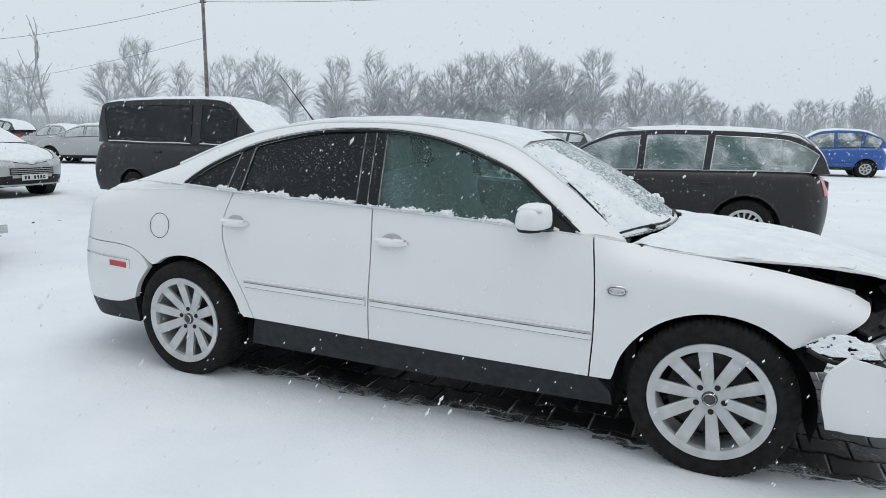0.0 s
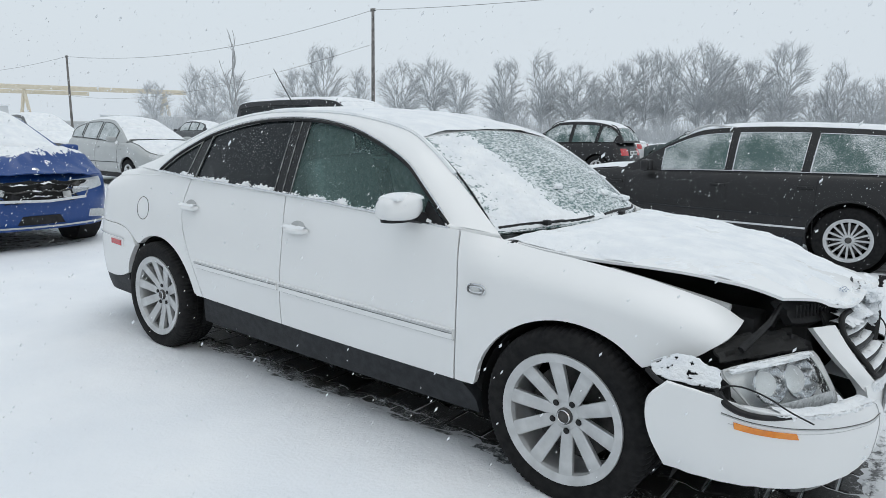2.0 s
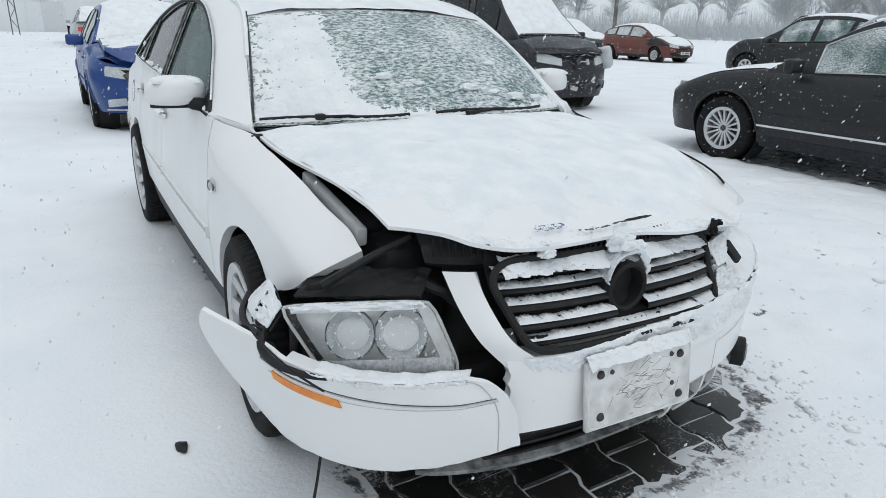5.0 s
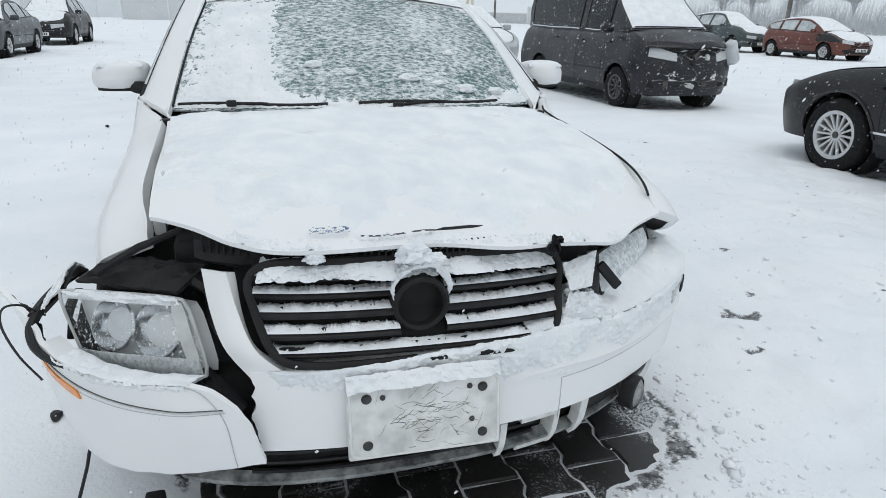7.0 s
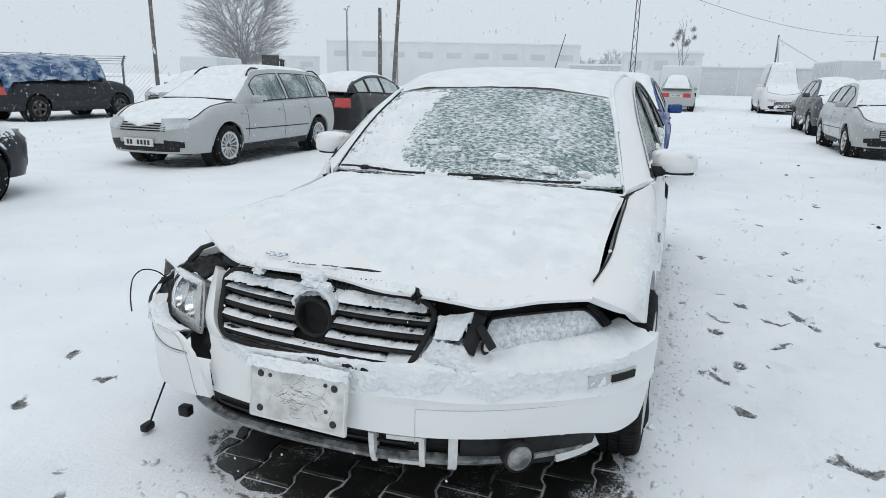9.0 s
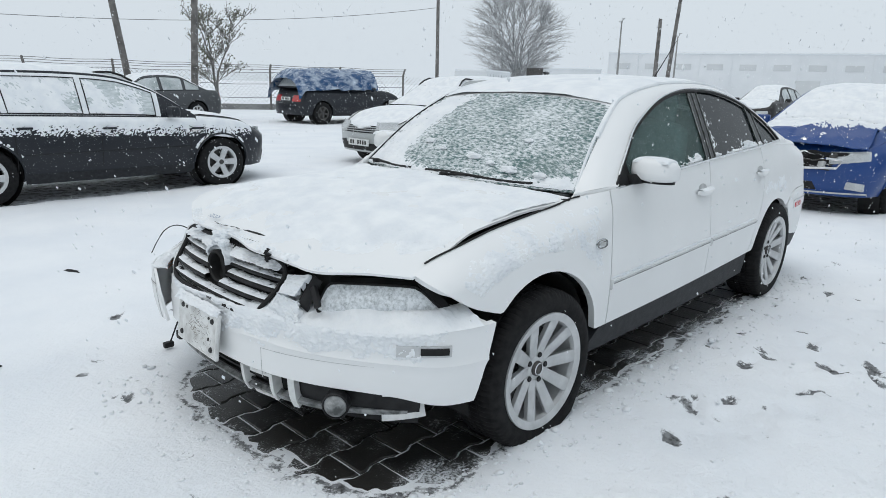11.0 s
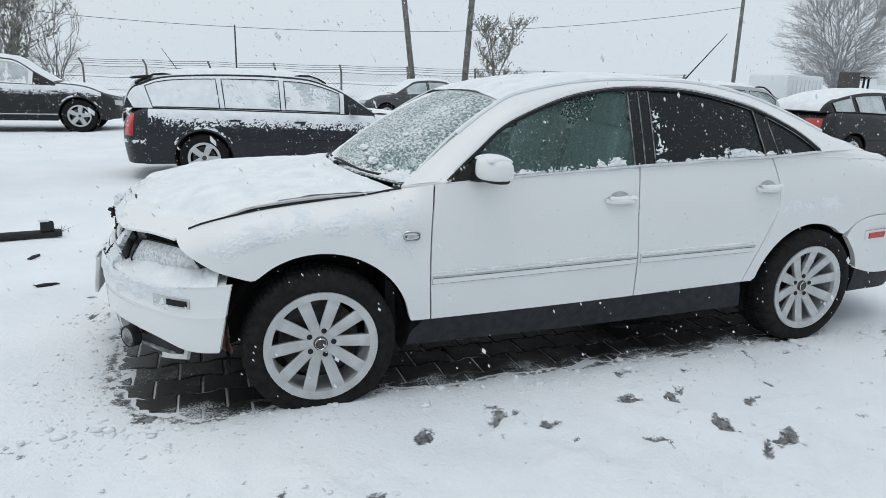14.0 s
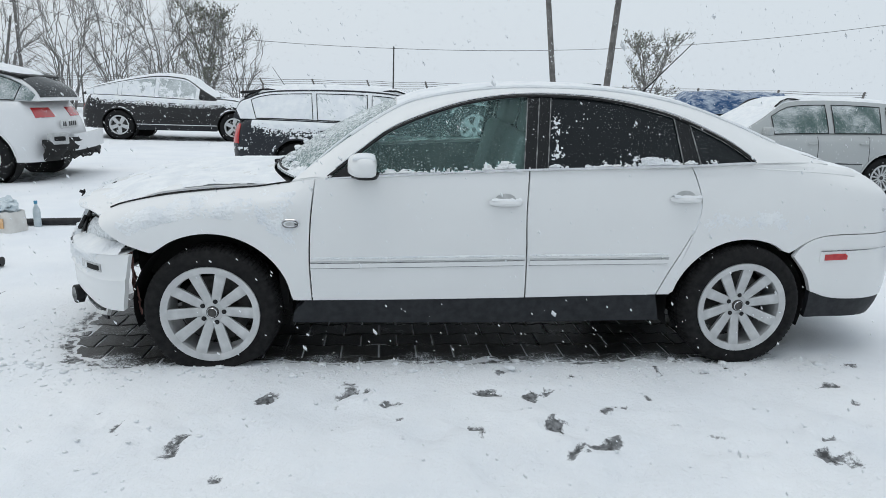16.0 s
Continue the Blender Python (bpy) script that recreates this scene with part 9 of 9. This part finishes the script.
fork = thing("forklift", "dark forklift with an open cab", "forklift", pose(-27.9, -20.1, 0, 0, 0, 25))
part("chassis", box(2.0, 1.1, 0.7, 0.08, (0, 0, 0.65)), M["black"], fork)
for sx_ in (-0.5, 0.5):
    for sy_ in (-0.45, 0.45):
        part("cab_post", tube([(sx_, sy_, 0.9), (sx_ * 0.8, sy_, 2.15)], 0.05, 6), M["black"], fork)
        part("tyre", moved(lathe([(0.1, -0.1), (0.33, -0.1), (0.33, 0.1), (0.1, 0.1)], 18), Matrix.Translation((sx_ * 1.5, sy_ * 1.15, 0.33))), M["rubber"], fork)
part("cab_roof", box(1.1, 1.1, 0.08, 0.03, (0, 0, 2.18)), M["black"], fork)
part("mast", box(0.12, 0.9, 2.3, 0.03, (1.1, 0, 1.25)), M["steel"], fork)

crane = thing("gantry_crane", "yellow gantry crane paled for haze", "crane", pose(-123, 58, 0, 0, 0, 64))
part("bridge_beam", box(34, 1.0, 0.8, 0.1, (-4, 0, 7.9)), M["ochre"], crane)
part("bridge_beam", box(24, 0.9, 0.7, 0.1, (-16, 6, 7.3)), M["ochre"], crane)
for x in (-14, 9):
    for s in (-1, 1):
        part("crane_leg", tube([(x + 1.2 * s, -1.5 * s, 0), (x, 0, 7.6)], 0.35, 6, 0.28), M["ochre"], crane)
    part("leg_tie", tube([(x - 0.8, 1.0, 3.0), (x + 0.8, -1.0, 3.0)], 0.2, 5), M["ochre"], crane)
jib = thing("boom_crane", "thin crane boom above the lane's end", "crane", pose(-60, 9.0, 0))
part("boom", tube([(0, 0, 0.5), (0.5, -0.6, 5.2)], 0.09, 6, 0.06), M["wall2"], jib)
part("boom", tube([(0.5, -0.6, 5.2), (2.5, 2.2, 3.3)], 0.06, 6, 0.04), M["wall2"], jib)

# ---- litter ----
M["carton"] = stuff_mat("printed_carton", (0.62, 0.6, 0.57), (0.74, 0.73, 0.7), 9, 0.7)
M["blueplastic"] = stuff_mat("blue_plastic", (0.05, 0.25, 0.42), (0.12, 0.36, 0.52), 12, 0.35)
M["film"] = stuff_mat("crumpled_film", (0.50, 0.58, 0.62), (0.68, 0.74, 0.77), 14, 0.3, 0, 0.5, 0.01)
M["orangeprint"] = stuff_mat("orange_print", (0.65, 0.33, 0.12), (0.75, 0.5, 0.3), 20, 0.7)
M["straw"] = stuff_mat("dry_weed", (0.16, 0.17, 0.10), (0.28, 0.28, 0.2), 20, 0.9)
strip = thing("bumper_strip", "long black bumper strip lying in the snow", "bumper", pose(3.55, -2.62, 0.03, 0, 0, 8))
part("strip", sheet(lambda u, v: Vector((-0.62 + 1.24 * u, 0.05 * math.cos(math.pi * v) + 0.04 * u * u, 0.055 * math.sin(math.pi * v))), 24, 6, 0.01, ref=(0, 0, -0.1)), M["black"], strip)
part("bracket", moved(box(0.10, 0.07, 0.09, 0.02), Matrix.Translation((-0.52, 0, 0.08)) @ Matrix.Rotation(0.4, 4, "X")), M["black"], strip)
part("bracket_snow", box(0.08, 0.05, 0.025, 0.01, (-0.5, 0.0, 0.135)), M["crust"], strip)
carton = thing("carton", "crumpled white carton with an orange print and blue waste", "carton", pose(3.98, -2.28, 0.02, 0, 0, -20))
part("carton_box", sheet(lambda u, v: Vector(((0.17 - 0.01 * v) * math.copysign(abs(math.cos(2 * math.pi * u)) ** 0.4, math.cos(2 * math.pi * u)), (0.11 - 0.01 * v) * math.copysign(abs(math.sin(2 * math.pi * u)) ** 0.4, math.sin(2 * math.pi * u)), 0.19 * v + 0.012 * fbm(u * 7, v, 0, 1, 2))), 28, 6, 0.004, ref=(0, 0, 0.1)), M["carton"], carton)
part("print_patch", box(0.10, 0.004, 0.09, 0, (-0.05, 0.114, 0.09)), M["orangeprint"], carton)
part("print_bar", box(0.08, 0.004, 0.03, 0, (0.08, 0.114, 0.12)), M["ink"], carton)
for k, (x, y, z, m) in enumerate(((-0.05, 0.0, 0.22, "film"), (0.06, 0.02, 0.21, "blueplastic"), (0.0, -0.04, 0.25, "film"), (0.12, -0.02, 0.23, "blueplastic"))):
    lump = bmesh.new()
    bmesh.ops.create_icosphere(lump, subdivisions=3, radius=0.085)
    for w_ in lump.verts:
        w_.co *= 1 + 0.5 * fbm(*(w_.co * 22 + Vector((k * 5, 0, 0))), 1, 3)
    part("waste", moved(lump, Matrix.Translation((x, y, z)) @ Matrix.Diagonal((1, 0.7, 0.7, 1))), M[m], carton)
bottle = thing("bottle", "clear plastic bottle with a blue cap", "bottle", pose(3.80, -2.48, 0.02))
prof = [(0.0001, 0.0), (0.03, 0.0), (0.034, 0.01), (0.032, 0.07), (0.034, 0.13), (0.03, 0.17), (0.013, 0.21), (0.013, 0.225)]
part("bottle_body", moved(lathe(prof, 20), Matrix.Rotation(math.pi / 2, 4, "X")), M["film"], bottle)
part("cap", moved(lathe([(0.0001, 0.25), (0.015, 0.25), (0.016, 0.222)], 16), Matrix.Rotation(math.pi / 2, 4, "X")), M["blueplastic"], bottle)
pipe = thing("pipe", "short grey pipe with a black end", "pipe", pose(3.42, -0.98, 0.06, 0, 0, 4))
part("tube", tube([(-0.02, 0, 0), (0.5, 0.02, 0)], 0.032, 14), M["greyplast"], pipe)
part("pipe_end", tube([(-0.10, 0, 0), (-0.01, 0, 0)], 0.036, 14), M["black"], pipe)
weed = bmesh.new()
for k in range(60):
    x, y, w_ = rnd.gauss(0, 0.035), rnd.gauss(0, 0.03), 0.003
    weed.faces.new([weed.verts.new(q) for q in ((x - w_, y, 0), (x + w_, y, 0), (x + rnd.gauss(0, 0.05), y + rnd.gauss(0, 0.04), rnd.uniform(0.02, 0.07)))])
tagged(part("weed_tuft", moved(weed, Matrix.Translation((3.02, -2.86, 0.02))), M["straw"], None, "", False), "withered weed tuft poking through the snow", "weed")
for k, (x, y, a) in enumerate(((2.78, -1.23, 0.3), (1.95, -2.7, 2.0), (3.0, -2.0, 1.2), (-4.6, -1.9, 0.6), (-3.6, 2.9, 0.2), (-5.2, 3.6, 1.0), (-2.2, -2.4, 0.4), (1.4, -1.1, 0.1), (-7.5, 2.6, 2.2), (-9.0, 3.0, 1.0))):
    d = bmesh.new()
    bmesh.ops.create_icosphere(d, subdivisions=2, radius=1)
    for w_ in d.verts:
        w_.co *= 1 + 0.5 * fbm(*(w_.co * 1.6 + Vector((k * 4, 1, 0))), 1, 2)
    tagged(part("debris", moved(d, Matrix.Translation((x, y, 0.028)) @ Matrix.Rotation(a, 4, "Z") @ Matrix.Diagonal((0.07 if k < 3 else 0.03, 0.018, 0.012, 1)))
                , M["black"]), "small dark bit of debris on the snow", "debris", "bits of debris")

# ---- ground and paving ----
make_ground()
pave = bmesh.new()
bmesh.ops.create_grid(pave, x_segments=2, y_segments=2, size=60)
pavement = tagged(part("pavement", moved(pave, Matrix.Translation((0, 0, -0.009))), M["pave"]), "dark wet concrete paving under the snow", "pavement", kind="structure")


def paver_mesh():
    """An interlocking stone: wide ends, narrow waist, chamfered top."""
    a, b, g, c = 0.0915, 0.0735, 0.0045, 0.005
    out = [(-0.1 + g, -a + g), (-0.068, -a + g), (-0.034, -b + g), (0.034, -b + g), (0.068, -a + g), (0.1 - g, -a + g)]
    ring = out + [(x, -y) for x, y in out[::-1]]
    bm = bmesh.new()
    top = [bm.verts.new((x * (1 - c / 0.1), y * (1 - c / 0.08), 0.003)) for x, y in ring]
    mid = [bm.verts.new((x, y, -0.001)) for x, y in ring]
    low = [bm.verts.new((x, y, -0.05)) for x, y in ring]
    bm.faces.new(top)
    for p, q in ((top, mid), (mid, low)):
        for k in range(len(ring)):
            bm.faces.new((p[k], q[k], q[(k + 1) % 12], p[(k + 1) % 12]))
    bmesh.ops.recalc_face_normals(bm, faces=bm.faces[:])
    return bm


stone0 = part("paving_stone", paver_mesh(), M["paver"], pavement, "", False)
stone_me, first = stone0.data, True
rnd = random.Random(3)
for r in range(12):
    y = -0.84 + 0.165 * r
    for c in range(24):
        x = -2.06 + 0.2 * c + (0.1 if r % 2 else 0)
        if x > 2.52:
            continue
        o = stone0 if first else new("paving_stone", stone_me)
        first = False
        o.parent = pavement
        o.location = (x, y, rnd.uniform(-0.0025, 0.0015))
        o.rotation_euler = (rnd.uniform(-0.008, 0.008), rnd.uniform(-0.008, 0.008), rnd.uniform(-0.006, 0.006))

# ---- crumbs of snow kicked up beside the car and along the edge of the bare paving ----
cr = random.Random(41)
cv, cf = [], []
ico = bmesh.new()
bmesh.ops.create_icosphere(ico, subdivisions=1, radius=1)
ico_v, ico_f = [v.co.copy() for v in ico.verts], [[v.index for v in f.verts] for f in ico.faces]
ico.free()
for k in range(1700):
    if k < 800:
        x, y = cr.uniform(-2.0, 2.4), 0.80 + abs(cr.gauss(0, 0.16))
    elif k < 1000:
        x, y = 2.2 + abs(cr.gauss(0, 0.16)), cr.uniform(-0.8, 0.9)
    else:
        x, y = cr.uniform(-3.8, 3.8), cr.uniform(0.9, 3.8)
    r = cr.uniform(0.003, 0.009) if cr.random() < 0.96 else cr.uniform(0.010, 0.022)
    z = ground_z(x, y)
    b = len(cv)
    sx_, sy_, sz_ = r * cr.uniform(0.8, 1.7), r * cr.uniform(0.8, 1.4), r * cr.uniform(0.4, 0.7)
    for q in ico_v:
        j = cr.uniform(0.75, 1.2)
        cv.append((x + q.x * sx_ * j, y + q.y * sy_ * j, z + sz_ * 0.45 + q.z * sz_ * j))
    cf += [tuple(b + i for i in f) for f in ico_f]
crumb_me = bpy.data.meshes.new("snow_crumbs")
crumb_me.from_pydata(cv, [], cf)
crumb_me.polygons.foreach_set("use_smooth", [True] * len(cf))
crumb_me.materials.append(M["crust"])
tagged(new("snow_crumbs", crumb_me), "crumbs of trodden snow on the ground", "snow", kind="stuff")

# ---- snowflakes in the air ----
LOOP = [(1.3, -3.5), (2.9, -2.0), (3.45, -0.6), (3.8, 0.9), (3.2, 2.4), (2.1, 3.35), (0.5, 3.95)]
fv, ff = [], []
rnd = random.Random(77)


def clear_of_loop(x, y):
    for (ax, ay), (bx, by) in zip(LOOP, LOOP[1:]):
        t = max(0, min(1, ((x - ax) * (bx - ax) + (y - ay) * (by - ay)) / ((bx - ax) ** 2 + (by - ay) ** 2)))
        if math.hypot(x - ax - t * (bx - ax), y - ay - t * (by - ay)) < 0.75:
            return False
    return True


for k in range(32000):
    if k < 23000:
        x, y, z, r = rnd.uniform(-4.5, 6.5), rnd.uniform(-6, 6.5), rnd.uniform(0.05, 2.4), rnd.uniform(0.0015, 0.0040)
    else:
        x, y, z, r = rnd.uniform(-20, 12), rnd.uniform(-20, 22), rnd.uniform(0.05, 4.0), rnd.uniform(0.004, 0.009)
    if not clear_of_loop(x, y) or (-2.4 < x < 2.4 and -0.95 < y < 0.95 and z < 1.5):
        continue
    if k >= 23000 and -4.5 < x < 6.5 and -6 < y < 6.5:
        continue
    b = len(fv)
    s = r * rnd.uniform(1.0, 2.2)
    fv += [(x + r, y, z), (x - r, y, z), (x, y + r, z), (x, y - r, z), (x + s * 0.5, y + s * 0.2, z + s), (x - s * 0.5, y - s * 0.2, z - s)]
    ff += [(b + i, b + j, b + m) for i, j, m in ((0, 2, 4), (2, 1, 4), (1, 3, 4), (3, 0, 4), (2, 0, 5), (1, 2, 5), (3, 1, 5), (0, 3, 5))]
fm = bpy.data.meshes.new("snowflakes")
fm.from_pydata(fv, [], ff)
fm.materials.append(M["crust"])
tagged(new("snowflakes", fm), "falling snowflakes in the air", "snowflakes", kind="stuff")
